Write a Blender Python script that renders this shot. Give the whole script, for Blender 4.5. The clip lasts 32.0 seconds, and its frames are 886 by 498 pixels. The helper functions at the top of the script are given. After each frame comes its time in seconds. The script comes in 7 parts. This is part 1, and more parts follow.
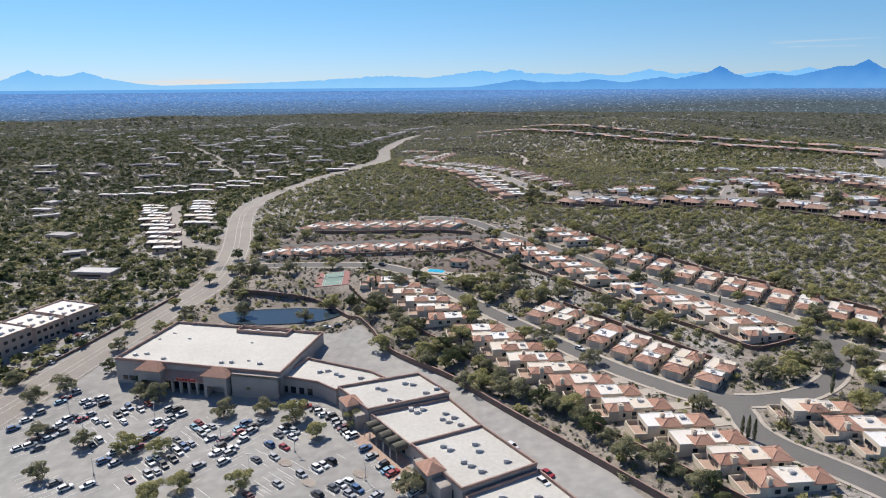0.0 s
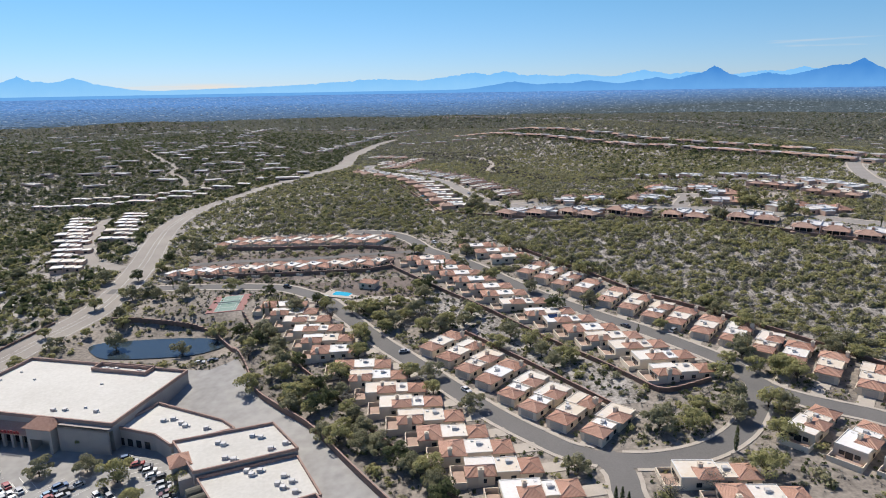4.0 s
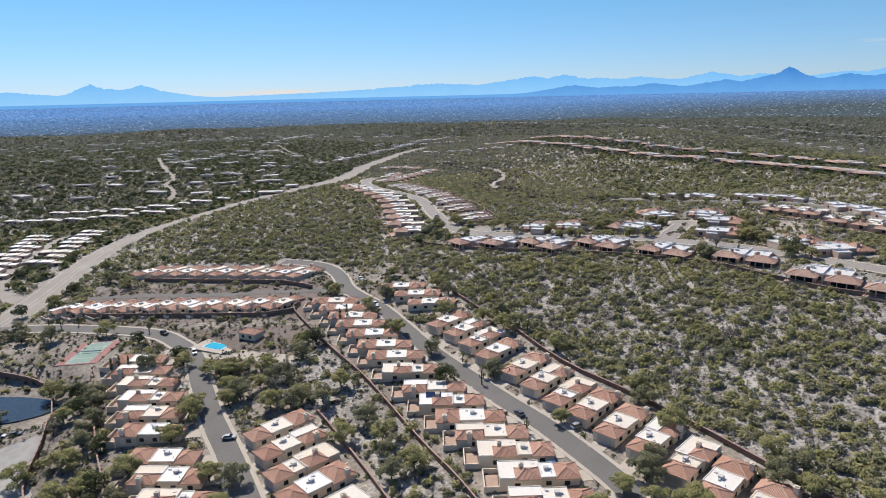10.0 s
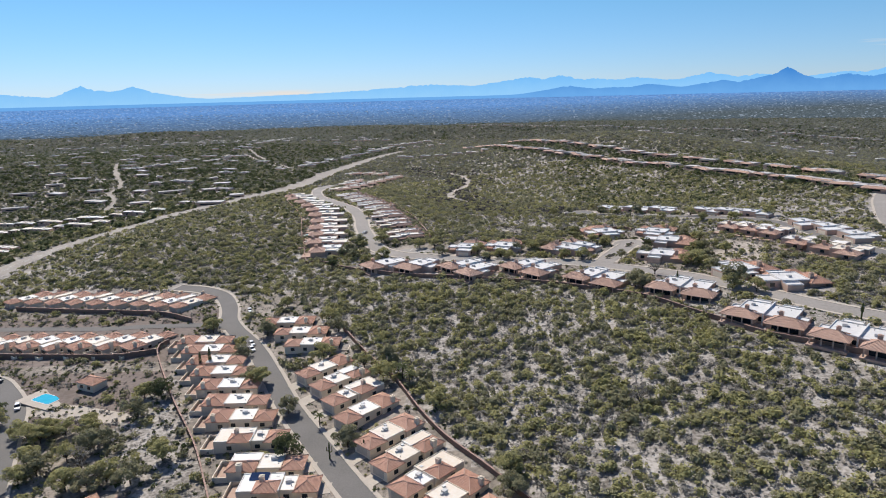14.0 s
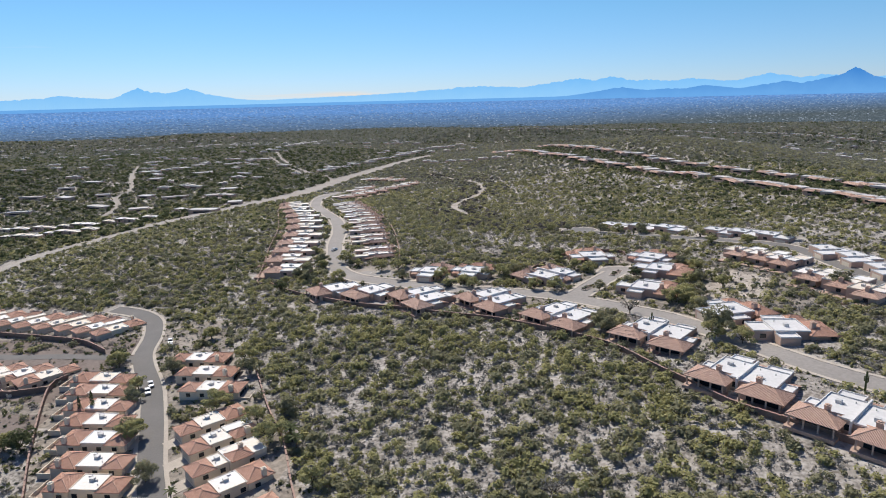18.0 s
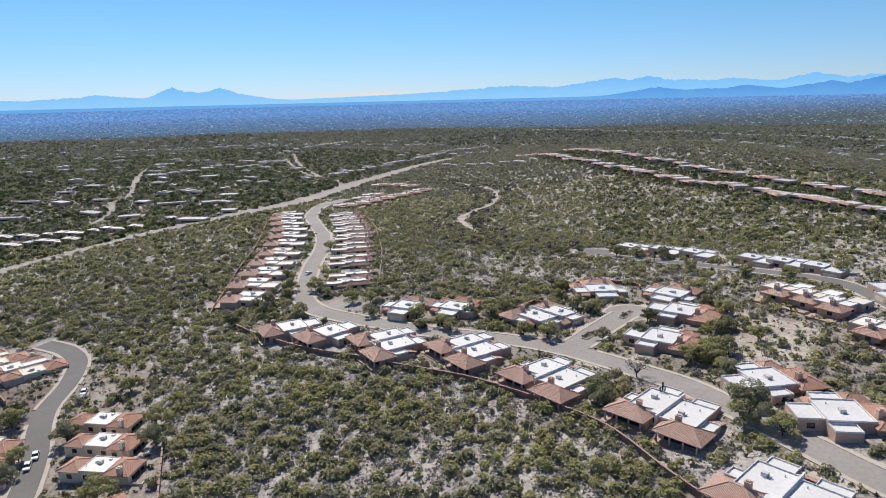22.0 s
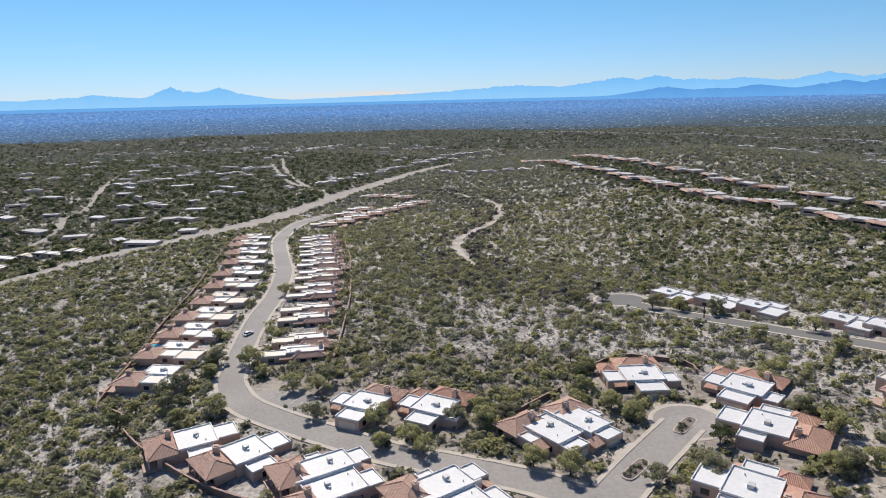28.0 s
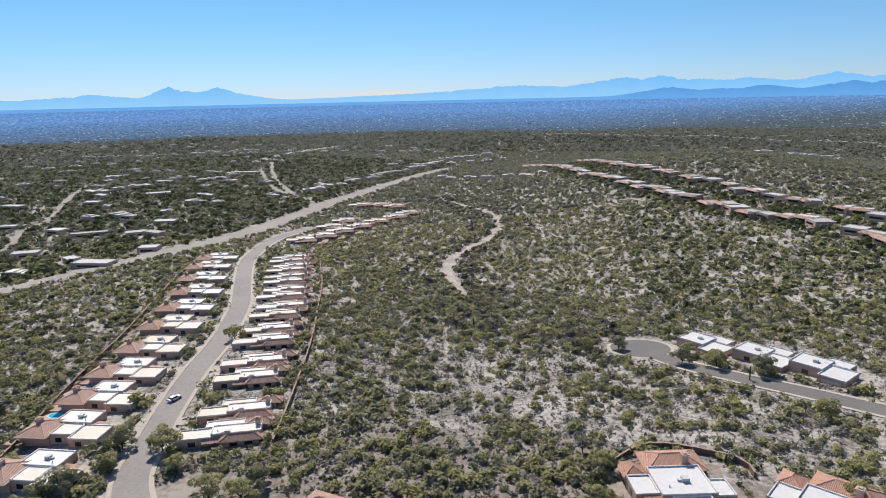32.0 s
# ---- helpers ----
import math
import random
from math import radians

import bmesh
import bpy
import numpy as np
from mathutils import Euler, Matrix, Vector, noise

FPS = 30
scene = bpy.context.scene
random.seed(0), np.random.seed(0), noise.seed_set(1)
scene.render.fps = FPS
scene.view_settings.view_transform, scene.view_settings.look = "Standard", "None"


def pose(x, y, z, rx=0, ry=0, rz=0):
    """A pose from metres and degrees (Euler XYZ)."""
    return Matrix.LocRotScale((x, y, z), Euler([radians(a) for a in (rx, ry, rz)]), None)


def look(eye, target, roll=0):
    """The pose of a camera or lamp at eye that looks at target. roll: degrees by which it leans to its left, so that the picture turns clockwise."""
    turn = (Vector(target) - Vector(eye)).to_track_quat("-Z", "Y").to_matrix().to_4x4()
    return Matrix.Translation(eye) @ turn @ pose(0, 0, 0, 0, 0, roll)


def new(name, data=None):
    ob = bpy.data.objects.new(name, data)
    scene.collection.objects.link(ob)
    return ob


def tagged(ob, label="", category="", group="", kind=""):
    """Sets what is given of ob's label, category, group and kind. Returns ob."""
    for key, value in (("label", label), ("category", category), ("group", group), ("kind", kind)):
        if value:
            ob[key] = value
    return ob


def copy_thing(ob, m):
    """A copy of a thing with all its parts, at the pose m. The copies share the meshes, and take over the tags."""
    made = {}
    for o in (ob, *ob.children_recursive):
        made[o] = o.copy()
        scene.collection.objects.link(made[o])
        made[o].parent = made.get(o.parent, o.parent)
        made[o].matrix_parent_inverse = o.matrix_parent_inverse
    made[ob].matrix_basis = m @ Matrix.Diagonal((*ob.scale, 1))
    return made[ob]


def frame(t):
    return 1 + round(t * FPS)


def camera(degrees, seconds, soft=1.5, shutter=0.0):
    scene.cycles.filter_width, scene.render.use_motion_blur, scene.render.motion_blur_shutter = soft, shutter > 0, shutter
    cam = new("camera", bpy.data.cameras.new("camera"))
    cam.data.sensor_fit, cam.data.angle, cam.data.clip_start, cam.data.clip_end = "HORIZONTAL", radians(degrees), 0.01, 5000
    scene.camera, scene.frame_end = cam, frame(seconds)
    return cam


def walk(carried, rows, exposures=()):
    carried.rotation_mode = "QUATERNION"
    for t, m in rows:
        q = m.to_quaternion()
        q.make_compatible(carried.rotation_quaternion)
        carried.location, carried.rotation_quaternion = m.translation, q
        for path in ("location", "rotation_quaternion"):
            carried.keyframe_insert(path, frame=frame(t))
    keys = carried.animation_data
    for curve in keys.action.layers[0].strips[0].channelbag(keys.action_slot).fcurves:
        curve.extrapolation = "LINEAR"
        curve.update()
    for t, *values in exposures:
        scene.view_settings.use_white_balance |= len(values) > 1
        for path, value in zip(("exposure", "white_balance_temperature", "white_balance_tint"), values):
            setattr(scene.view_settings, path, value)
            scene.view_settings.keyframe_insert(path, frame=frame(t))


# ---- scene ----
cam = camera(68.5, 32.0, 1.0)
METRES, EYE, TILT, LEAN, TURN = 495.0, 100.0, 2.9, -3.1, 0.0
ROWS = [
    (0.0, 0.0, 0.0, 0.0, -1.06, -16.98, 3.46),
    (0.5, 0.0126, 0.0052, -0.0005, -1.03, -16.97, 3.52),
    (1.0, 0.0249, 0.0122, -0.001, -1.05, -16.98, 3.59),
    (1.5, 0.037, 0.0206, -0.0019, -1.07, -16.96, 3.67),
    (2.0, 0.0493, 0.0298, -0.0033, -1.07, -16.94, 3.72),
    (2.5, 0.062, 0.0394, -0.0048, -1.07, -16.9, 3.8),
    (3.0, 0.075, 0.0492, -0.0063, -1.06, -16.89, 3.87),
    (3.5, 0.088, 0.0593, -0.0077, -1.06, -16.83, 3.93),
    (5.5, 0.14, 0.101, -0.0109, -1.05, -16.68, 4.16),
    (6.0, 0.1529, 0.1118, -0.0118, -1.04, -16.66, 4.2),
    (6.5, 0.1659, 0.1226, -0.0128, -1.04, -16.62, 4.24),
    (7.0, 0.1787, 0.1337, -0.0137, -0.99, -16.58, 4.28),
    (7.5, 0.1914, 0.1449, -0.0143, 0.12, -16.48, 4.36),
    (8.0, 0.2047, 0.1561, -0.0153, 1.5, -16.35, 4.46),
    (8.5, 0.2173, 0.1675, -0.0163, 2.83, -16.2, 4.53),
    (9.0, 0.2298, 0.1791, -0.0174, 4.04, -16.08, 4.58),
    (9.5, 0.2417, 0.1916, -0.0182, 4.57, -16.06, 4.63),
    (10.0, 0.2532, 0.2042, -0.0194, 4.79, -16.01, 4.65),
    (10.5, 0.2647, 0.2169, -0.0203, 4.88, -16.03, 4.67),
    (11.0, 0.2765, 0.2291, -0.0212, 5.0, -16.03, 4.71),
    (11.5, 0.2881, 0.2413, -0.022, 4.99, -16.02, 4.71),
    (12.0, 0.2992, 0.2538, -0.0228, 4.97, -15.99, 4.72),
    (12.5, 0.3098, 0.2665, -0.0239, 4.96, -15.97, 4.72),
    (13.0, 0.32, 0.2793, -0.0251, 4.92, -15.93, 4.74),
    (13.5, 0.3308, 0.2917, -0.0261, 4.92, -15.94, 4.75),
    (14.0, 0.342, 0.3041, -0.0271, 4.93, -15.93, 4.75),
    (14.5, 0.3537, 0.3161, -0.0283, 5.03, -15.89, 4.79),
    (16.5, 0.398, 0.3608, -0.0312, 7.39, -15.64, 4.86),
    (17.0, 0.408, 0.3733, -0.0323, 8.45, -15.53, 4.91),
    (17.5, 0.4174, 0.3862, -0.0334, 9.15, -15.46, 4.93),
    (18.0, 0.4257, 0.3994, -0.0343, 9.62, -15.43, 4.94),
    (18.5, 0.4328, 0.413, -0.035, 10.16, -15.4, 4.93),
    (19.0, 0.4387, 0.427, -0.0354, 10.81, -15.36, 4.94),
    (19.5, 0.4438, 0.4409, -0.0361, 11.6, -15.27, 4.97),
    (20.0, 0.4475, 0.4553, -0.0365, 12.12, -15.23, 4.96),
    (20.5, 0.4501, 0.4699, -0.0371, 12.67, -15.21, 4.96),
    (21.0, 0.452, 0.4844, -0.0377, 12.69, -15.21, 4.98),
    (21.5, 0.4533, 0.499, -0.0382, 12.68, -15.23, 4.97),
    (22.0, 0.4541, 0.5136, -0.0388, 12.65, -15.22, 4.97),
    (22.5, 0.4546, 0.5286, -0.0392, 12.64, -15.23, 4.97),
    (23.0, 0.4546, 0.5435, -0.0399, 12.64, -15.23, 4.97),
    (23.5, 0.4536, 0.5582, -0.04, 12.62, -15.26, 4.96),
    (24.0, 0.452, 0.5726, -0.0401, 12.63, -15.26, 4.97),
    (24.5, 0.4495, 0.5874, -0.0405, 12.62, -15.26, 4.98),
    (25.0, 0.4467, 0.6021, -0.0412, 12.63, -15.24, 4.95),
    (25.5, 0.4442, 0.6169, -0.0413, 12.64, -15.24, 4.96),
    (27.5, 0.4349, 0.6743, -0.0423, 13.05, -15.23, 5.0),
    (28.0, 0.4333, 0.6885, -0.0425, 13.07, -15.22, 4.99),
    (28.5, 0.4316, 0.7028, -0.0428, 13.09, -15.23, 5.01),
    (29.0, 0.4302, 0.7173, -0.0432, 13.11, -15.23, 5.01),
    (29.5, 0.429, 0.7316, -0.0439, 13.14, -15.21, 5.01),
    (30.0, 0.428, 0.7461, -0.0442, 13.16, -15.22, 5.0),
    (30.5, 0.4268, 0.7604, -0.0446, 13.18, -15.22, 4.97),
    (31.0, 0.4258, 0.7749, -0.0451, 13.22, -15.21, 4.97),
    (31.5, 0.4246, 0.7894, -0.0455, 13.26, -15.2, 4.95),
    (32.0, 0.4232, 0.8038, -0.0457, 13.29, -15.21, 4.93),
]
walk(cam, [(t, pose(0, 0, EYE, TILT, LEAN, TURN) @ pose(METRES * x, METRES * y, METRES * z, 90 + pitch, roll, yaw)) for t, x, y, z, yaw, pitch, roll in ROWS])

# ---------------------------------------------------------------- light
SUN_WAY = Vector((-0.55, 0.84, 0.0)).normalized()      # level way towards the sun
SUN_HIGH = radians(50)
world = bpy.data.worlds.new("world")
scene.world = world
world.use_nodes = True
wn = world.node_tree.nodes
sky = wn.new("ShaderNodeTexSky")
sky.sky_type = "NISHITA"
sky.sun_disc = False
sky.sun_elevation = SUN_HIGH
sky.sun_rotation = math.atan2(SUN_WAY.x, SUN_WAY.y)
sky.air_density, sky.dust_density, sky.ozone_density, sky.altitude = 1.0, 0.0, 3.0, 1000
wn["Background"].inputs["Strength"].default_value = 0.088
clear = wn.new("ShaderNodeMix")
clear.data_type, clear.blend_type = "RGBA", "MULTIPLY"
clear.inputs["Factor"].default_value = 1.0
hue = wn.new("ShaderNodeValToRGB")
hue.color_ramp.elements[0].position, hue.color_ramp.elements[0].color = 0.0, (0.70, 0.86, 1.30, 1)
hue.color_ramp.elements[1].position, hue.color_ramp.elements[1].color = 0.42, (0.80, 0.93, 1.12, 1)
hue.color_ramp.elements.new(0.12).color = (0.655, 0.995, 1.22, 1)
world.node_tree.links.new(hue.outputs["Color"], clear.inputs["B"])
world.node_tree.links.new(sky.outputs[0], clear.inputs["A"])
# thin streaks of cirrus low over the horizon
way, flat, streak, thin, band, veil, clouds = (wn.new("ShaderNode" + k) for k in ("TexCoord", "Mapping", "TexNoise", "MapRange", "MapRange", "Math", "Mix"))
high = wn.new("ShaderNodeSeparateXYZ")
flat.inputs["Scale"].default_value = (2.2, 2.2, 46)
streak.inputs["Scale"].default_value, streak.inputs["Detail"].default_value = 1.3, 5
thin.inputs["From Min"].default_value, thin.inputs["From Max"].default_value = 0.66, 0.80
band.inputs["From Min"].default_value, band.inputs["From Max"].default_value = 0.095, 0.05
veil.operation = "MULTIPLY"
clouds.data_type = "RGBA"
clouds.inputs["B"].default_value = (9.0, 8.6, 8.2, 1)
wl = world.node_tree.links
wl.new(way.outputs["Generated"], flat.inputs["Vector"])
wl.new(way.outputs["Generated"], high.inputs[0])
wl.new(flat.outputs[0], streak.inputs["Vector"])
wl.new(streak.outputs[0], thin.inputs["Value"])
wl.new(high.outputs["Z"], band.inputs["Value"])
wl.new(high.outputs["Z"], hue.inputs["Fac"])
wl.new(thin.outputs[0], veil.inputs[0])
wl.new(band.outputs[0], veil.inputs[1])
wl.new(veil.outputs[0], clouds.inputs["Factor"])
wl.new(clear.outputs["Result"], clouds.inputs["A"])
wl.new(clouds.outputs["Result"], wn["Background"].inputs[0])
sun = new("sun", bpy.data.lights.new("sun", "SUN"))
sun.data.energy, sun.data.angle, sun.data.color = 4.9, radians(0.53), (1.0, 0.93, 0.84)
sun.matrix_world = look((0, 0, 300), Vector((0, 0, 300)) - Vector((SUN_WAY.x * math.cos(SUN_HIGH), SUN_WAY.y * math.cos(SUN_HIGH), math.sin(SUN_HIGH))))
scene.view_settings.exposure = 0.0


# ---------------------------------------------------------------- materials
def mat(name, a, b=None, rough=0.85, scale=0.4, fine=6.0, bump=0.0, spread=0.0, metal=0.0, island=False, lo=0.35, hi=0.65, leafy=False):
    """A surface that wanders between two colours at two scales; spread: how far whole objects differ."""
    m = bpy.data.materials.new(name)
    m.use_nodes = True
    n, l = m.node_tree.nodes, m.node_tree.links
    bsdf = n["Principled BSDF"]
    bsdf.inputs["Roughness"].default_value = rough
    bsdf.inputs["Metallic"].default_value = metal
    b = b or tuple(c * 0.8 for c in a)
    where = n.new("ShaderNodeNewGeometry")
    big, small = n.new("ShaderNodeTexNoise"), n.new("ShaderNodeTexNoise")
    big.inputs["Scale"].default_value, big.inputs["Detail"].default_value = scale, 3
    small.inputs["Scale"].default_value, small.inputs["Detail"].default_value = fine, 2
    l.new(where.outputs["Position"], big.inputs["Vector"])
    l.new(where.outputs["Position"], small.inputs["Vector"])
    add = n.new("ShaderNodeMath")
    add.operation = "MULTIPLY_ADD"
    add.inputs[1].default_value = 0.5
    half = n.new("ShaderNodeMath")
    half.operation = "MULTIPLY"
    half.inputs[1].default_value = 0.5
    l.new(big.outputs[0], half.inputs[0])
    l.new(small.outputs[0], add.inputs[0])
    l.new(half.outputs[0], add.inputs[2])
    ramp = n.new("ShaderNodeMapRange")
    ramp.inputs["From Min"].default_value, ramp.inputs["From Max"].default_value = lo, hi
    l.new(add.outputs[0], ramp.inputs["Value"])
    value = ramp.outputs[0]
    if spread or island:
        off = n.new("ShaderNodeMath")
        off.operation = "MULTIPLY_ADD"
        off.use_clamp = True
        if island:
            l.new(where.outputs["Random Per Island"], off.inputs[0])
        else:
            l.new(n.new("ShaderNodeObjectInfo").outputs["Random"], off.inputs[0])
        off.inputs[1].default_value = spread or 0.6
        sub = n.new("ShaderNodeMath")
        sub.operation = "MULTIPLY_ADD"
        sub.inputs[1].default_value = 1 - 0.7 * (spread or 0.6)
        sub.inputs[2].default_value = -0.1
        l.new(value, sub.inputs[0])
        l.new(sub.outputs[0], off.inputs[2])
        value = off.outputs[0]
    mix = n.new("ShaderNodeMix")
    mix.data_type = "RGBA"
    mix.inputs["A"].default_value, mix.inputs["B"].default_value = (*a, 1), (*b, 1)
    l.new(value, mix.inputs["Factor"])
    l.new(mix.outputs["Result"], bsdf.inputs["Base Color"])
    if leafy:
        glow, both = n.new("ShaderNodeBsdfTranslucent"), n.new("ShaderNodeMixShader")
        both.inputs[0].default_value = 0.4
        l.new(mix.outputs["Result"], glow.inputs["Color"])
        l.new(bsdf.outputs[0], both.inputs[1])
        l.new(glow.outputs[0], both.inputs[2])
        l.new(both.outputs[0], n["Material Output"].inputs["Surface"])
        bsdf.inputs["Specular IOR Level"].default_value = 0.15
    if bump:
        bp = n.new("ShaderNodeBump")
        bp.inputs["Strength"].default_value, bp.inputs["Distance"].default_value = bump, 0.1
        l.new(small.outputs[0], bp.inputs["Height"])
        l.new(bp.outputs[0], bsdf.inputs["Normal"])
    return m


def tile_mat(name, a, b, pitch=0.34):
    """Barrel tiles: ribs that run down the slope, courses across it."""
    m = mat(name, a, b, rough=0.8, scale=0.9, fine=5, spread=0.5)
    n, l = m.node_tree.nodes, m.node_tree.links
    coord = n.new("ShaderNodeTexCoord")
    sp, sn = n.new("ShaderNodeSeparateXYZ"), n.new("ShaderNodeSeparateXYZ")
    l.new(coord.outputs["Object"], sp.inputs[0])
    l.new(coord.outputs["Normal"], sn.inputs[0])
    ax, ay = n.new("ShaderNodeMath"), n.new("ShaderNodeMath")
    ax.operation = ay.operation = "ABSOLUTE"
    l.new(sn.outputs["X"], ax.inputs[0])
    l.new(sn.outputs["Y"], ay.inputs[0])
    more = n.new("ShaderNodeMath")
    more.operation = "GREATER_THAN"
    l.new(ax.outputs[0], more.inputs[0])
    l.new(ay.outputs[0], more.inputs[1])
    pick = n.new("ShaderNodeMix")
    l.new(more.outputs[0], pick.inputs["Factor"])
    l.new(sp.outputs["X"], pick.inputs["A"])
    l.new(sp.outputs["Y"], pick.inputs["B"])
    rib = n.new("ShaderNodeMath")
    rib.operation = "MULTIPLY"
    rib.inputs[1].default_value = 2 * math.pi / pitch
    l.new(pick.outputs["Result"], rib.inputs[0])
    wave = n.new("ShaderNodeMath")
    wave.operation = "SINE"
    l.new(rib.outputs[0], wave.inputs[0])
    bp = n.new("ShaderNodeBump")
    bp.inputs["Strength"].default_value, bp.inputs["Distance"].default_value = 0.8, 0.08
    l.new(wave.outputs[0], bp.inputs["Height"])
    l.new(bp.outputs[0], n["Principled BSDF"].inputs["Normal"])
    return m


SAND = mat("desert_soil", (0.47, 0.435, 0.395), (0.155, 0.138, 0.118), rough=0.95, scale=0.09, fine=0.9, bump=0.5, lo=0.39, hi=0.62)
CAP = mat("ridge_cap_tile", (0.60, 0.40, 0.30), (0.50, 0.31, 0.23), rough=0.85)
YARD = mat("decomposed_granite_yard", (0.36, 0.315, 0.265), (0.17, 0.148, 0.125), rough=0.95, scale=0.05, fine=0.7, bump=0.4, lo=0.38, hi=0.62)
SLOPE = mat("brown_gravel_slope", (0.235, 0.19, 0.165), (0.15, 0.12, 0.10), rough=0.95, scale=0.06, fine=0.7, bump=0.4)
WASH_SAND = mat("wash_sand", (0.52, 0.46, 0.39), (0.27, 0.235, 0.20), rough=0.95, scale=0.1, fine=0.8)
GRAVEL = mat("gravel", (0.42, 0.37, 0.32), (0.30, 0.25, 0.21), rough=0.95, scale=0.15, fine=1.4, bump=0.3)
ROAD = mat("asphalt", (0.185, 0.175, 0.165), (0.14, 0.134, 0.125), rough=0.9, scale=0.08, fine=2.0)
ROAD_OLD = mat("sun_bleached_asphalt", (0.36, 0.325, 0.28), (0.28, 0.25, 0.22), rough=0.9, scale=0.05, fine=1.0)
ROAD_MID = mat("worn_asphalt", (0.33, 0.305, 0.28), (0.25, 0.23, 0.21), rough=0.9, scale=0.05, fine=1.0)
LOT = mat("parking_asphalt", (0.40, 0.385, 0.36), (0.27, 0.26, 0.245), rough=0.9, scale=0.022, fine=0.25, lo=0.35, hi=0.65)
CONCRETE = mat("concrete", (0.52, 0.46, 0.39), (0.42, 0.37, 0.31), rough=0.9, scale=0.3, fine=3)
PAINT_LINE = mat("road_paint", (0.75, 0.74, 0.70), (0.6, 0.6, 0.57), rough=0.7)
WALL_TAN = mat("stucco_tan", (0.76, 0.67, 0.54), (0.64, 0.54, 0.42), scale=0.2, fine=8, bump=0.15, spread=0.7)
WALL_PINK = mat("stucco_pink_brown", (0.60, 0.425, 0.335), (0.48, 0.335, 0.26), scale=0.2, fine=8, bump=0.15, spread=0.6)
WALL_GREY = mat("stucco_grey_beige", (0.44, 0.40, 0.36), (0.36, 0.32, 0.29), scale=0.15, fine=4, bump=0.1)
DECK = mat("white_roof_coating", (0.79, 0.79, 0.78), (0.68, 0.58, 0.45), rough=0.7, scale=0.12, fine=1.2, spread=0.75)
DECK_CREAM = mat("cream_roof_coating", (0.60, 0.58, 0.53), (0.50, 0.48, 0.43), rough=0.7, scale=0.06, fine=0.8)
DECK_WHITE = mat("bright_roof_coating", (0.70, 0.69, 0.68), (0.60, 0.59, 0.57), rough=0.6, scale=0.1, fine=1.0)
DECK_FAR = mat("greyer_roof_coating", (0.64, 0.62, 0.60), (0.37, 0.335, 0.30), rough=0.8, scale=0.12, fine=1.2, spread=0.75)
TILE = tile_mat("terracotta_tile", (0.45, 0.235, 0.16), (0.59, 0.35, 0.255))
TILE_BROWN = tile_mat("brown_clay_tile", (0.45, 0.275, 0.205), (0.57, 0.38, 0.295))
BLOCK = mat("block_wall", (0.24, 0.16, 0.125), (0.17, 0.115, 0.09), scale=0.5, fine=5, bump=0.2)
GLASS = mat("dark_glass", (0.02, 0.025, 0.03), (0.03, 0.035, 0.04), rough=0.1)
METAL = mat("rooftop_metal", (0.62, 0.61, 0.59), (0.46, 0.45, 0.44), rough=0.55, metal=0.0)
WATER = mat("pond_water", (0.03, 0.05, 0.07), (0.05, 0.07, 0.08), rough=0.12)
POOL = mat("pool_water", (0.03, 0.42, 0.62), (0.05, 0.5, 0.68), rough=0.1)
PAVING = mat("salmon_paving", (0.48, 0.34, 0.27), (0.38, 0.27, 0.21), rough=0.9, scale=0.6, fine=4)
SOLAR = mat("solar_glass", (0.025, 0.045, 0.11), (0.035, 0.06, 0.14), rough=0.15)
BARK = mat("bark", (0.12, 0.09, 0.065), (0.07, 0.055, 0.04), rough=0.95)
LEAF = mat("mesquite_leaf", (0.218, 0.212, 0.122), (0.365, 0.35, 0.215), rough=0.8, scale=0.06, fine=0.4, island=True, leafy=True)
LEAF_YELLOW = mat("palo_verde_leaf", (0.294, 0.288, 0.126), (0.465, 0.435, 0.215), rough=0.8, scale=0.06, fine=0.4, island=True, leafy=True)
LEAF_GREY = mat("bursage_leaf", (0.17, 0.162, 0.145), (0.34, 0.33, 0.30), rough=0.9, scale=0.06, fine=0.4, island=True, leafy=True)
# far scrub: haze put into the leaf colour, greyer than LEAF
LEAF_HAZED = mat("hazed_scrub_leaf", (0.185, 0.185, 0.145), (0.30, 0.298, 0.24), rough=0.85, scale=0.06, fine=0.4, island=True, leafy=True)
LEAF_BARE = mat("bare_thorn_twig", (0.095, 0.088, 0.082), (0.19, 0.175, 0.16), rough=0.9, scale=0.06, fine=0.4, island=True, leafy=True)
LEAF_DARK = mat("dark_leaf", (0.085, 0.105, 0.047), (0.15, 0.165, 0.08), rough=0.8, scale=0.1, fine=0.5, island=True, leafy=True)

# ---------------------------------------------------------------- the lie of the land
SWELL = 170.0
POND_Z = -13.0
GRID_X, GRID_Y = range(-500, 600, 190), range(150, 1500, 190)
LAND = [-7.69, -1.82, 0.65, -5.44, -7.55, -15.65, 3.32, 1.75, -2.08, -4.79, 6.87, -1.54, -8.51, 11.81, 19.72, -4.55, -3.36, -2.77, 21.72, -5.72, 15.14, 5.47, -16.91, -1.68, 22.07, -23.9, 34.1, 9.3, -2.65, 19.19, -20.87, 7.28, 11.01, 2.81, -1.9, 3.05, -18.59, 33.04, 6.19, 0.45, 0.27, -0.74, -4.04, 13.76, 11.62, -0.19, -0.46, -1.08, -1.95, 0.99, 4.53]

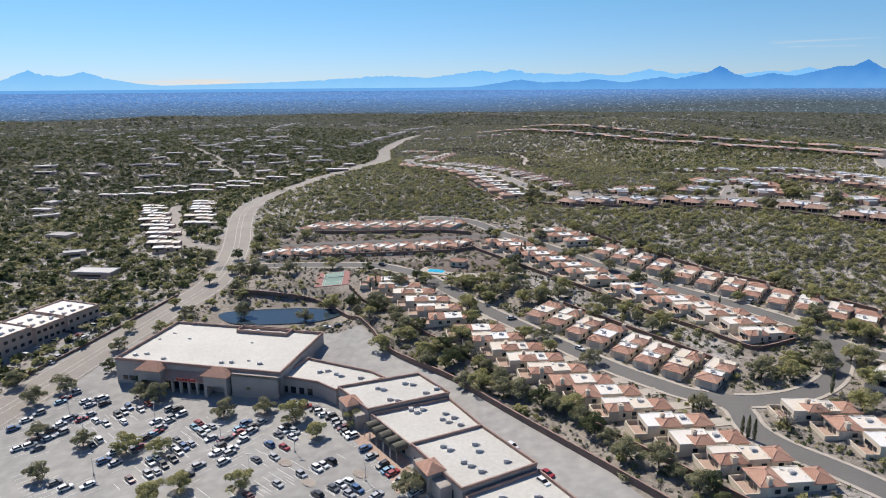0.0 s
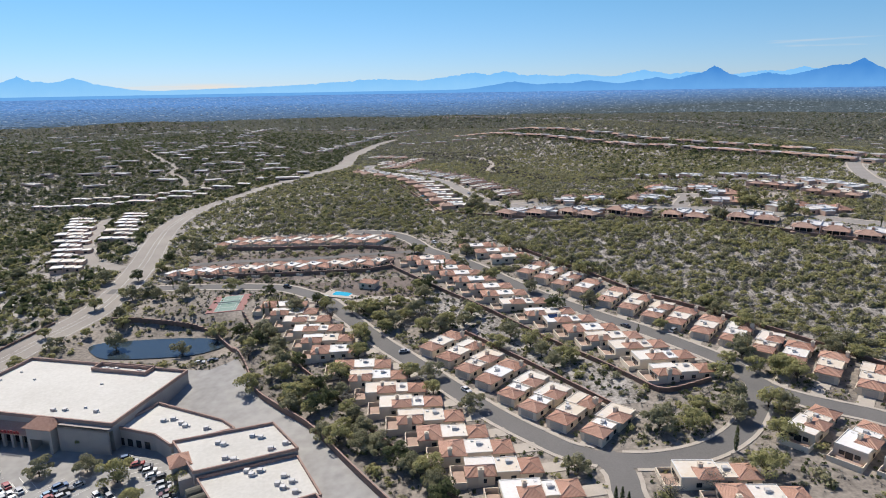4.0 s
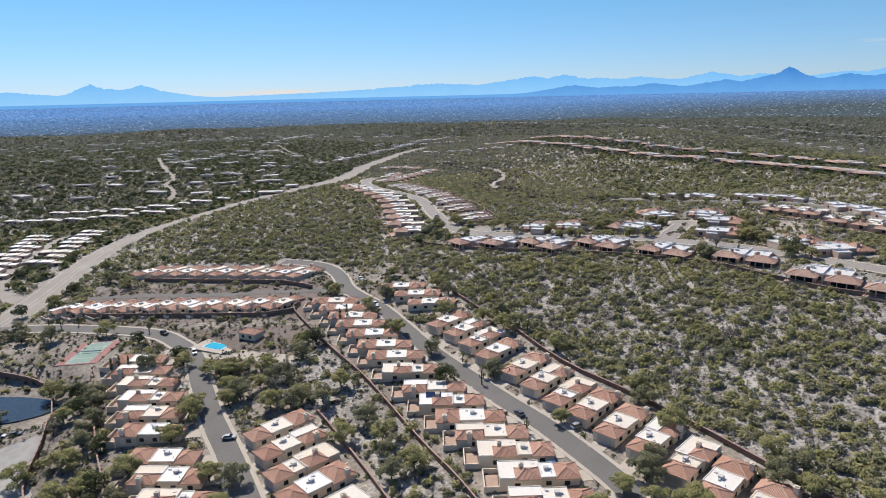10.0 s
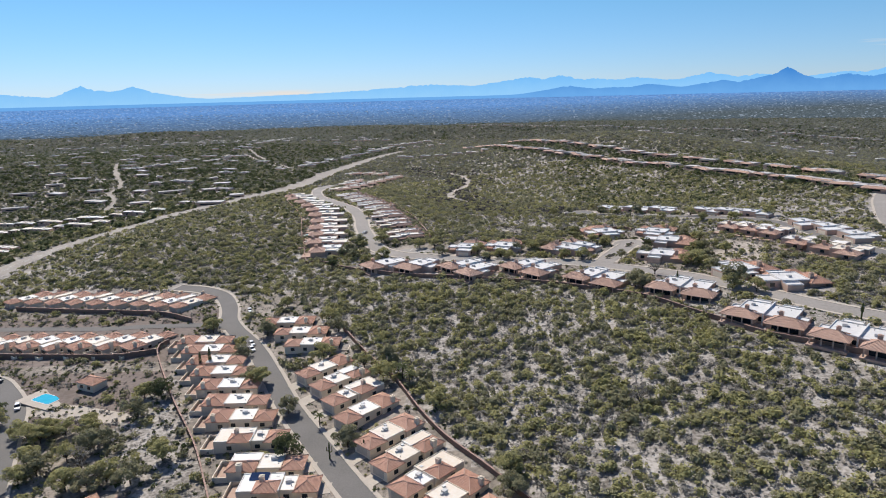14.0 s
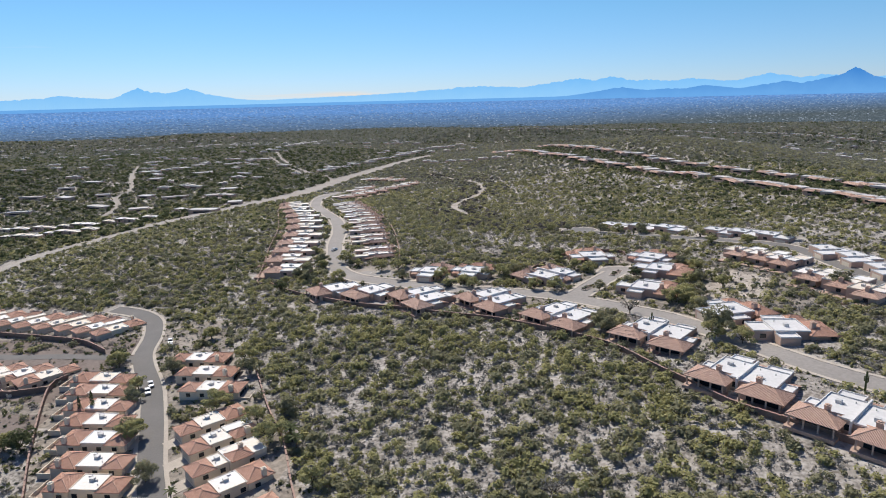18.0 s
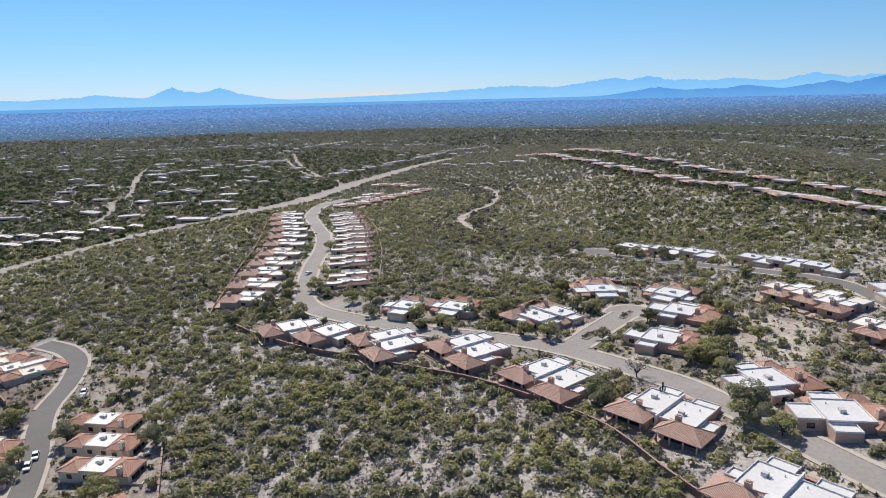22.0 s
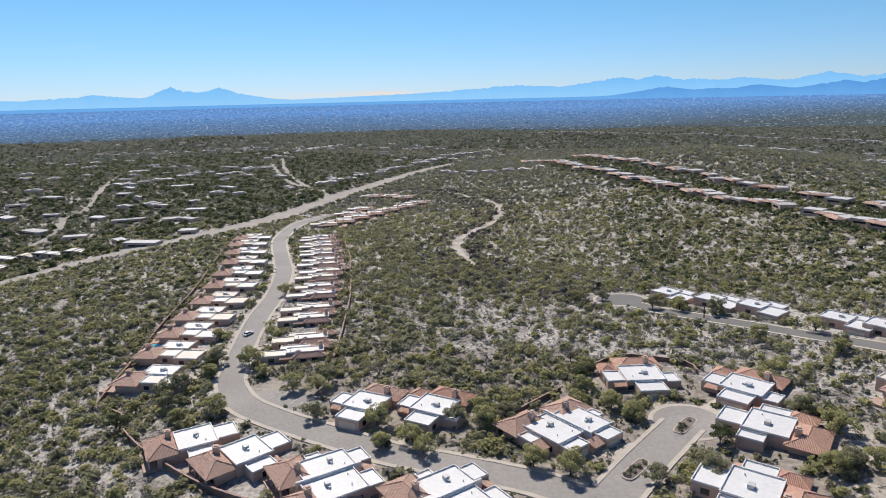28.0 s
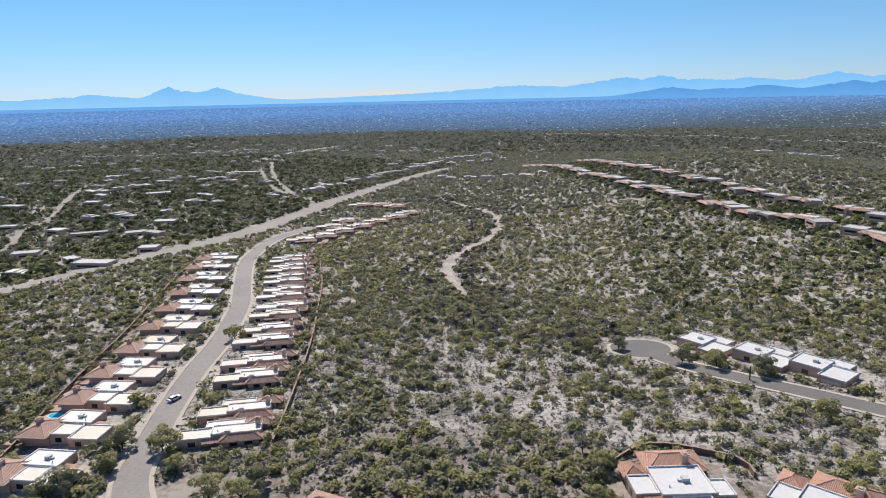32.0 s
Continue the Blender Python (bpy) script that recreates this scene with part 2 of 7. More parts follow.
SWALES = [(32, 150, 0.8), (98, 150, 1.6), (164, 150, -0.8), (-34, 210, -1.0), (32, 210, 0.8), (98, 210, 0.8), (230, 210, -1.9), (32, 270, 0.5), (230, 270, -2.4), (-34, 330, 1.1), (32, 330, 1.1), (98, 330, -1.5), (164, 330, -1.8), (230, 330, -1.1), (98, 390, -1.3), (164, 390, -1.2), (230, 390, 0.6), (296, 390, 1.6), (-100, 450, -0.7), (-34, 450, -1.6), (32, 450, -1.3), (164, 450, 0.6), (230, 450, -0.4), (296, 450, 0.6), (-100, 510, -0.6), (32, 510, -3.0), (164, 510, 0.7), (32, 570, -1.7), (230, 570, 1.6), (296, 570, 1.3), (98, 630, 0.7), (230, 630, 0.9), (296, 630, 1.1)]      # rises and hollows along the streets: x, y, height


def land(x, y):
    """Height of the ground, for arrays or numbers: the foothills, then the plain, raised far off to meet the horizon in
    the camera's view.
    """
    x, y = np.asarray(x, float), np.asarray(y, float)
    near = LAND[0] + LAND[1] * x / 100 + LAND[2] * y / 100
    k = 3
    for cy in GRID_Y:
        for cx in GRID_X:
            near = near + LAND[k] * np.exp(-((x - cx) ** 2 + (y - cy) ** 2) / 2 / SWELL ** 2)
            k += 1
    for cx, cy, h in SWALES:
        near = near + h * np.exp(-((x - cx) ** 2 + (y - cy) ** 2) / 2 / 52 ** 2)
    r = np.hypot(x - 100, y - 250)
    s = np.clip((r - 1200) / 700, 0, 1)
    s = s * s * (3 - 2 * s)
    u = np.clip((r - 2300) / 2300, 0, 1)
    az = np.arctan2(x - 100, y - 250)
    ridge = np.exp(-((r - 1700 - 110 * np.sin(az * 7)) / 150) ** 2) * (11 + 5 * np.sin(az * 9 + 1) + 2 * np.sin(az * 23)) * np.clip(0.9 - x / 1500, 0.25, 1)
    knoll = 8 * np.sin(x / 120 + 1) * np.cos(y / 150) * np.clip((r - 1000) / 500, 0, 1) * np.clip((2300 - r) / 400, 0, 1)
    bowl = np.clip(1.5 - np.hypot((x + 78) / 36, (y - 317) / 20), 0, 0.5) * 2
    near = near * (1 - bowl) + POND_Z * bowl - 1.2 * bowl * bowl
    return near * (1 - s) + (2 + 82 * u ** 1.2) * s + ridge + knoll


def ground_at(x, y):
    return float(land(x, y))


class Shape:
    """Gathers faces for one mesh."""

    def __init__(self):
        self.v, self.f = [], []

    def poly(self, *pts):
        k = len(self.v)
        self.v += pts
        self.f.append(tuple(range(k, k + len(pts))))
        return self

    def box(self, x0, x1, y0, y1, z0, z1):
        k = len(self.v)
        self.v += [(x, y, z) for z in (z0, z1) for x, y in ((x0, y0), (x1, y0), (x1, y1), (x0, y1))]
        self.f += [tuple(k + i for i in q) for q in ((3, 2, 1, 0), (4, 5, 6, 7), (0, 1, 5, 4), (1, 2, 6, 5), (2, 3, 7, 6), (3, 0, 4, 7))]
        return self

    def ring(self, x0, x1, y0, y1, z0, z1, w=0.3):
        self.box(x0, x1, y0, y0 + w, z0, z1).box(x0, x1, y1 - w, y1, z0, z1)
        return self.box(x0, x0 + w, y0 + w, y1 - w, z0, z1).box(x1 - w, x1, y0 + w, y1 - w, z0, z1)

    def hip(self, x0, x1, y0, y1, z, rise, eave=0.18):
        """A hipped roof with a thick eave."""
        k = len(self.v)
        dx, dy = x1 - x0, y1 - y0
        cx, cy, m = (x0 + x1) / 2, (y0 + y1) / 2, min(dx, dy) / 2 * 0.96
        a, b = ((x0 + m, cy), (x1 - m, cy)) if dx >= dy else ((cx, y0 + m), (cx, y1 - m))
        base = [(x0, y0), (x1, y0), (x1, y1), (x0, y1)]
        self.v += [(*p, z) for p in base] + [(*p, z + eave) for p in base] + [(*a, z + rise), (*b, z + rise)]
        sides = ((0, 1, 5, 4), (1, 2, 6, 5), (2, 3, 7, 6), (3, 0, 4, 7), (3, 2, 1, 0))
        top = ((4, 5, 9, 8), (5, 6, 9), (6, 7, 8, 9), (7, 4, 8)) if dx >= dy else ((4, 5, 8), (5, 6, 9, 8), (6, 7, 9), (7, 4, 8, 9))
        self.f += [tuple(k + i for i in q) for q in sides + top]
        return self

    def ridges(self, x0, x1, y0, y1, z, rise, eave=0.18, r=0.13):
        """Cap tiles along the hips and the ridge of the same roof."""
        dx, dy = x1 - x0, y1 - y0
        cx, cy, m = (x0 + x1) / 2, (y0 + y1) / 2, min(dx, dy) / 2 * 0.96
        a, b = ((x0 + m, cy), (x1 - m, cy)) if dx >= dy else ((cx, y0 + m), (cx, y1 - m))
        near_a = ((x0, y0), (x0, y1)) if dx >= dy else ((x0, y0), (x1, y0))
        near_b = ((x1, y0), (x1, y1)) if dx >= dy else ((x0, y1), (x1, y1))
        heads = []
        for p in (a, b):
            heads.append(len(self.v))
            self.v.append((*p, z + rise + r))
        legs = [(q, 0) for q in near_a] + [(q, 1) for q in near_b] + [(((a[0] + b[0]) / 2, (a[1] + b[1]) / 2), 0), (((a[0] + b[0]) / 2, (a[1] + b[1]) / 2), 1)]
        for n, (q, k) in enumerate(legs):
            foot, top = Vector((*q, z + (eave if n < 4 else rise))), Vector(self.v[heads[k]])
            if (top - foot).length < 0.3:
                continue
            side = Vector((-(top - foot).y, (top - foot).x, 0)).normalized() * r
            up = Vector((0, 0, r * 1.3))
            m0 = len(self.v)
            near = top.lerp(foot, min(0.3 / (top - foot).length, 0.5))
            for c in (foot, near - Vector((0, 0, r * 0.9))):
                self.v += [tuple(c - side), tuple(c + up), tuple(c + side)]
            self.f += [(m0, m0 + 1, m0 + 4, m0 + 3), (m0 + 1, m0 + 2, m0 + 5, m0 + 4), (m0 + 3, m0 + 4, heads[k]), (m0 + 4, m0 + 5, heads[k]), (m0, m0 + 2, m0 + 1)]
        return self

    def prism(self, pts, z0, z1):
        k, n = len(self.v), len(pts)
        self.v += [(x, y, z0) for x, y in pts] + [(x, y, z1) for x, y in pts]
        self.f += [tuple(range(k + n, k + 2 * n)), tuple(range(k + n - 1, k - 1, -1))]
        self.f += [(k + i, k + (i + 1) % n, k + n + (i + 1) % n, k + n + i) for i in range(n)]
        return self

    def tube(self, a, b, ra, rb, n=6):
        a, b = Vector(a), Vector(b)
        q = (b - a).to_track_quat("Z", "Y")
        k = len(self.v)
        for p, r in ((a, ra), (b, rb)):
            self.v += [tuple(p + q @ Vector((r * math.cos(6.2832 * i / n), r * math.sin(6.2832 * i / n), 0))) for i in range(n)]
        self.f += [(k + i, k + (i + 1) % n, k + n + (i + 1) % n, k + n + i) for i in range(n)]
        self.f += [tuple(range(k + n, k + 2 * n))]
        return self

    def mesh(self, name, material):
        me = bpy.data.meshes.new(name)
        me.from_pydata(self.v, [], self.f)
        me.polygons.foreach_set("use_smooth", [False] * len(self.f))
        me.materials.append(material)
        return me


def part(name, shape, material, parent, label=""):
    ob = new(name, shape.mesh(name, material) if isinstance(shape, Shape) else shape)
    ob.parent = parent
    return tagged(ob, label)


def stray(name, m=None):
    """An empty at the base of a thing."""
    ob = new(name)
    if m is not None:
        ob.matrix_basis = m
    return ob


def fast_mesh(name, verts, faces, material):
    """A mesh from arrays of places and of quads or triangles."""
    me = bpy.data.meshes.new(name)
    n, k = faces.shape
    me.vertices.add(len(verts))
    me.vertices.foreach_set("co", np.asarray(verts, np.float32).ravel())
    me.loops.add(n * k)
    me.loops.foreach_set("vertex_index", faces.ravel().astype(np.int32))
    me.polygons.add(n)
    me.polygons.foreach_set("loop_start", np.arange(n, dtype=np.int32) * k)
    me.polygons.foreach_set("loop_total", np.full(n, k, np.int32))
    me.polygons.foreach_set("use_smooth", np.zeros(n, bool))
    me.update(calc_edges=True)
    me.materials.append(material)
    return me


def sheet(name, xs, ys, material, lift=0.0):
    gx, gy = np.meshgrid(xs, ys)
    v = np.stack([gx, gy, land(gx, gy) + lift], -1).reshape(-1, 3)
    w, h = len(xs), len(ys)
    i = (np.arange(h - 1)[:, None] * w + np.arange(w - 1)[None]).ravel()
    ob = new(name, fast_mesh(name, v, np.stack([i, i + 1, i + w + 1, i + w], -1), material))
    for p in ob.data.polygons:
        p.use_smooth = True
    return ob


def steps(lo, hi, fine_lo, fine_hi, fine, coarse):
    a = list(np.arange(fine_lo, fine_hi + 1, fine))
    left, right, s = [], [], fine
    x = fine_lo
    while x > lo:
        s = min(s * 1.25, coarse)
        x -= s
        left.append(max(x, lo))
    s, x = fine, a[-1]
    while x < hi:
        s = min(s * 1.25, coarse)
        x += s
        right.append(min(x, hi))
    return np.array(left[::-1] + a + right)


ground = sheet("ground", steps(-4900, 4900, -560, 560, 8, 70), steps(-1200, 4950, 90, 1100, 8, 60), SAND)
tagged(ground, "pale gravelly desert soil rolling down to the plain", "ground", kind="structure")


# yards of the town are browner than the hills, the slopes between the stepped rows brownest
mid = np.array([p.center[:2] for p in ground.data.polygons])
gx, gy = mid[:, 0], mid[:, 1]
soil = np.where((gx < 100 + (406 - gy) * 0.70) & (gy < 462) & (gx > -150) & (gy > 150), 1, 0)
soil[(gx > 85) & (gx < 330) & (gy > 440) & (gy < 560) & (gy > 585 - gx * 0.72) & (gy < 640 - gx * 0.38)] = 1
strip = [(30, 390), (57, 350), (96, 292), (126, 241), (112, 226), (83, 272), (62, 302), (40, 340)]
in_strip = np.zeros(len(gx), bool)
for (x0, y0), (x1, y1) in zip(strip, strip[1:] + strip[:1]):
    in_strip ^= ((y0 > gy) != (y1 > gy)) & (gx < (x1 - x0) * (gy - y0) / (y1 - y0 + 1e-9) + x0)
soil[in_strip] = 0
soil[(gx > -105) & (gx < 44) & (gy > 382) & (gy < 445)] = 2
soil[(gx > -30) & (gx < 44) & (gy > 335) & (gy < 382)] = 2
SANDY = [(266, 520), (282, 522), (302, 506), (300, 478), (286, 458), (270, 456), (262, 468), (272, 480), (278, 498)]
in_sandy = np.zeros(len(gx), bool)
for (x0, y0), (x1, y1) in zip(SANDY, SANDY[1:] + SANDY[:1]):
    in_sandy ^= ((y0 > gy) != (y1 > gy)) & (gx < (x1 - x0) * (gy - y0) / (y1 - y0 + 1e-9) + x0)
soil[in_sandy] = 3
for m in (YARD, SLOPE, WASH_SAND):
    ground.data.materials.append(m)
ground.data.polygons.foreach_set("material_index", soil.astype(np.int32))


# ---------------------------------------------------------------- roads
def along(points, step=3.0):
    """A smooth line through points, as an array of places step metres apart."""
    p = np.array(points, float)
    p = np.vstack([2 * p[0] - p[1], p, 2 * p[-1] - p[-2]])
    out = []
    for i in range(1, len(p) - 2):
        n = max(2, int(np.hypot(*(p[i + 1] - p[i])) / step))
        for u in np.arange(n) / n:
            a, b, c, d = p[i - 1:i + 3]
            out.append(0.5 * (2 * b + (c - a) * u + (2 * a - 5 * b + 4 * c - d) * u * u + (3 * b - a - 3 * c + d) * u ** 3))
    out.append(p[-2])
    return np.array(out)


def normals(line):
    d = np.gradient(line, axis=0)
    d /= np.maximum(np.hypot(d[:, 0], d[:, 1])[:, None], 1e-6)
    return np.stack([-d[:, 1], d[:, 0]], -1)


def ribbon(name, line, left, right, material, lift, thick=0.0, cols=3):
    """A strip laid on the land between two offsets from a line."""
    nrm = normals(line)
    rows = []
    for o in np.linspace(left, right, cols):
        q = line + nrm * np.reshape(o, (-1, 1))
        rows.append(np.column_stack([q, land(q[:, 0], q[:, 1]) + lift]))
    if thick:
        rows = [rows[0] - [0, 0, thick]] + rows + [rows[-1] - [0, 0, thick]]
    n, c = len(line), len(rows)
    v = np.stack(rows, 1).reshape(-1, 3)
    i = (np.arange(n - 1)[:, None] * c + np.arange(c - 1)[None]).ravel()
    return new(name, fast_mesh(name, v, np.stack([i, i + c, i + c + 1, i + 1], -1), material))


ROADS, KERBS, WAYS = [], [], []


def road(points, width, material, label, kerb=True, lift=0.10):
    line = along(points)
    ROADS.append((line, width / 2 + (1.6 if kerb else 0.5)))
    ob = tagged(ribbon("road", line, -width / 2, width / 2, material, lift), label, "road", kind="structure")
    if kerb:
        KERBS.append((line, width / 2, lift))
    WAYS.append((line, width / 2))
    return ob


GREY_ROAD = "grey asphalt residential street"
BLVD = [(-190, 150), (-167, 235), (-153, 285), (-140, 325), (-128, 365), (-134, 426), (-149, 490), (-160, 545), (-160, 600), (-140, 655), (-110, 720), (-88, 765), (-74, 815), (-68, 880), (-74, 980), (-80, 1080), (-74, 1200), (-55, 1330), (-30, 1430)]
road(BLVD, 20, ROAD_OLD, "wide sun-bleached asphalt boulevard winding over the hills", False, 0.08)
for off in (-8.8, -1.6, 1.6, 8.8):
    tagged(ribbon("road_marking", along(BLVD[:12]), off - 0.09, off + 0.09, PAINT_LINE, 0.12, 0, 2), "worn white and yellow painted line along the boulevard", "road marking", kind="structure")
ROAD_1 = [(-135, 388), (-98, 388), (-65, 383), (-36, 375), (-20, 364), (-5, 349), (7, 329), (25, 300), (39, 280), (52, 260), (64, 241), (73, 228), (81, 218), (89, 209), (100, 203), (113, 201), (128, 204), (141, 212), (150, 222), (158, 234), (161, 246), (158, 258), (151, 271), (138, 292), (126, 308), (108, 333), (95, 351), (80, 375), (66, 396), (51, 414), (43, 426), (36, 443), (25, 460), (10, 471), (-8, 477)]
road(ROAD_1, 7.4, ROAD, GREY_ROAD)
road([(98, 206), (101, 196), (100, 185), (104, 174), (111, 165), (117, 157), (130, 138)], 8.0, ROAD, GREY_ROAD, True, 0.12)
road([(160, 247), (163, 237), (169, 230), (177, 224), (187, 217), (196, 207), (210, 188)], 8.0, ROAD, GREY_ROAD, True, 0.12)
road([(52, 415), (42, 420), (32, 422), (3, 424), (-20, 424), (-70, 429), (-105, 429)], 4.6, ROAD, GREY_ROAD, False, 0.12)
ROAD_3 = [(-30, 906), (-33, 865), (-29, 827), (-12, 772), (3, 739), (35, 681), (48, 657), (64, 617), (72, 586), (80, 561), (88, 540), (95, 524), (107, 511), (121, 503.5), (135, 498), (148, 493.5), (162, 489), (179, 486), (195, 483), (206, 480), (219, 474), (231, 466), (240, 459), (252, 449), (263, 435), (277, 415), (287, 401), (296, 391), (306, 382), (320, 367)]
road(ROAD_3, 8.6, ROAD_MID, "pale grey asphalt residential street with concrete kerbs")
road([(219, 476), (227, 492), (234, 505), (239, 514)], 10, ROAD_MID, GREY_ROAD, True, 0.12)
road([(227, 638), (241, 622), (258, 610), (272, 601), (288, 590), (308, 578), (324, 566), (333, 552), (339, 520), (346, 480), (356, 440)], 7.6, ROAD, GREY_ROAD)
road([(470, 675), (428, 616), (405, 572), (388, 532), (381, 500), (378, 460)], 11, ROAD_MID, GREY_ROAD)
WASH = [(29, 1114), (69, 1062), (108, 1004), (123, 957), (127, 900), (118, 850), (115, 797), (126, 756), (141, 716), (149, 695), (164, 669), (187, 657), (202, 651)]
bank = np.arange(len(along(WASH)))
taper = np.interp(bank / bank[-1], (0, 0.1, 0.7, 0.86, 1), (0.5, 1, 0.9, 0.4, 0.25))
tagged(ribbon("road", along(WASH), -taper * (4.2 + 1.5 * np.sin(bank * 0.31) + 1.1 * np.sin(bank * 0.83)), taper * (3.9 + 1.7 * np.sin(bank * 0.23 + 1) + 1.1 * np.sin(bank * 0.71)), WASH_SAND, 0.06), "pale sandy dry wash bed", "dry wash", kind="structure").name = "wash"
ROADS.append((along(WASH[:9]), 2.9))
DIRT = "pale unpaved desert track over the hills"
for way_pts in ([(-231, 769), (-251, 815), (-281, 854), (-289, 893), (-349, 982), (-421, 1104)], [(-309, 1324), (-223, 1188), (-156, 1100), (-104, 1063), (-69, 990)], [(-330, 1402), (-257, 1267), (-190, 1162), (-129, 1081)]):
    road(way_pts, 6.5, ROAD_OLD, DIRT, False, 0.07)
road([(-242, 612), (-224, 555), (-201, 492), (-171, 444), (-146, 430)], 9, ROAD_OLD, "sun-bleached street between townhouse rows", False, 0.07)
road([(-14, 1299), (37, 1291), (88, 1275), (140, 1211)], 6, ROAD_OLD, DIRT, False, 0.07)

CIRCLES = ((243, 526, 10.0), (226, 641, 11.0))
WAYS += [(np.array([(x, y), (x, y)], float), r) for x, y, r in CIRCLES]
# kerbs, left out where another road joins
for line, half, lift in KERBS:
    for s in (-1, 1):
        edge = line + normals(line) * s * (half + 0.6)
        free = np.ones(len(line), bool)
        for other, wide in WAYS:
            if other is not line:
                free &= np.min(np.hypot(edge[:, 0:1] - other[None, :, 0], edge[:, 1:2] - other[None, :, 1]), axis=1) > wide + 0.4
        runs = np.split(np.arange(len(line)), np.flatnonzero(np.diff(free.astype(int))) + 1)
        a, c = sorted((s * half, s * (half + 1.3)))
        for k in runs:
            if free[k[0]] and len(k) > 3:
                tagged(ribbon("pavement", line[k], a, c, CONCRETE, lift + 0.13, 0.3, 2), "pale concrete kerb and gutter along the road", "kerb", kind="structure")

# lots
def flat_area(name, pts, material, label, category, lift=0.07):
    """A paved area draped over the land, cut to a polygon."""
    bm = bmesh.new()
    bm.faces.new([bm.verts.new((x, y, 0)) for x, y in pts])
    xs, ys = [p[0] for p in pts], [p[1] for p in pts]
    for axis, lo, hi in ((0, min(xs), max(xs)), (1, min(ys), max(ys))):
        c = lo + 6
        while c < hi:
            co, no = [0, 0, 0], [0, 0, 0]
            co[axis], no[axis] = c, 1
            bmesh.ops.bisect_plane(bm, geom=bm.verts[:] + bm.edges[:] + bm.faces[:], plane_co=co, plane_no=no)
            c += 6
    for v in bm.verts:
        v.co.z = ground_at(v.co.x, v.co.y) + lift
    bmesh.ops.recalc_face_normals(bm, faces=bm.faces[:])
    me = bpy.data.meshes.new(name)
    bm.to_mesh(me)
    bm.free()
    me.materials.append(material)
    return tagged(new(name, me), label, category, kind="structure")


LOT_PTS = [(-158, 225), (-142, 290), (-124, 303), (-112, 300), (-46, 288), (-36, 296), (-22, 270), (6, 240), (44, 184), (60, 150), (60, 80), (-190, 80), (-180, 150)]
flat_area("pavement", LOT_PTS, LOT, "large grey asphalt parking lot and service yard of a shopping centre", "parking lot")

# ---------------------------------------------------------------- distance
def skyline(az, peaks, floor):
    """Height in degrees of a mountain line at an azimuth."""
    h = floor + np.zeros_like(az)
    for c, w, p in peaks:
        d = np.abs((az - c) / w)
        h = np.maximum(h, floor + (p - floor) * (0.45 * np.exp(-1.1 * d) + 0.55 * (0.5 + 0.5 * np.cos(np.clip(d / 2.5, 0, 1) * math.pi))))
    return h


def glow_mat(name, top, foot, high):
    """Distant air painted in as a blue glow: paler towards its foot."""
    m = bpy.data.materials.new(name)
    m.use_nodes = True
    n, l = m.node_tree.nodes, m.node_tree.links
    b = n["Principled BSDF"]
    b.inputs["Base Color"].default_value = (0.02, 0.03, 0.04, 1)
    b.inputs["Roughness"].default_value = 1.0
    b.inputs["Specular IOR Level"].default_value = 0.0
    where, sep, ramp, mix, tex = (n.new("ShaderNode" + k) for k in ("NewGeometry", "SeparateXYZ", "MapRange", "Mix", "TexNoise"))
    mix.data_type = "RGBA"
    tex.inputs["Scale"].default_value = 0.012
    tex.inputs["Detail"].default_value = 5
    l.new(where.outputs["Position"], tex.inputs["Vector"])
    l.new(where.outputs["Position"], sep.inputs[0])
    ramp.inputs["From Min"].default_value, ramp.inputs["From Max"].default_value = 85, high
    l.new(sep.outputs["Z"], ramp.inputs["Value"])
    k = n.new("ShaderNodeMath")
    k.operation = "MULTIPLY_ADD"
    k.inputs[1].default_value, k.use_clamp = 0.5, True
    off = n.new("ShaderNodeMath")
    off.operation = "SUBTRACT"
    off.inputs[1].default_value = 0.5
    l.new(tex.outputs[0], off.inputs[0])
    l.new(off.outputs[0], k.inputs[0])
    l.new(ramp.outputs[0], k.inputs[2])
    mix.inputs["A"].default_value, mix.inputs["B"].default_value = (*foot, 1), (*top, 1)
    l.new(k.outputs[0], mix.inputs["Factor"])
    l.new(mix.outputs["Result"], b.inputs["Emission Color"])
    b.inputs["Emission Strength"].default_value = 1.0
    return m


def mountains(radius, peaks, floor, top, foot, label, wobble, seed):
    az = np.radians(np.arange(-75, 75.01, 0.1))
    deg = np.degrees(az)
    h = skyline(deg, peaks, floor)
    rough = np.array([noise.fractal((a * 0.45, seed, 0), 1.0, 2.1, 6) for a in deg])
    jags = np.array([abs(noise.fractal((a * 1.7, seed + 5, 0), 0.8, 2.1, 5)) for a in deg])
    h = h + (0.12 - 0.17 * jags) * np.clip(h - floor, 0, 0.8) + wobble * rough * np.clip((h - floor) * 1.5, 0.1, 1)
    crest = 104 + np.tan(np.radians(h)) * radius
    sx, sy = np.sin(az), np.cos(az)
    v = np.concatenate([np.column_stack([110 + (radius + o) * sx, 220 + (radius + o) * sy, z]) for o, z in ((-60, np.full_like(az, 20.0)), (0, crest), (40, np.full_like(az, 20.0)))])
    n = len(az)
    i = np.arange(n - 1)
    f = np.concatenate([np.stack([i, i + 1, i + n + 1, i + n], -1), np.stack([i + n, i + n + 1, i + 2 * n + 1, i + 2 * n], -1)])
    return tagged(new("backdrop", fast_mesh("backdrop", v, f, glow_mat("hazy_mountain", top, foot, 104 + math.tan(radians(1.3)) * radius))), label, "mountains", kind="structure")


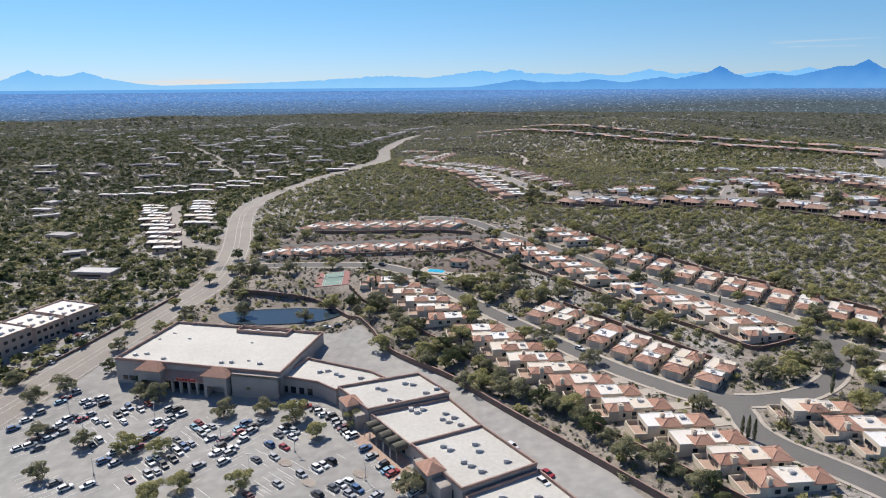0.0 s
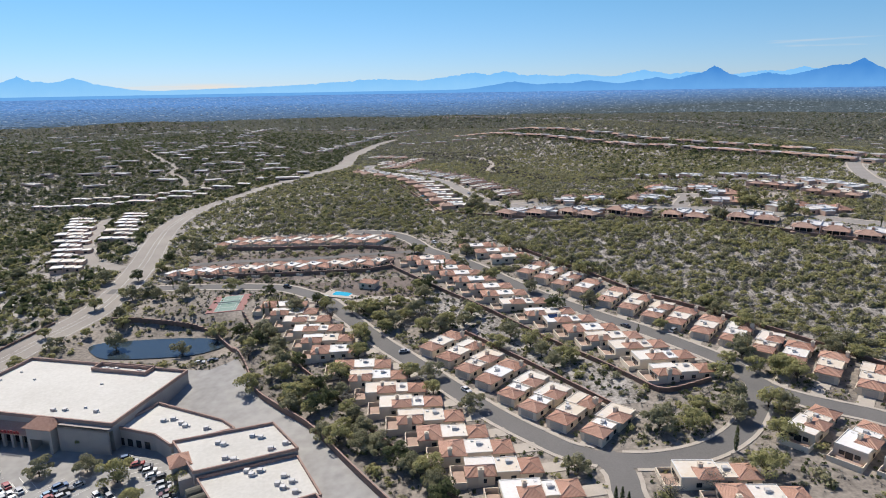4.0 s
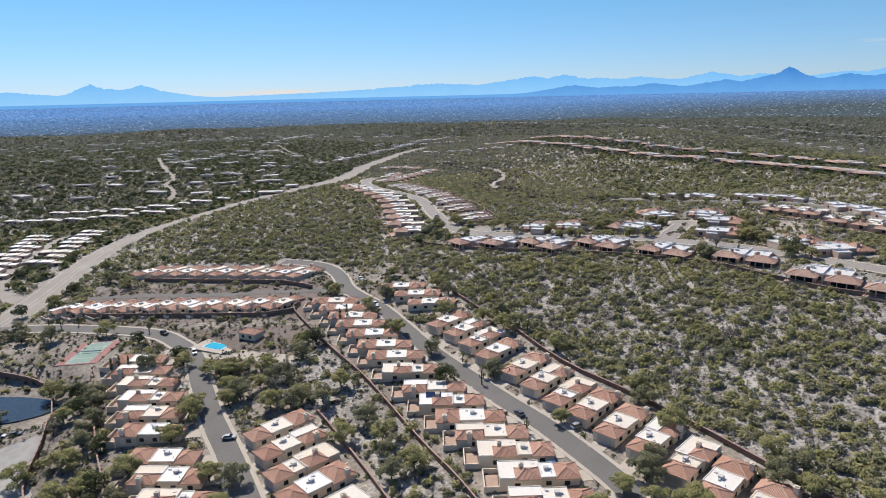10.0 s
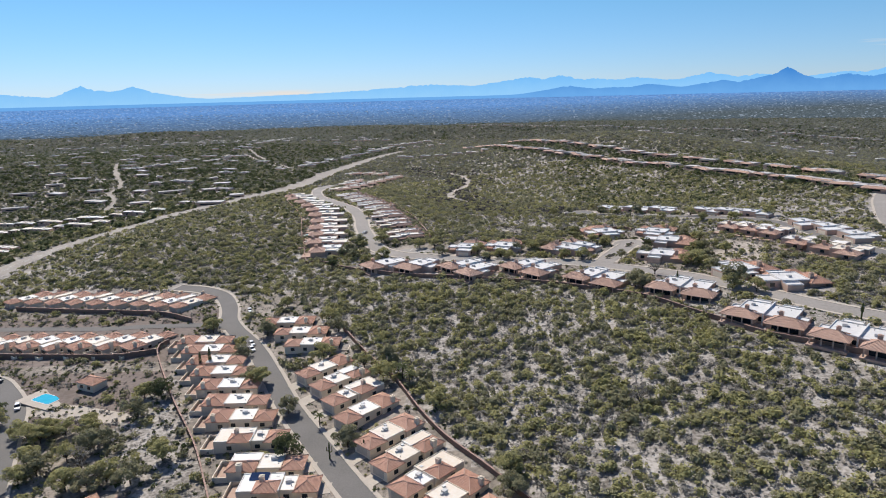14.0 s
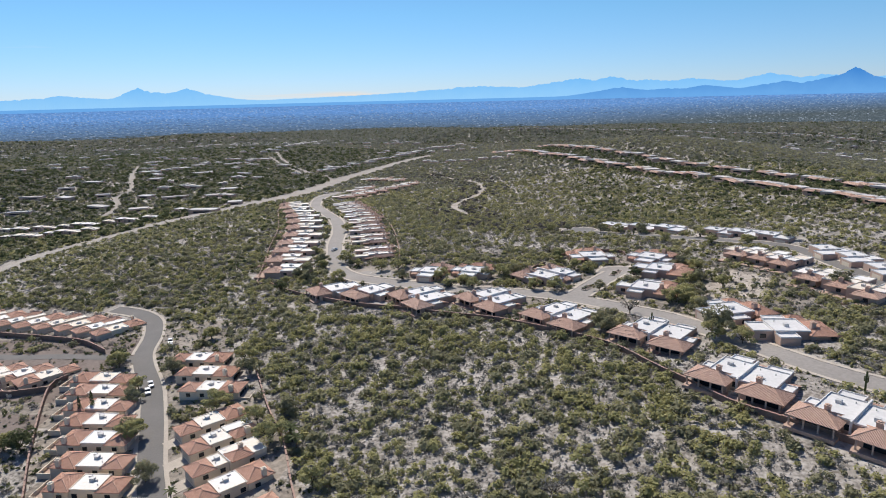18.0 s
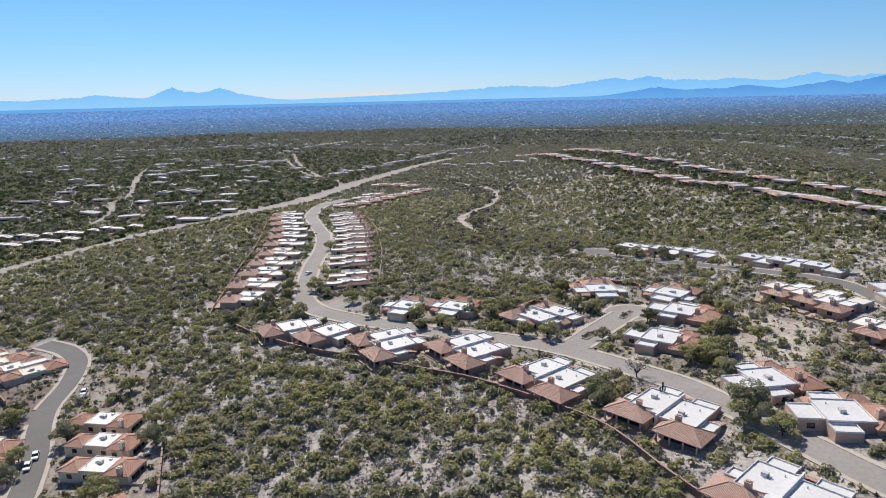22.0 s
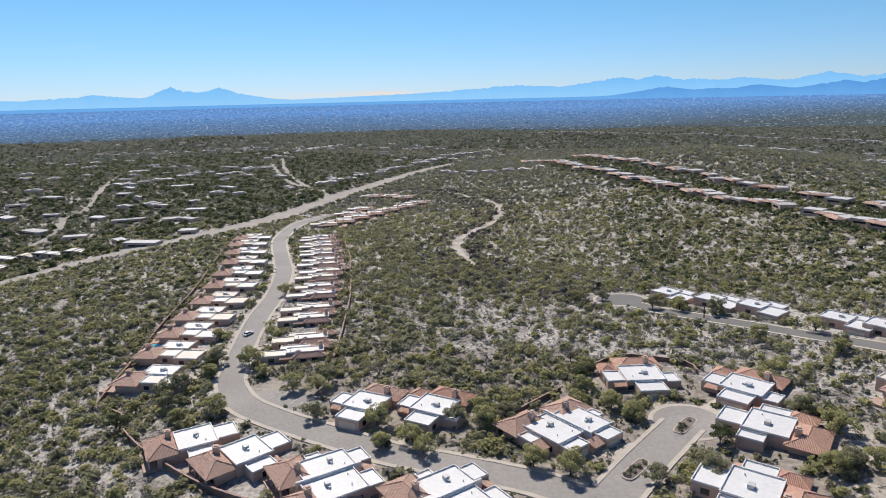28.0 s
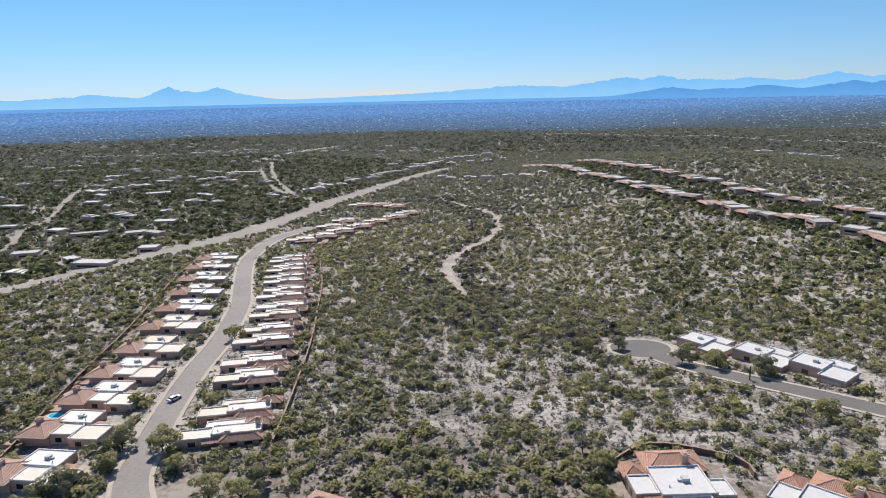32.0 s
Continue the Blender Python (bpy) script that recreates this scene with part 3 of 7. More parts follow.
FAR_PEAKS = [(-29.8, 1.6, 1.18), (-33.4, 1.5, 1.3), (-32.0, 4.2, 0.9), (-30.3, 3.0, 0.95), (-39, 5, 0.75), (-48, 6, 0.65), (3.0, 4.5, 1.25), (5.6, 3.0, 1.33), (8.5, 5, 1.0), (11.5, 6, 0.95), (-5.5, 7, 0.85), (-12, 8, 0.45), (17.5, 2.6, 1.2), (21, 4, 0.95), (29.5, 2.6, 1.12), (27, 5, 0.9), (42, 6, 1.2)]
NEAR_PEAKS = [(23.0, 1.3, 1.36), (22.6, 2.8, 1.0), (33.4, 1.6, 1.62), (32.0, 3.2, 1.25), (27, 3, 0.75), (13, 2.5, 0.42), (6.5, 2.2, 0.45), (10, 3, 0.3), (18.5, 2.6, 0.55), (20, 4, 0.4), (38, 4, 1.4)]
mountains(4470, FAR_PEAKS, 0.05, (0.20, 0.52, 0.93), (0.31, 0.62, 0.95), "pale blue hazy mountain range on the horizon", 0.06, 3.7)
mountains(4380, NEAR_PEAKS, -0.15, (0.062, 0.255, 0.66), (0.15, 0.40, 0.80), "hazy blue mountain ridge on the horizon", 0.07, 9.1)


def city_mat():
    """A far town with its blue haze painted as glow: dark groves, streets and pale roofs run together, grained in
    angles to suit the camera's view.
    """
    m = bpy.data.materials.new("far_town")
    m.use_nodes = True
    n, l = m.node_tree.nodes, m.node_tree.links
    b = n["Principled BSDF"]
    b.inputs["Base Color"].default_value = (0.03, 0.04, 0.05, 1)
    b.inputs["Roughness"].default_value = 1.0
    b.inputs["Specular IOR Level"].default_value = 0.0
    where, off, dist, unit, flat, up, join, sp = (n.new("ShaderNode" + k) for k in ("NewGeometry", "VectorMath", "VectorMath", "VectorMath", "VectorMath", "Math", "CombineXYZ", "SeparateXYZ"))
    off.operation, dist.operation, unit.operation, flat.operation, up.operation = "MULTIPLY_ADD", "LENGTH", "NORMALIZE", "SCALE", "DIVIDE"
    off.inputs[1].default_value, off.inputs[2].default_value = (1, 1, 0), (-150, -300, 0)
    l.new(where.outputs["Position"], off.inputs[0])
    l.new(off.outputs[0], dist.inputs[0])
    l.new(off.outputs[0], unit.inputs[0])
    up.inputs[0].default_value = 105.0
    l.new(dist.outputs["Value"], up.inputs[1])
    l.new(unit.outputs[0], sp.inputs[0])
    l.new(sp.outputs["X"], join.inputs["X"])
    l.new(up.outputs[0], join.inputs["Z"])

    def grain(scale, squash, lo, hi, detail=2):
        mp, tex, rp = n.new("ShaderNodeMapping"), n.new("ShaderNodeTexNoise"), n.new("ShaderNodeMapRange")
        mp.inputs["Scale"].default_value = (scale, 1, scale * squash)
        tex.inputs["Scale"].default_value, tex.inputs["Detail"].default_value = 1.0, detail
        rp.inputs["From Min"].default_value, rp.inputs["From Max"].default_value = lo, hi
        l.new(join.outputs[0], mp.inputs["Vector"])
        l.new(mp.outputs[0], tex.inputs["Vector"])
        l.new(tex.outputs[0], rp.inputs["Value"])
        return rp.outputs[0]

    def blend(fac, a, b2):
        mx = n.new("ShaderNodeMix")
        mx.data_type = "RGBA"
        for key, val in (("Factor", fac), ("A", a), ("B", b2)):
            if isinstance(val, tuple):
                mx.inputs[key].default_value = (*val, 1)
            else:
                l.new(val, mx.inputs[key])
        return mx.outputs["Result"]

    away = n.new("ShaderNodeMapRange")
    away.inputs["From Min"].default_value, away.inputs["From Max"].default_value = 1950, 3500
    east, nearer = n.new("ShaderNodeMapRange"), n.new("ShaderNodeMath")      # the painted haze begins farther off towards +x, where the foothills run on
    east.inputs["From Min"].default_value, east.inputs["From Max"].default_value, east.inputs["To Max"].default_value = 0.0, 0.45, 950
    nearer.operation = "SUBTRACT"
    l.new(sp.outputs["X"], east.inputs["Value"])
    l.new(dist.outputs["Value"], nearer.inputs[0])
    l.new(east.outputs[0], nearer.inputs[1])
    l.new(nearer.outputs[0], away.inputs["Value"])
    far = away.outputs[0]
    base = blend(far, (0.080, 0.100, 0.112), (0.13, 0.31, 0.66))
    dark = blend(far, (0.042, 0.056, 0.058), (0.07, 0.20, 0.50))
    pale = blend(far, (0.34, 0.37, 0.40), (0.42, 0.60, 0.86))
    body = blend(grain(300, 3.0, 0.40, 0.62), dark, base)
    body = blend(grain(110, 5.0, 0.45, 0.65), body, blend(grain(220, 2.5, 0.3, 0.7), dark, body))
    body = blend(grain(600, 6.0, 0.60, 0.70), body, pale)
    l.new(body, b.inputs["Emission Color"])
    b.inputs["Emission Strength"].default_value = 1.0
    return m


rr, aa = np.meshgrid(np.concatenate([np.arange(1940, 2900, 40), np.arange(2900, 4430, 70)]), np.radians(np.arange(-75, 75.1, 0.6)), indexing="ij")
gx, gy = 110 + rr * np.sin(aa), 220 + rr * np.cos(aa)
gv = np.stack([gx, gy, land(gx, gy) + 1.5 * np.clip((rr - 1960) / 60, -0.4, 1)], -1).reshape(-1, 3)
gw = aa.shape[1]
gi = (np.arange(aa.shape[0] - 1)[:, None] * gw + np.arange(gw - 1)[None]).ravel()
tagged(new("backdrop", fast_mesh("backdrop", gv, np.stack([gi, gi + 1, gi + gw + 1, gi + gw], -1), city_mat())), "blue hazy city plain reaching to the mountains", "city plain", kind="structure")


def specks(name, count, r0, r1, lo, hi, high, material, label, seed):
    """Far roofs or groves on the plain, a few metres each, all in one mesh."""
    rng = np.random.default_rng(seed)
    r = np.sqrt(rng.uniform(r0 ** 2, r1 ** 2, count))
    a = np.radians(rng.uniform(-60, 60, count))
    x, y = 110 + r * np.sin(a), 220 + r * np.cos(a)
    w, d = rng.uniform(lo, hi, count), rng.uniform(lo, hi, count) * 0.6
    z = land(x, y)
    h = high * rng.uniform(0.5, 1.2, count)
    c = np.stack([np.stack([x + sx * w, y + sy * d, z + k * h], -1) for k, s in ((0, 1), (1, 0.8)) for sx, sy in ((-s, -s), (s, -s), (s, s), (-s, s))], 1)
    base = np.arange(count)[:, None, None] * 8
    f = (base + np.array([(4, 5, 6, 7), (0, 1, 5, 4), (1, 2, 6, 5), (3, 0, 4, 7)])[None]).reshape(-1, 4)
    return tagged(new(name, fast_mesh(name, c.reshape(-1, 3), f, material)), label, "far town", kind="stuff")


# haze put into the colour as emission, so far roofs and groves glow
def far_glow_mat(name, colour):
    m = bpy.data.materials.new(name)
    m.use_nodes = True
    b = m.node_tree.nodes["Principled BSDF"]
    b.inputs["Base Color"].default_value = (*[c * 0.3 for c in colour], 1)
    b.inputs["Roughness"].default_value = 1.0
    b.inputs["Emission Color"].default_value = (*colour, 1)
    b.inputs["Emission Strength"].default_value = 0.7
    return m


specks("far_roofs", 5500, 1985, 4200, 1.6, 4.8, 2.4, far_glow_mat("far_roof", (0.45, 0.53, 0.64)), "pale roofs of the far city in blue haze", 21)
specks("far_groves", 5200, 1940, 2380, 3, 8, 2.2, far_glow_mat("far_scrub", (0.060, 0.072, 0.062)), "dark olive scrub where the foothills meet the city", 29)
specks("far_groves", 5200, 1960, 3400, 3, 8, 2.0, far_glow_mat("far_grove", (0.05, 0.085, 0.12)), "dark groves of the far city in blue haze", 23)

# ---------------------------------------------------------------- houses
HOUSES = []        # x, y, turn, half length and half width kept free of scrub


def place(proto, x, y, turn, radius=0.0, drive=None, stretch=(1, 1), sink=0.0):
    """A copy of a house on the land; radius 0: the long plot of a patio home."""
    HOUSES.append((x, y, turn, *((16.5, 5.2) if not radius else (radius, radius * 0.8))))
    if drive:
        c, s = math.cos(radians(turn)), math.sin(radians(turn))
        reach = drive[0]
        while reach < drive[1] + 7 and all(np.hypot(p[:, 0] - x - c * reach, p[:, 1] - y - s * reach).min() > half + 0.9 for p, half, lift in KERBS):
            reach += 0.4
        if reach < drive[0] + 0.8:
            drive = None
    if drive:
        line = np.array([(x + c * d, y + s * d) for d in np.linspace(drive[0], reach, 5)])
        tagged(ribbon("driveway", line, -2.7, 2.2, CONCRETE, 0.17, 0.3), "pale concrete driveway between garage and street", "driveway", kind="structure")
    return copy_thing(proto, pose(x, y, ground_at(x, y) - sink - (0 if radius else 0.35), 0, 0, turn) @ Matrix.Diagonal((*stretch, 1, 1)))


def windows(parent, spots, wide=1.5, high=1.3):
    """Framed windows: each x, y, z on a wall, with the way the wall faces (0 +x, 1 +y, 2 -x, 3 -y)."""
    for x, y, z, way in spots:
        s = Shape()
        d, w, h = 0.05, wide / 2, high / 2
        if way in (0, 2):
            s.box(x - d, x + d, y - w, y + w, z - h, z + h)
        else:
            s.box(x - w, x + w, y - d, y + d, z - h, z + h)
        part("window", s, GLASS, parent)


def rooftop_unit(parent, x, y, z, s=1.0):
    u = part("cooling_unit", Shape().box(x - 0.7 * s, x + 0.7 * s, y - 0.6 * s, y + 0.6 * s, z, z + 0.9 * s).box(x + 0.7 * s, x + 1.5 * s, y - 0.25 * s, y + 0.25 * s, z, z + 0.45 * s), METAL, parent, "grey metal rooftop cooling unit")
    return u


def chimney(parent, x, y, z0, z1, w=0.6, material=None):
    part("chimney", Shape().box(x - w, x + w, y - w, y + w, z0, z1).box(x - w - 0.12, x + w + 0.12, y - w - 0.12, y + w + 0.12, z1, z1 + 0.18).box(x - w * 0.6, x + w * 0.6, y - w * 0.6, y + w * 0.6, z1 + 0.18, z1 + 0.45), material or WALL_TAN, parent)


def flat_block(h, x0, x1, y0, y1, top, wall_mat, deck_mat, para=0.24, base=-2.5):
    """A flat-roofed block: walls, white deck, parapet."""
    part("wall", Shape().box(x0, x1, y0, y1, base, top), wall_mat, h)
    part("roof_deck", Shape().box(x0 + 0.25, x1 - 0.25, y0 + 0.25, y1 - 0.25, top + 0.004, top + 0.06), deck_mat, h, "white coated flat roof")
    part("parapet", Shape().ring(x0, x1, y0, y1, top + 0.004, top + para, 0.2), deck_mat, h)


def hip_tiles(h, x0, x1, y0, y1, z, rise, tile):
    roof = part("hip_roof", Shape().hip(x0, x1, y0, y1, z, rise), tile, h, "clay tile hipped roof")
    part("ridge_cap", Shape().ridges(x0, x1, y0, y1, z, rise), CAP, roof)


def hip_block(h, x0, x1, y0, y1, eave, rise, wall_mat, tile, over=0.45, base=-2.5):
    part("wall", Shape().box(x0, x1, y0, y1, base, eave), wall_mat, h)
    hip_tiles(h, x0 - over, x1 + over, y0 - over, y1 + over, eave + 0.003, rise, tile)


def patio_home(kind, side):
    """A long narrow patio home, its garage towards +x; side: which way its inset roof faces."""
    h = stray("house")
    s = side
    yy = lambda a, b: (min(a * s, b * s), max(a * s, b * s))
    hip_block(h, 4.6, 10.8, *yy(-4.0, 3.2), 2.8, 1.55, WALL_TAN, TILE)
    part("garage_door", Shape().box(10.8, 10.86, *yy(-2.7, 2.0), 0.1, 2.3), CONCRETE, h, "pale panelled garage door")
    if kind == 0:
        hip_block(h, -10.8, -3.4, *yy(-4.4, 4.4), 3.0, 1.75, WALL_TAN, TILE)
        flat_block(h, -3.4, 4.6, *yy(-3.9, 3.9), 3.3, WALL_TAN, DECK)
        rooftop_unit(h, 0.8, 0.6 * s, 3.36)
        chimney(h, -8.3, -3.9 * s, 0, 5.3)
    elif kind == 1:
        flat_block(h, -10.8, 0.6, *yy(-4.4, 4.2), 3.5, WALL_TAN, DECK)
        hip_block(h, -6.2, -0.1, *yy(-5.0, 0.2), 3.52, 1.5, WALL_TAN, TILE, 0.4, 3.0)
        flat_block(h, 0.6, 4.6, *yy(-3.7, 3.5), 3.1, WALL_TAN, DECK)
        rooftop_unit(h, 2.4, 0.2 * s, 3.16)
        chimney(h, -4.6, -0.4 * s, 3, 5.6)
    else:
        flat_block(h, -10.8, -2.2, *yy(0.2, 4.4), 3.5, WALL_TAN, DECK)
        hip_block(h, -10.8, -3.0, *yy(-4.6, 0.2), 3.0, 1.6, WALL_TAN, TILE)
        flat_block(h, -2.2, 4.6, *yy(-3.8, 3.9), 3.3, WALL_TAN, DECK)
        rooftop_unit(h, 1.6, 1.0 * s, 3.36)
        chimney(h, -7.0, -4.3 * s, 0, 5.2, 0.75)
    windows(h, [(-2.0, -3.95 * s, 1.5, 3), (2.5, -3.95 * s, 1.5, 3), (-10.85, -2 * s, 1.5, 2), (-10.85, 2 * s, 1.5, 2), (7.5, -4.03 * s, 1.5, 3), (-6.0, -4.62 * s, 1.5, 3), (-2.0, 4.3 * s, 1.5, 1), (-8.0, 4.45 * s, 1.5, 1)])
    part("patio_door", Shape().box(-10.9, -10.86, -0.9, 1.1, 0.1, 2.2), GLASS, h, "dark glazed sliding door")
    part("patio", Shape().box(-14.6, -10.95, *yy(-3.6, 3.0), -1.2, 0.14), PAVING, h, "salmon paved patio")
    part("patio_wall", Shape().box(-15.0, -14.7, *yy(-4.6, 4.4), -2.5, 1.3).box(-14.7, -10.85, *yy(-4.6, -4.35), -2.5, 1.3).box(-14.7, -10.85, *yy(4.15, 4.4), -2.5, 1.3), WALL_TAN, h)
    part("courtyard_wall", Shape().box(4.65, 9.5, *yy(3.9, 4.15), -2.5, 1.5).box(9.25, 9.5, *yy(3.25, 3.88), -2.5, 1.5), WALL_TAN, h)
    part("skylight", Shape().box(-1.4, -0.5, *yy(2.2, 3.0), 3.25, 3.72), DECK_WHITE, h, "white domed skylight")
    part("roof_vent", Shape().tube((3.6, -1.6 * s, 3.0), (3.6, -1.6 * s, 3.75), 0.12, 0.12, 6), METAL, h)
    return tagged(h, "tan stucco patio home with white flat roof and terracotta hips", "house", "patio homes along the streets")


def porch(h, x0, x1, y, depth, top):
    """A covered patio: posts, a dark glazed wall behind, a paved floor before it."""
    for k in range(4):
        x = x0 + 0.4 + (x1 - x0 - 0.8) * k / 3
        part("post", Shape().box(x - 0.22, x + 0.22, y - 0.22, y + 0.22, -2.5, top), WALL_PINK, h)
    part("patio_door", Shape().box(x0 + 1.5, x1 - 1.5, y + depth - 0.06, y + depth - 0.003, 0.1, 2.3), GLASS, h, "dark glazed patio doors")
    part("patio", Shape().box(x0 - 0.5, x1 + 0.5, y - 1.6, y + depth - 0.1, -0.8, 0.12), PAVING, h, "salmon paved patio")


def duplex(brown=True):
    """A large house of two units; hipped tile towards -y, garages towards +y."""
    h = stray("house")
    tile = TILE_BROWN if brown else TILE
    flat_block(h, -10.5, -0.25, -6.5, 8.5, 3.6, WALL_PINK, DECK_WHITE, 0.45, -3)
    flat_block(h, -9.0, -2.0, 8.5, 13.5, 3.2, WALL_PINK, DECK_WHITE, 0.45, -3)
    flat_block(h, 0.25, 11.0, -8.0, 7.0, 3.75, WALL_PINK, DECK_WHITE, 0.45, -3)
    flat_block(h, 3.0, 10.5, 7.0, 11.5, 3.25, WALL_PINK, DECK_WHITE, 0.45, -3)
    part("party_wall", Shape().box(-0.25, 0.25, -9.0, 9.5, -3, 4.7), DECK_WHITE, h, "white-coated parapet between the two units")
    flat_block(h, -14.0, -10.5, -2.0, 2.5, 2.9, WALL_PINK, DECK_WHITE, 0.45, -3)
    flat_block(h, 11.0, 15.0, -5.0, 0.5, 2.9, WALL_PINK, DECK_WHITE, 0.45, -3)
    part("wall", Shape().box(-13.5, -2.6, -9.8, -3.0, -3, 2.8), WALL_PINK, h)
    hip_tiles(h, -15.4, -1.6, -13.0, -2.4, 2.82, 2.2, tile)
    porch(h, -14.6, -2.4, -12.3, 2.5, 2.8)
    part("wall", Shape().box(2.4, 14.4, -11.5, -5.0, -3, 2.8), WALL_PINK, h)
    hip_tiles(h, 1.4, 16.0, -14.8, -4.4, 2.82, 2.4, tile)
    porch(h, 2.6, 15.0, -14.1, 2.6, 2.8)
    part("hip_roof", Shape().poly((-15.8, -2.4, 2.5), (-11.2, -2.4, 2.5), (-11.2, -6.6, 3.3), (-15.8, -6.6, 2.7)).poly((-15.8, -6.6, 2.4), (-11.2, -6.6, 3.0), (-11.2, -2.4, 2.2), (-15.8, -2.4, 2.2)), tile, h, "clay tile lean-to roof")
    for x0, x1, y0, y1, z in ((-2.0, 2.6, 9.6, 13.0, 2.7), (10.6, 15.0, 0.6, 4.4, 2.6)):
        part("hip_roof", Shape().poly((x0, y1, z - 0.3), (x0, y0, z + 0.6), (x1, y0, z + 0.6), (x1, y1, z - 0.3)).poly((x0, y1, z - 0.45), (x1, y1, z - 0.45), (x1, y0, z - 0.45), (x0, y0, z - 0.45)), tile, h, "clay tile entry roof")
        part("wall", Shape().box(x0 + 0.3, x1 - 0.3, y0, y1 - 0.8, -3, z - 0.5), WALL_PINK, h)
    rooftop_unit(h, -6.5, 3.0, 3.66, 1.1)
    rooftop_unit(h, 4.5, -2.0, 3.81, 1.1)
    for x, y, z in ((-3, 6, 3.66), (7.5, 3.5, 3.81), (2.5, 4.5, 3.81)):
        part("roof_vent", Shape().tube((x, y, z), (x, y, z + 0.5), 0.16, 0.16, 7), METAL, h)
    chimney(h, -6.6, -6.2, 3, 5.9, 0.7, WALL_PINK)
    chimney(h, 6.4, -8.0, 3, 6.2, 0.75, WALL_PINK)
    part("garage_door", Shape().box(-8.2, -2.9, 13.5, 13.56, 0.1, 2.4), WALL_TAN, h, "brown panelled garage door")
    part("garage_door", Shape().box(4.0, 9.4, 11.5, 11.56, 0.1, 2.4), WALL_TAN, h, "brown panelled garage door")
    windows(h, [(-10.53, 5, 1.6, 2), (11.03, 4, 1.6, 0), (-1.2, -6.53, 1.7, 3), (2.0, -8.03, 1.7, 3)], 1.7, 1.6)
    return tagged(h, "pink-brown stucco double house with white roofs and tile hips", "house", "large houses on the ridge")


def single(kind, brown=True):
    """One large house; hipped tile towards -y, garage towards +y."""
    h = stray("house")
    tile = TILE_BROWN if brown else TILE
    flat_block(h, -7.0, 4.5, -4.5, 6.0, 3.7, WALL_PINK, DECK_WHITE, 0.45, -3)
    flat_block(h, -5.5, 2.5, 6.0, 12.0, 3.2, WALL_PINK, DECK_WHITE, 0.45, -3)
    flat_block(h, 4.5, 9.5, -2.5, 4.5, 3.0, WALL_PINK, DECK_WHITE, 0.45, -3)
    part("wall", Shape().box(-7.8, 3.8, -10.0, -4.5, -3, 2.8), WALL_PINK, h)
    hip_tiles(h, -9.2, 4.6, -12.6, -3.6, 2.82, 2.2, tile)
    porch(h, -8.4, 3.8, -12.1, 2.1, 2.8)
    if kind:
        part("wall", Shape().box(4.8, 9.2, -8.0, -2.5, -3, 2.7), WALL_PINK, h)
        hip_tiles(h, 4.62, 10.2, -8.8, -1.9, 2.72, 1.6, tile)
        flat_block(h, -11.0, -7.0, 0.0, 6.0, 3.0, WALL_PINK, DECK_WHITE, 0.45, -3)
    part("hip_roof", Shape().poly((4.5, 6.6, 2.4), (8.0, 6.6, 2.4), (8.0, 4.5, 3.0), (4.5, 4.5, 3.0)).poly((4.5, 4.5, 2.2), (8.0, 4.5, 2.2), (8.0, 6.6, 2.2), (4.5, 6.6, 2.2)), tile, h, "clay tile porch roof")
    rooftop_unit(h, -2, 1.0, 3.76, 1.1)
    part("roof_vent", Shape().tube((2, 3, 3.76), (2, 3, 4.3), 0.16, 0.16, 7), METAL, h)
    chimney(h, -4.5, -6.0, 3, 6.0, 0.7, WALL_PINK)
    part("garage_door", Shape().box(-4.4, 1.2, 12.0, 12.06, 0.1, 2.4), WALL_TAN, h, "brown panelled garage door")
    windows(h, [(-7.03, 2, 1.6, 2), (9.53, 1, 1.6, 0), (-5.53, 9, 1.6, 2), (3.4, 6.03, 1.6, 1)], 1.8, 1.5)
    return tagged(h, "pink-brown stucco house with white flat roof and tile hip", "house", "large houses on the ridge")


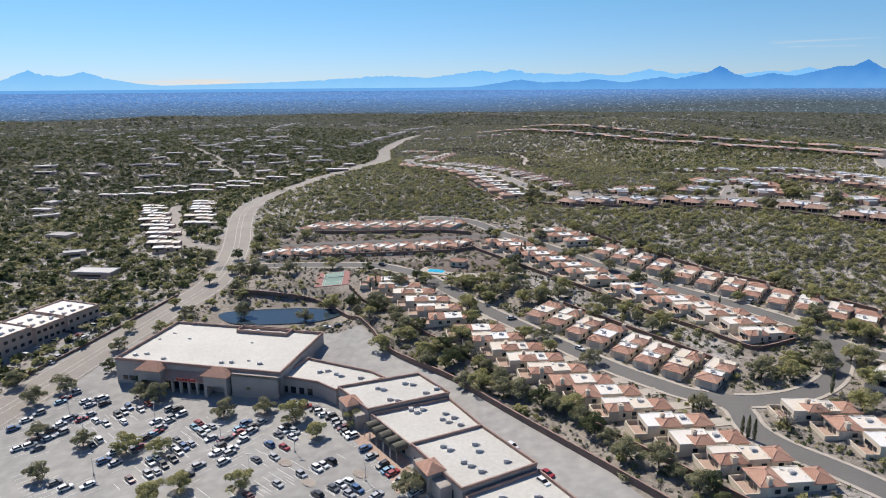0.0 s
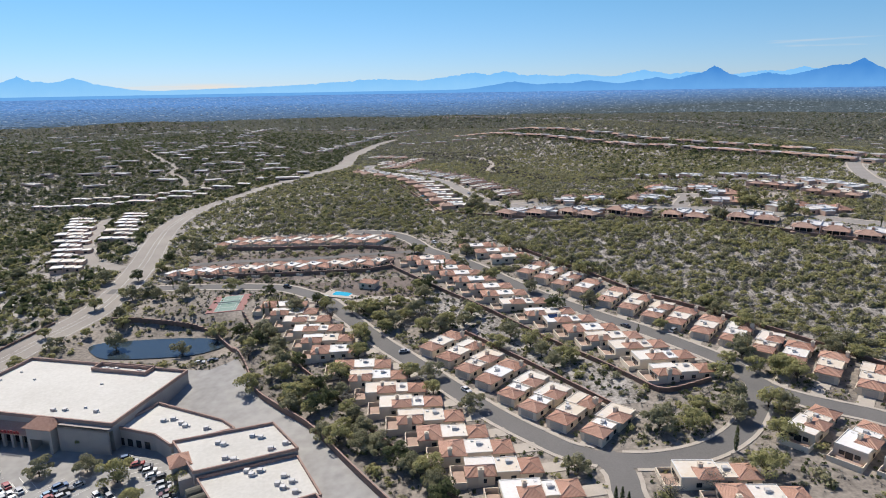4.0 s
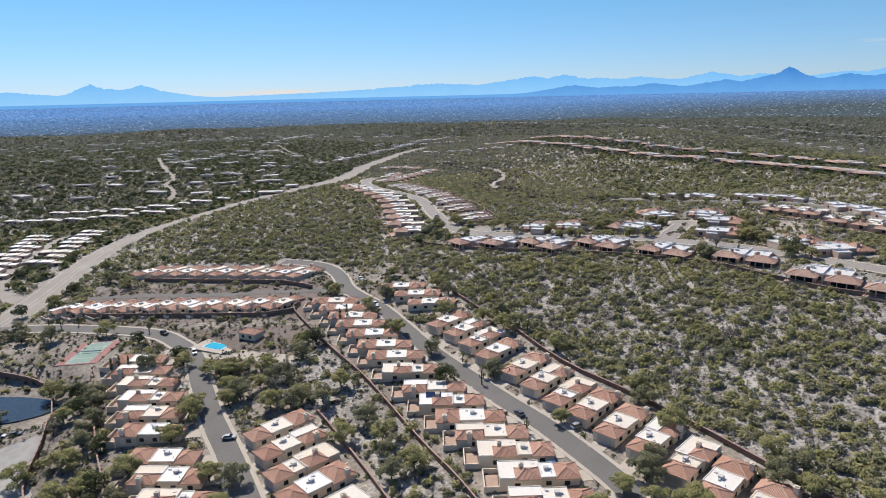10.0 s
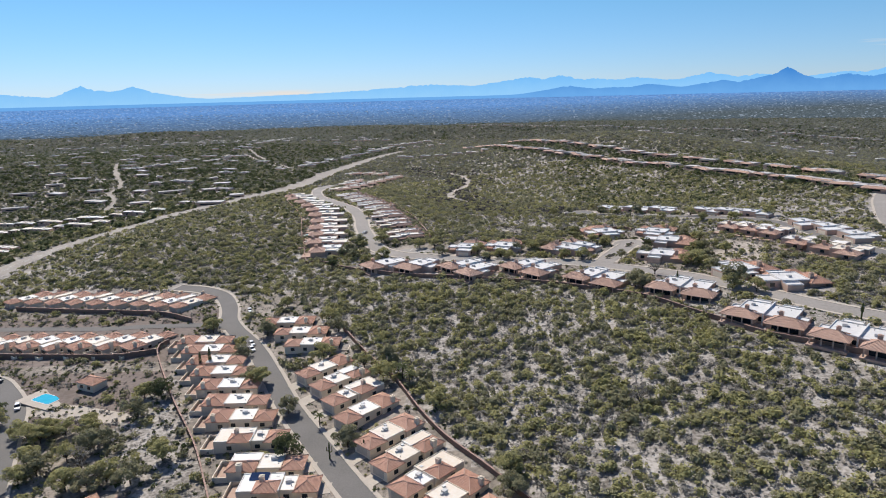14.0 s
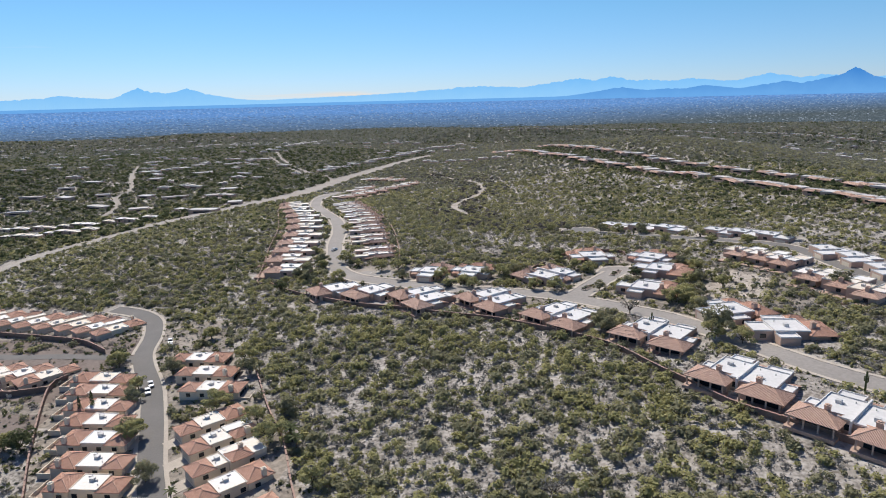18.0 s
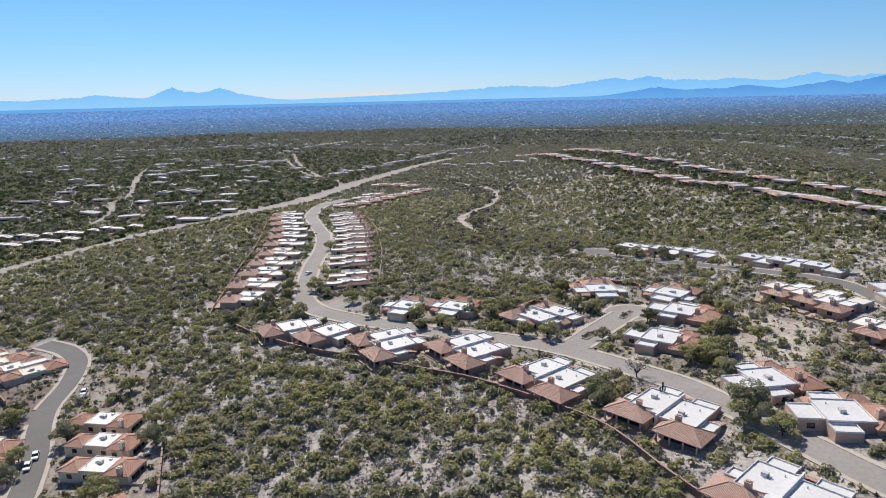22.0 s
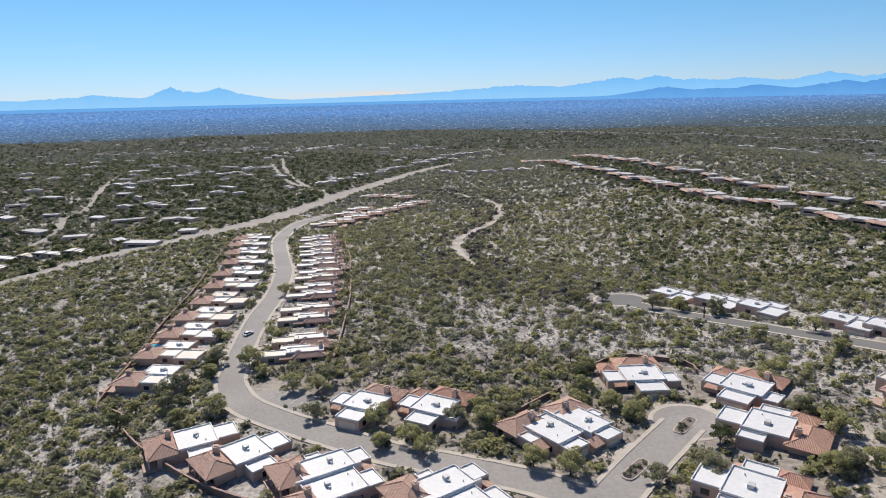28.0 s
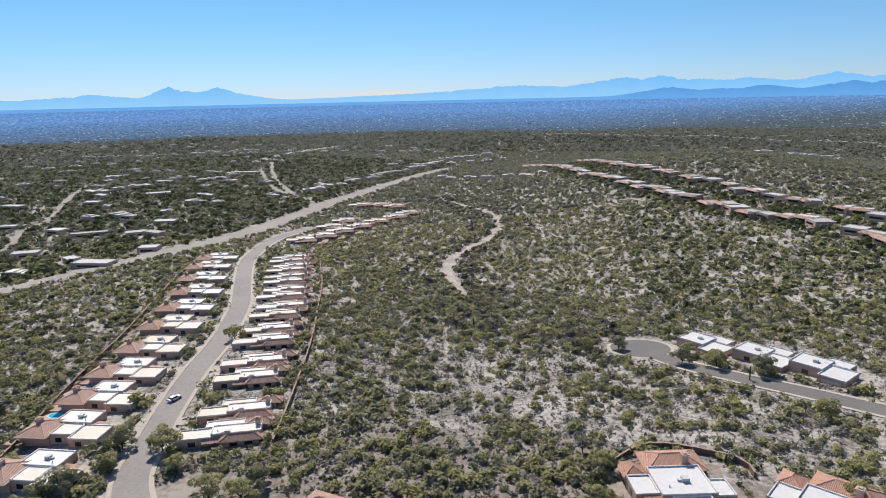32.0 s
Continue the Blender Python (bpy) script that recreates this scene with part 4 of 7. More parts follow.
def ridge_home(rear_tile):
    """A broad stepped house across the slope; garage towards +x."""
    h = stray("house")
    if rear_tile:
        flat_block(h, -7.5, 3.5, 0.5, 7.0, 3.5, WALL_PINK, DECK, 0.4, -3)
        flat_block(h, -4.5, 2.0, -5.0, 0.5, 3.2, WALL_PINK, DECK, 0.4, -3)
        flat_block(h, 2.0, 10.5, -6.5, 0.5, 3.0, WALL_PINK, DECK, 0.4, -3)
        part("wall", Shape().box(-12.5, -4.5, -5.5, 2.5, -3, 2.8), WALL_PINK, h)
        hip_tiles(h, -14.0, -4.3, -6.8, 3.4, 2.82, 2.2, TILE_BROWN)
        part("patio", Shape().box(-18.0, -12.6, -6.0, 4.0, -1, 0.12), PAVING, h, "salmon paved patio")
        chimney(h, -10.0, -1.5, 3, 6.0, 0.7, WALL_PINK)
        part("hip_roof", Shape().poly((3.5, 3.0, 2.9), (7.5, 3.0, 2.5), (7.5, 0.55, 2.5), (3.5, 0.55, 2.9)).poly((3.5, 0.55, 2.6), (7.5, 0.55, 2.3), (7.5, 3.0, 2.3), (3.5, 3.0, 2.6)), TILE_BROWN, h, "clay tile entry roof")
        part("garage_door", Shape().box(10.5, 10.56, -5.7, -0.5, 0.1, 2.4), WALL_TAN, h, "brown panelled garage door")
        windows(h, [(5, -6.53, 1.6, 3), (-2, -5.03, 1.6, 3), (-12.53, -2, 1.5, 2)], 1.8, 1.4)
    else:
        flat_block(h, -9.5, 2.5, -2.0, 4.0, 3.6, WALL_PINK, DECK, 0.4, -3)
        flat_block(h, -5.0, 4.5, -6.5, -2.0, 3.2, WALL_PINK, DECK, 0.4, -3)
        flat_block(h, 2.5, 10.5, -2.0, 4.6, 3.0, WALL_PINK, DECK, 0.4, -3)
        part("wall", Shape().box(-10.5, -5.0, -6.0, -2.0, -3, 2.7), WALL_PINK, h)
        hip_tiles(h, -12.6, -4.9, -7.4, -1.9, 2.72, 1.5, TILE_BROWN)
        part("wall", Shape().box(-9.0, -0.6, 4.0, 7.0, -3, 2.6), WALL_PINK, h)
        hip_tiles(h, -10.2, 0.4, 3.6, 8.0, 2.62, 1.5, TILE_BROWN)
        part("hip_roof", Shape().poly((0.5, 6.4, 2.2), (4.5, 6.4, 2.2), (4.5, 4.7, 2.8), (0.5, 4.7, 2.8)).poly((0.5, 4.7, 2.0), (4.5, 4.7, 2.0), (4.5, 6.4, 2.0), (0.5, 6.4, 2.0)), TILE_BROWN, h, "clay tile porch roof")
        part("patio", Shape().box(-17.0, -10.6, -6.0, 5.0, -1, 0.12), PAVING, h, "salmon paved patio")
        chimney(h, -8.5, -0.5, 3, 5.7, 0.6, WALL_PINK)
        part("garage_door", Shape().box(10.5, 10.56, -1.2, 4.0, 0.1, 2.4), WALL_TAN, h, "brown panelled garage door")
        windows(h, [(0, -6.53, 1.6, 3), (7, 4.63, 1.6, 1), (-7.5, -6.03, 1.5, 3), (-3.0, 7.03, 1.4, 1), (-6.6, 7.03, 1.4, 1)], 1.8, 1.4)
    rooftop_unit(h, -1.5, 3.5, 3.66)
    part("roof_vent", Shape().tube((1, 1.8, 3.5), (1, 1.8, 4.2), 0.15, 0.15, 7), METAL, h)
    return tagged(h, "pinkish stucco house with stepped white roofs and brown tile", "house", "houses on the winding street")


def flat_home():
    h = stray("house")
    flat_block(h, -9.3, 1.0, -5.0, 5.0, 3.7, WALL_PINK, DECK_WHITE, 0.4, -3)
    flat_block(h, 1.0, 9.3, -8.5, 2.0, 3.2, WALL_PINK, DECK_WHITE, 0.4, -3)
    flat_block(h, -1.5, 6.5, 2.0, 8.0, 3.4, WALL_PINK, DECK_WHITE, 0.4, -3)
    rooftop_unit(h, -3, 0, 3.76)
    part("garage_door", Shape().box(2.4, 7.9, -8.56, -8.5, 0.1, 2.4), WALL_TAN, h, "brown panelled garage door")
    windows(h, [(-4, -5.03, 1.6, 3), (-9.33, 0, 1.6, 2)], 2.0, 1.4)
    return tagged(h, "pink-brown stucco house with stepped white flat roofs", "house", "flat-roofed houses at the turning circle")


def far_home(tiled):
    h = stray("house")
    part("wall", Shape().box(-8, 8, -5, 5, -3, 3.2), WALL_PINK, h)
    part("roof_deck", Shape().box(-8, 8, -2 if tiled else -5, 5, 3.204, 3.5), DECK_FAR, h, "white coated flat roof")
    part("parapet", Shape().ring(-8, 8, -2 if tiled else -5, 5, 3.504, 3.8), DECK_FAR, h)
    if tiled:
        part("hip_roof", Shape().hip(-8.6, 8.6, -6.5, -2, 2.8, 1.6), TILE_BROWN, h, "clay tile hipped roof")
    part("window", Shape().box(-5.2, 4.2, -5.05, -5.004, 0.9, 2.2), GLASS, h, "dark window band")
    return tagged(h, "low stucco house with white flat roof among desert scrub" if not tiled else "low stucco house with terracotta tile eaves on a ridge", "house", "far houses in the foothills")


def town_home(kind):
    """A long low terrace house with a stepped white roof."""
    h = stray("house")
    flat_block(h, -11, -2 - 2 * kind, -4.0, 4.0, 3.4, WALL_PINK, DECK, 0.3, -4)
    flat_block(h, -2 - 2 * kind, 5, -3.0, 4.0, 3.0, WALL_PINK, DECK, 0.3, -4)
    flat_block(h, 5, 11, -4.0, 2.5, 2.7, WALL_PINK, DECK, 0.3, -4)
    part("fascia", Shape().box(-11.2, -2 - 2 * kind, -4.5, -4.0, 2.4, 3.0), BARK, h, "dark timber fascia")
    windows(h, [(-7, -4.03, 1.5, 3), (1, -3.03, 1.5, 3), (8, -4.03, 1.4, 3)], 1.8, 1.3)
    return tagged(h, "long low stucco townhouse with stepped white flat roof", "house", "townhouses by the boulevard")


PROTO = {"town0": town_home(0), "town1": town_home(1)}
for side in (1, -1):
    for kind in range(3):
        PROTO["patio", kind, side] = patio_home(kind, side)
PROTO["duplex"], PROTO["single0"], PROTO["single1"] = duplex(), single(0), single(1, False)
PROTO["ridge0"], PROTO["ridge1"], PROTO["flat"] = ridge_home(True), ridge_home(False), flat_home()
PROTO["far0"], PROTO["far1"] = far_home(False), far_home(True)

ROW_1 = [(-26, 344), (-19, 334), (-11, 324), (-4, 313), (2, 302), (8, 291), (20, 276), (27, 266), (34, 255), (40, 244), (47, 233), (54, 222), (61, 212), (68, 201), (77, 189), (83, 178), (91, 168), (97, 157)]
ROW_2 = [(52, 291), (59, 281), (66, 270), (73, 260), (80, 248), (86, 238), (94, 229), (103, 220)]
ROW_3 = [(44, 400), (50, 391), (57, 381), (63, 372), (70, 362), (77, 351), (83, 341), (91, 329), (101, 315), (108, 305), (115, 294), (122, 284), (129, 274), (135, 263), (138, 251)]
ROW_4 = [(102, 374), (110, 365), (117, 355), (124, 344), (134, 330), (141, 319), (148, 308), (155, 299), (162, 288), (170, 279), (177, 268), (183, 258), (190, 248), (198, 237), (203, 226), (209, 215)]
ROW_6 = [(-88, 468), (-75, 466), (-62, 464), (-49, 462), (-36, 460), (-23, 458), (-10, 456), (2, 453), (14, 450)]
ROW_7 = [(-101, 412), (-89, 411), (-76, 411), (-63, 410), (-49, 410), (-36, 409), (-23, 407), (-10, 406), (3, 405), (16, 404)]
for i, (x, y) in enumerate(ROW_1):
    place(PROTO["patio", (0, 2, 1, 1, 2, 0)[i % 6], 1], x, y, 4, 0, (10.8, 17.5))
for i, (x, y) in enumerate(ROW_2):
    place(PROTO["patio", (0, 2, 1, 0, 1, 1, 2, 1)[i % 8], -1], x, y, 228, 0, (10.8, 17.5))
for i, (x, y) in enumerate(ROW_3):
    home = place(PROTO["patio", 0 if i < 7 else (1, 2, 1, 0, 2, 1, 1, 2)[i - 7], 1], x, y, 6, 0, (10.8, 17.5))
    if i == 9:
        for row in range(3):
            part("solar_panel", Shape().poly((-8.6, 0.7 + row * 1.15, 3.75), (-3.4, 0.7 + row * 1.15, 3.75), (-3.4, 1.6 + row * 1.15, 4.2), (-8.6, 1.6 + row * 1.15, 4.2)).poly((-8.6, 0.7 + row * 1.15, 3.7), (-8.6, 1.6 + row * 1.15, 3.7), (-3.4, 1.6 + row * 1.15, 3.7), (-3.4, 0.7 + row * 1.15, 3.7)), SOLAR, home, "dark blue solar panel")
for i, (x, y) in enumerate(ROW_4):
    place(PROTO["patio", (0, 2, 1, 0)[i % 4], -1], x, y, 231, 0, (10.8, 17))
for x, y in ((75, 416), (84, 405), (92, 394)):
    place(PROTO["patio", 0, -1], x, y, 184)
for i, (x, y) in enumerate(ROW_6):
    place(PROTO["patio", (0, 2)[i % 2], 1], x, y, 238, sink=0.8)
for i, (x, y) in enumerate(ROW_7):
    place(PROTO["patio", (2, 0)[i % 2], 1], x, y, 58, sink=0.8)
for i, (x, y) in enumerate([(125, 191), (133, 180), (139, 170)]):
    place(PROTO["patio", 1 - i % 2, 1], x, y, -2)
for i, (x, y) in enumerate([(164, 213), (173, 203), (182, 195), (191, 187)]):
    place(PROTO["patio", 1, 1], x, y, 40)

def driveway(x, y, wide=5.5):
    """A pale concrete drive from a house to the nearest street."""
    best = min(((np.hypot(line[:, 0] - x, line[:, 1] - y), line, half) for line, half, lift in KERBS), key=lambda q: q[0].min())
    p = best[1][int(best[0].argmin())]
    d = best[0].min()
    if d > 34 or d < 9:
        return
    u = (d - best[2] - 0.1) / d
    tagged(ribbon("driveway", along([(x, y), (x + (p[0] - x) * u, y + (p[1] - y) * u)], 2.0), -wide / 2, wide / 2, CONCRETE, 0.09), "pale concrete driveway", "driveway", kind="structure")


for x, y, turn in ((152.5, 473, -45), (184, 469.5, -42), (214, 449, -37), (247, 427, -32), (267, 390, -35), (288, 366, -38), (208, 505, -129)):
    place(PROTO["duplex"], x, y, turn, 16, None, (0.92, 0.92), sink=0.6)
    driveway(x, y, 10)
for k, x, y, turn in ((0, 107, 485, -47), (0, 126, 480, -36), (0, 148, 511, 168), (1, 169, 511.5, 165), (1, 228, 541, -165), (1, 258, 536, 150), (1, 261, 512, 66), (1, 251, 482, 67), (1, 276, 448, 112), (1, 289, 427, 95)):
    place(PROTO["single%d" % k], x, y, turn, 14, None, (1.08, 1.08) if x > 200 else (1, 1), sink=0.6)
    driveway(x, y)
STREET_L = [(68, 524), (60, 545), (56, 564), (51, 582), (46, 602), (38, 625), (29, 648), (17, 674), (2, 702), (-14, 732), (-25, 758)]
for i, (x, y) in enumerate(STREET_L):
    place(PROTO["ridge0"], x, y, 6 + i * 1.2, 12, (10.5, 16), (1.06, 1.2), sink=0.7)
    driveway(x, y, 5)
STREET_R = [(105, 553), (93, 588), (82, 620), (71, 650), (59, 679), (46, 708), (33, 736), (20, 763)]
for i, (x, y) in enumerate(STREET_R):
    for k, (along_street, back) in enumerate(((-6.6, 0.0), (6.4, 2.2 - i % 3))):
        place(PROTO["ridge1"], x - 0.39 * along_street + 0.92 * back, y + 0.92 * along_street + 0.39 * back, 203 - i * 0.4, 11, (10.5, 16), (1.14 - 0.08 * ((i + k) % 2), 0.84), sink=1.0)
    driveway(x, y, 5)
for i, (x, y) in enumerate([(-6, 836), (-1, 862), (1, 893), (5, 925), (10, 958), (18, 988), (23, 1014), (-15, 909), (-17, 947), (-41, 1050), (-23, 1060), (-4, 1054)]):
    place(PROTO["ridge1"], x, y, 200, 12, None, (1.1, 1.25))
for i, (x, y) in enumerate([(250, 643), (267, 630), (282, 618), (307, 599), (319, 590), (331, 578), (343, 537), (349, 521), (352, 498)]):
    place(PROTO["flat"], x, y, -38 if i < 6 else -80, 12, sink=0.8)
for i, (x, y) in enumerate([(305, 541), (313, 531), (319, 520), (322, 493), (329, 480), (333, 466)]):
    place(PROTO["ridge0"], x, y, 45, 12)
RIDGE_ROW = along([(100, 1400), (150, 1290), (190, 1140), (212, 1090), (254, 1000), (300, 918), (346, 848), (376, 786), (405, 719), (426, 658), (445, 610)], 12)
rng = np.random.default_rng(31)
for i, (x, y) in enumerate(RIDGE_ROW):
    if i % 9 != 3:
        place(PROTO["far1" if i % 5 in (0, 1, 3) else "far0"], x + rng.uniform(-3, 3), y + rng.uniform(-4, 4), -58 + rng.uniform(-26, 26), 10, None, (rng.uniform(0.75, 1.15), rng.uniform(1.0, 1.5)))
    if i > 10 and i % 4 != 1:
        place(PROTO["far1" if i % 3 else "far0"], x + 34 + rng.uniform(-4, 4), y + 24 + rng.uniform(-5, 5), -58 + rng.uniform(-30, 30), 10, None, (rng.uniform(0.7, 1.1), rng.uniform(0.95, 1.4)))
LEFT_HOMES = [(-142, 760), (-110, 745), (-322, 999), (-300, 961), (-216, 1034), (-299, 1163), (-138, 842), (-102, 789), (-294, 1190), (-335, 1125), (-455, 1084), (-430, 1155), (-214, 905), (-204, 783), (-224, 1035), (-272, 1028), (-377, 1060), (-155, 842), (-456, 768), (-406, 775), (-412, 694), (-374, 636), (-374, 838), (-336, 843), (-300, 859), (-265, 804), (-338, 778), (-283, 486), (-242, 428), (-206, 384), (-344, 573), (-240, 851), (-198, 840), (-364, 927), (-370, 887), (-664, 1168), (-353, 1020), (-337, 1245), (-331, 1085), (-292, 1260), (-200, 991), (-160, 887), (-417, 825), (-471, 799), (-364, 601)]
for i, (x, y) in enumerate(LEFT_HOMES):
    place(PROTO["far0"], x, y, (i * 37) % 70 - 30, 12, None, (0.85 + 0.15 * ((i * 5) % 7), 0.8 + 0.12 * ((i * 3) % 6)), sink=0.6)
ROW_ENDS = [((-264, 608), (-182, 430), 13, 9), ((-218, 612), (-182, 503), 8, 9), ((-338, 676), (-188, 694), 9, 4), ((-318, 712), (-152, 728), 9, 4)]
for a, b, n, turn in ROW_ENDS:
    for i in range(n):
        u = i / (n - 1)
        place(PROTO["town%d" % (i % 2)], a[0] + (b[0] - a[0]) * u + 2.0 * math.sin(i * 2.3), a[1] + (b[1] - a[1]) * u, turn + 5 * math.sin(i * 1.7), 9, None, (0.88 + 0.28 * math.sin(i * 2.9), 1.1 + 0.15 * math.sin(i * 4.1)))

# houses too far off to tell their parts apart
far_walls, far_roofs = Shape(), Shape()
rng = np.random.default_rng(77)


def distant_home(x, y, turn, long, wide):
    c, s, z = math.cos(radians(turn)), math.sin(radians(turn)), ground_at(x, y)
    spot = lambda u, v: (x + u * c - v * s, y + u * s + v * c)
    far_walls.prism([spot(-long, -wide), spot(long, -wide), spot(long, wide), spot(-long, wide)], z - 3, z + 3)
    far_roofs.prism([spot(-long - 0.2, -wide - 0.2), spot(long + 0.2, -wide - 0.2), spot(long + 0.2, wide + 0.2), spot(-long - 0.2, wide + 0.2)], z + 3.004, z + 3.7)
    k = rng.uniform(-0.5, 0.5)
    far_roofs.prism([spot(long * (k - 0.4), -wide * 0.7), spot(long * (k + 0.4), -wide * 0.7), spot(long * (k + 0.4), wide * 0.6), spot(long * (k - 0.4), wide * 0.6)], z + 3.704, z + 4.6)
    HOUSES.append((x, y, turn, long + 2, wide + 3))


for a, b, n, turn in [((-141, 1127), (-65, 1503), 16, 40), ((-345, 1371), (-357, 1741), 16, 30), ((-14, 1299), (140, 1211), 7, 0), ((81, 1879), (461, 2061), 22, 0), ((461, 2061), (916, 1551), 34, -35), ((-68, 1531), (-6, 1620), 6, 10), ((-90, 1440), (40, 1560), 6, 10), ((-420, 1560), (-100, 1640), 10, 0), ((-800, 1500), (-400, 1620), 12, 0), ((560, 1250), (900, 1050), 14, -30)]:
    for i in range(n):
        u = i / (n - 1)
        distant_home(a[0] + (b[0] - a[0]) * u + rng.uniform(-6, 6), a[1] + (b[1] - a[1]) * u + rng.uniform(-8, 8), turn + rng.uniform(-12, 12), rng.uniform(4.5, 10), rng.uniform(4, 7))
for i in range(210):
    x, y = (rng.uniform(-950, -120), rng.uniform(860, 1750)) if i < 120 else (rng.uniform(300, 1400), rng.uniform(1200, 2050))
    if abs(x - np.interp(y, [p[1] for p in BLVD], [p[0] for p in BLVD])) > 30:
        distant_home(x, y, rng.uniform(-40, 40), rng.uniform(3.5, 9), rng.uniform(3, 6))
tagged(new("distant_house_walls", far_walls.mesh("distant_house_walls", WALL_PINK)), "tan walls of far houses in the foothills", "far houses", kind="stuff")
tagged(new("distant_house_roofs", far_roofs.mesh("distant_house_roofs", DECK_FAR)), "white flat roofs of far houses in the foothills", "far houses", kind="stuff")

# ---------------------------------------------------------------- the shopping centre
def edge_wall(s, a, b, w, z0, z1):
    """A straight upright wall from a to b, w thick."""
    d = Vector((b[0] - a[0], b[1] - a[1], 0)).normalized()
    n = Vector((-d.y, d.x, 0)) * w / 2
    p = [(a[0] + n.x, a[1] + n.y), (a[0] - n.x, a[1] - n.y), (b[0] - n.x, b[1] - n.y), (b[0] + n.x, b[1] + n.y)]
    return s.prism(p, z0, z1)


def tower(parent, x, y, w, d, top, rise, base=0.0):
    """An entrance tower with an arched doorway and a pyramid of tiles."""
    part("tower", Shape().box(x - w / 2, x - w / 2 + 1.2, y - d / 2, y + d / 2, base, top).box(x + w / 2 - 1.2, x + w / 2, y - d / 2, y + d / 2, base, top).box(x - w / 2 + 1.2, x + w / 2 - 1.2, y - d / 2, y + d / 2, base + 5.0, top), WALL_GREY, parent)
    part("hip_roof", Shape().hip(x - w / 2 - 0.8, x + w / 2 + 0.8, y - d / 2 - 0.8, y + d / 2 + 0.8, top + 0.004, rise), TILE, parent, "terracotta tile pyramid roof")
    part("doorway", Shape().box(x - w / 2 + 1.2, x + w / 2 - 1.2, y + d / 2 - 0.6, y + d / 2 - 0.5, base, base + 5.0), GLASS, parent, "dark recessed entrance")


CANVAS = mat("awning_canvas", (0.16, 0.15, 0.11), (0.11, 0.10, 0.08), rough=0.9)
SIGN_RED = mat("sign_red", (0.35, 0.03, 0.03), (0.28, 0.03, 0.03), rough=0.5)
STUCCO_BAND = mat("brown_parapet", (0.40, 0.27, 0.22), (0.33, 0.22, 0.18), rough=0.9)
store = stray("store", pose(-92, 266, -19.5, 0, 0, -13))
part("wall", Shape().box(-37, 37, -22, 22, -3, 10.2), WALL_GREY, store)
part("roof_deck", Shape().box(-36.4, 36.4, -21.4, 21.4, 10.204, 10.3), DECK_CREAM, store, "white coated flat roof")
part("parapet", Shape().ring(-37.1, 37.1, -22.1, 22.1, 10.304, 11.5, 0.6), STUCCO_BAND, store, "brown stucco parapet")
part("screen_wall", Shape().box(-3, 22, 16.0, 16.5, 10.31, 11.9).box(-3, -2.5, 16.5, 22, 10.31, 11.9).box(21.5, 22, 16.5, 22, 10.31, 11.9).box(-3, 22, 22, 22.5, 5, 11.9), STUCCO_BAND, store, "brown stucco screen round roof plant")
for x, y in ((2, 19), (6, 19.5), (17, 19), (-31, 10), (-28, -14), (-32, -16), (-18, -17), (8, -16), (12, -15), (-33, 2), (24, -14), (18, -12), (-20, 5), (10, 6)):
    rooftop_unit(store, x, y, 10.3, 1.0 if abs(y) > 12 else 0.6)
tower(store, -18.5, -23.5, 10.0, 6.0, 9.2, 3.0)
tower(store, 11.0, -23.5, 10.0, 6.0, 9.2, 3.0)
part("arcade_roof", Shape().poly((-13.4, -25.5, 5.6), (6.0, -25.5, 5.6), (6.0, -22.05, 8.4), (-13.4, -22.05, 8.4)).poly((-13.4, -25.5, 5.2), (-13.4, -22.05, 5.2), (6.0, -22.05, 5.2), (6.0, -25.5, 5.2)).poly((-13.4, -25.5, 5.2), (6.0, -25.5, 5.2), (6.0, -25.5, 5.6), (-13.4, -25.5, 5.6)), TILE_BROWN, store, "brown tile arcade roof")
for i in range(6):
    part("pillar", Shape().box(-13.2 + i * 3.7, -12.2 + i * 3.7, -25.4, -24.4, -2, 5.2), WALL_GREY, store)
part("shop_front", Shape().box(-13, 5.8, -22.1, -22.03, 0, 4.8), GLASS, store, "dark shop front behind the arcade")
windows(store, [(-33, -22.05, 3, 3), (-30, -22.05, 3, 3), (-27, -22.05, 3, 3), (20, -22.05, 6.5, 3), (30, -22.05, 6.5, 3)], 2.2, 2.0)
for i in range(7):
    part("sign_bar", Shape().box(-6.5 + i * 1.25, -5.6 + i * 1.25, -25.75, -25.6, 5.75, 6.9 - 0.2 * (i % 2)), SIGN_RED, store, "red sign letters as plain bars")
part("front_step", Shape().box(17, 37, -24.5, -22, 9.0, 10.0).box(17, 37, -24.5, -23.9, -2, 10.0), WALL_GREY, store)
tagged(store, "big grey-beige stucco supermarket with white flat roof and tile towers", "shop building")
HOUSES.append((-92, 266, -13, 42, 28))

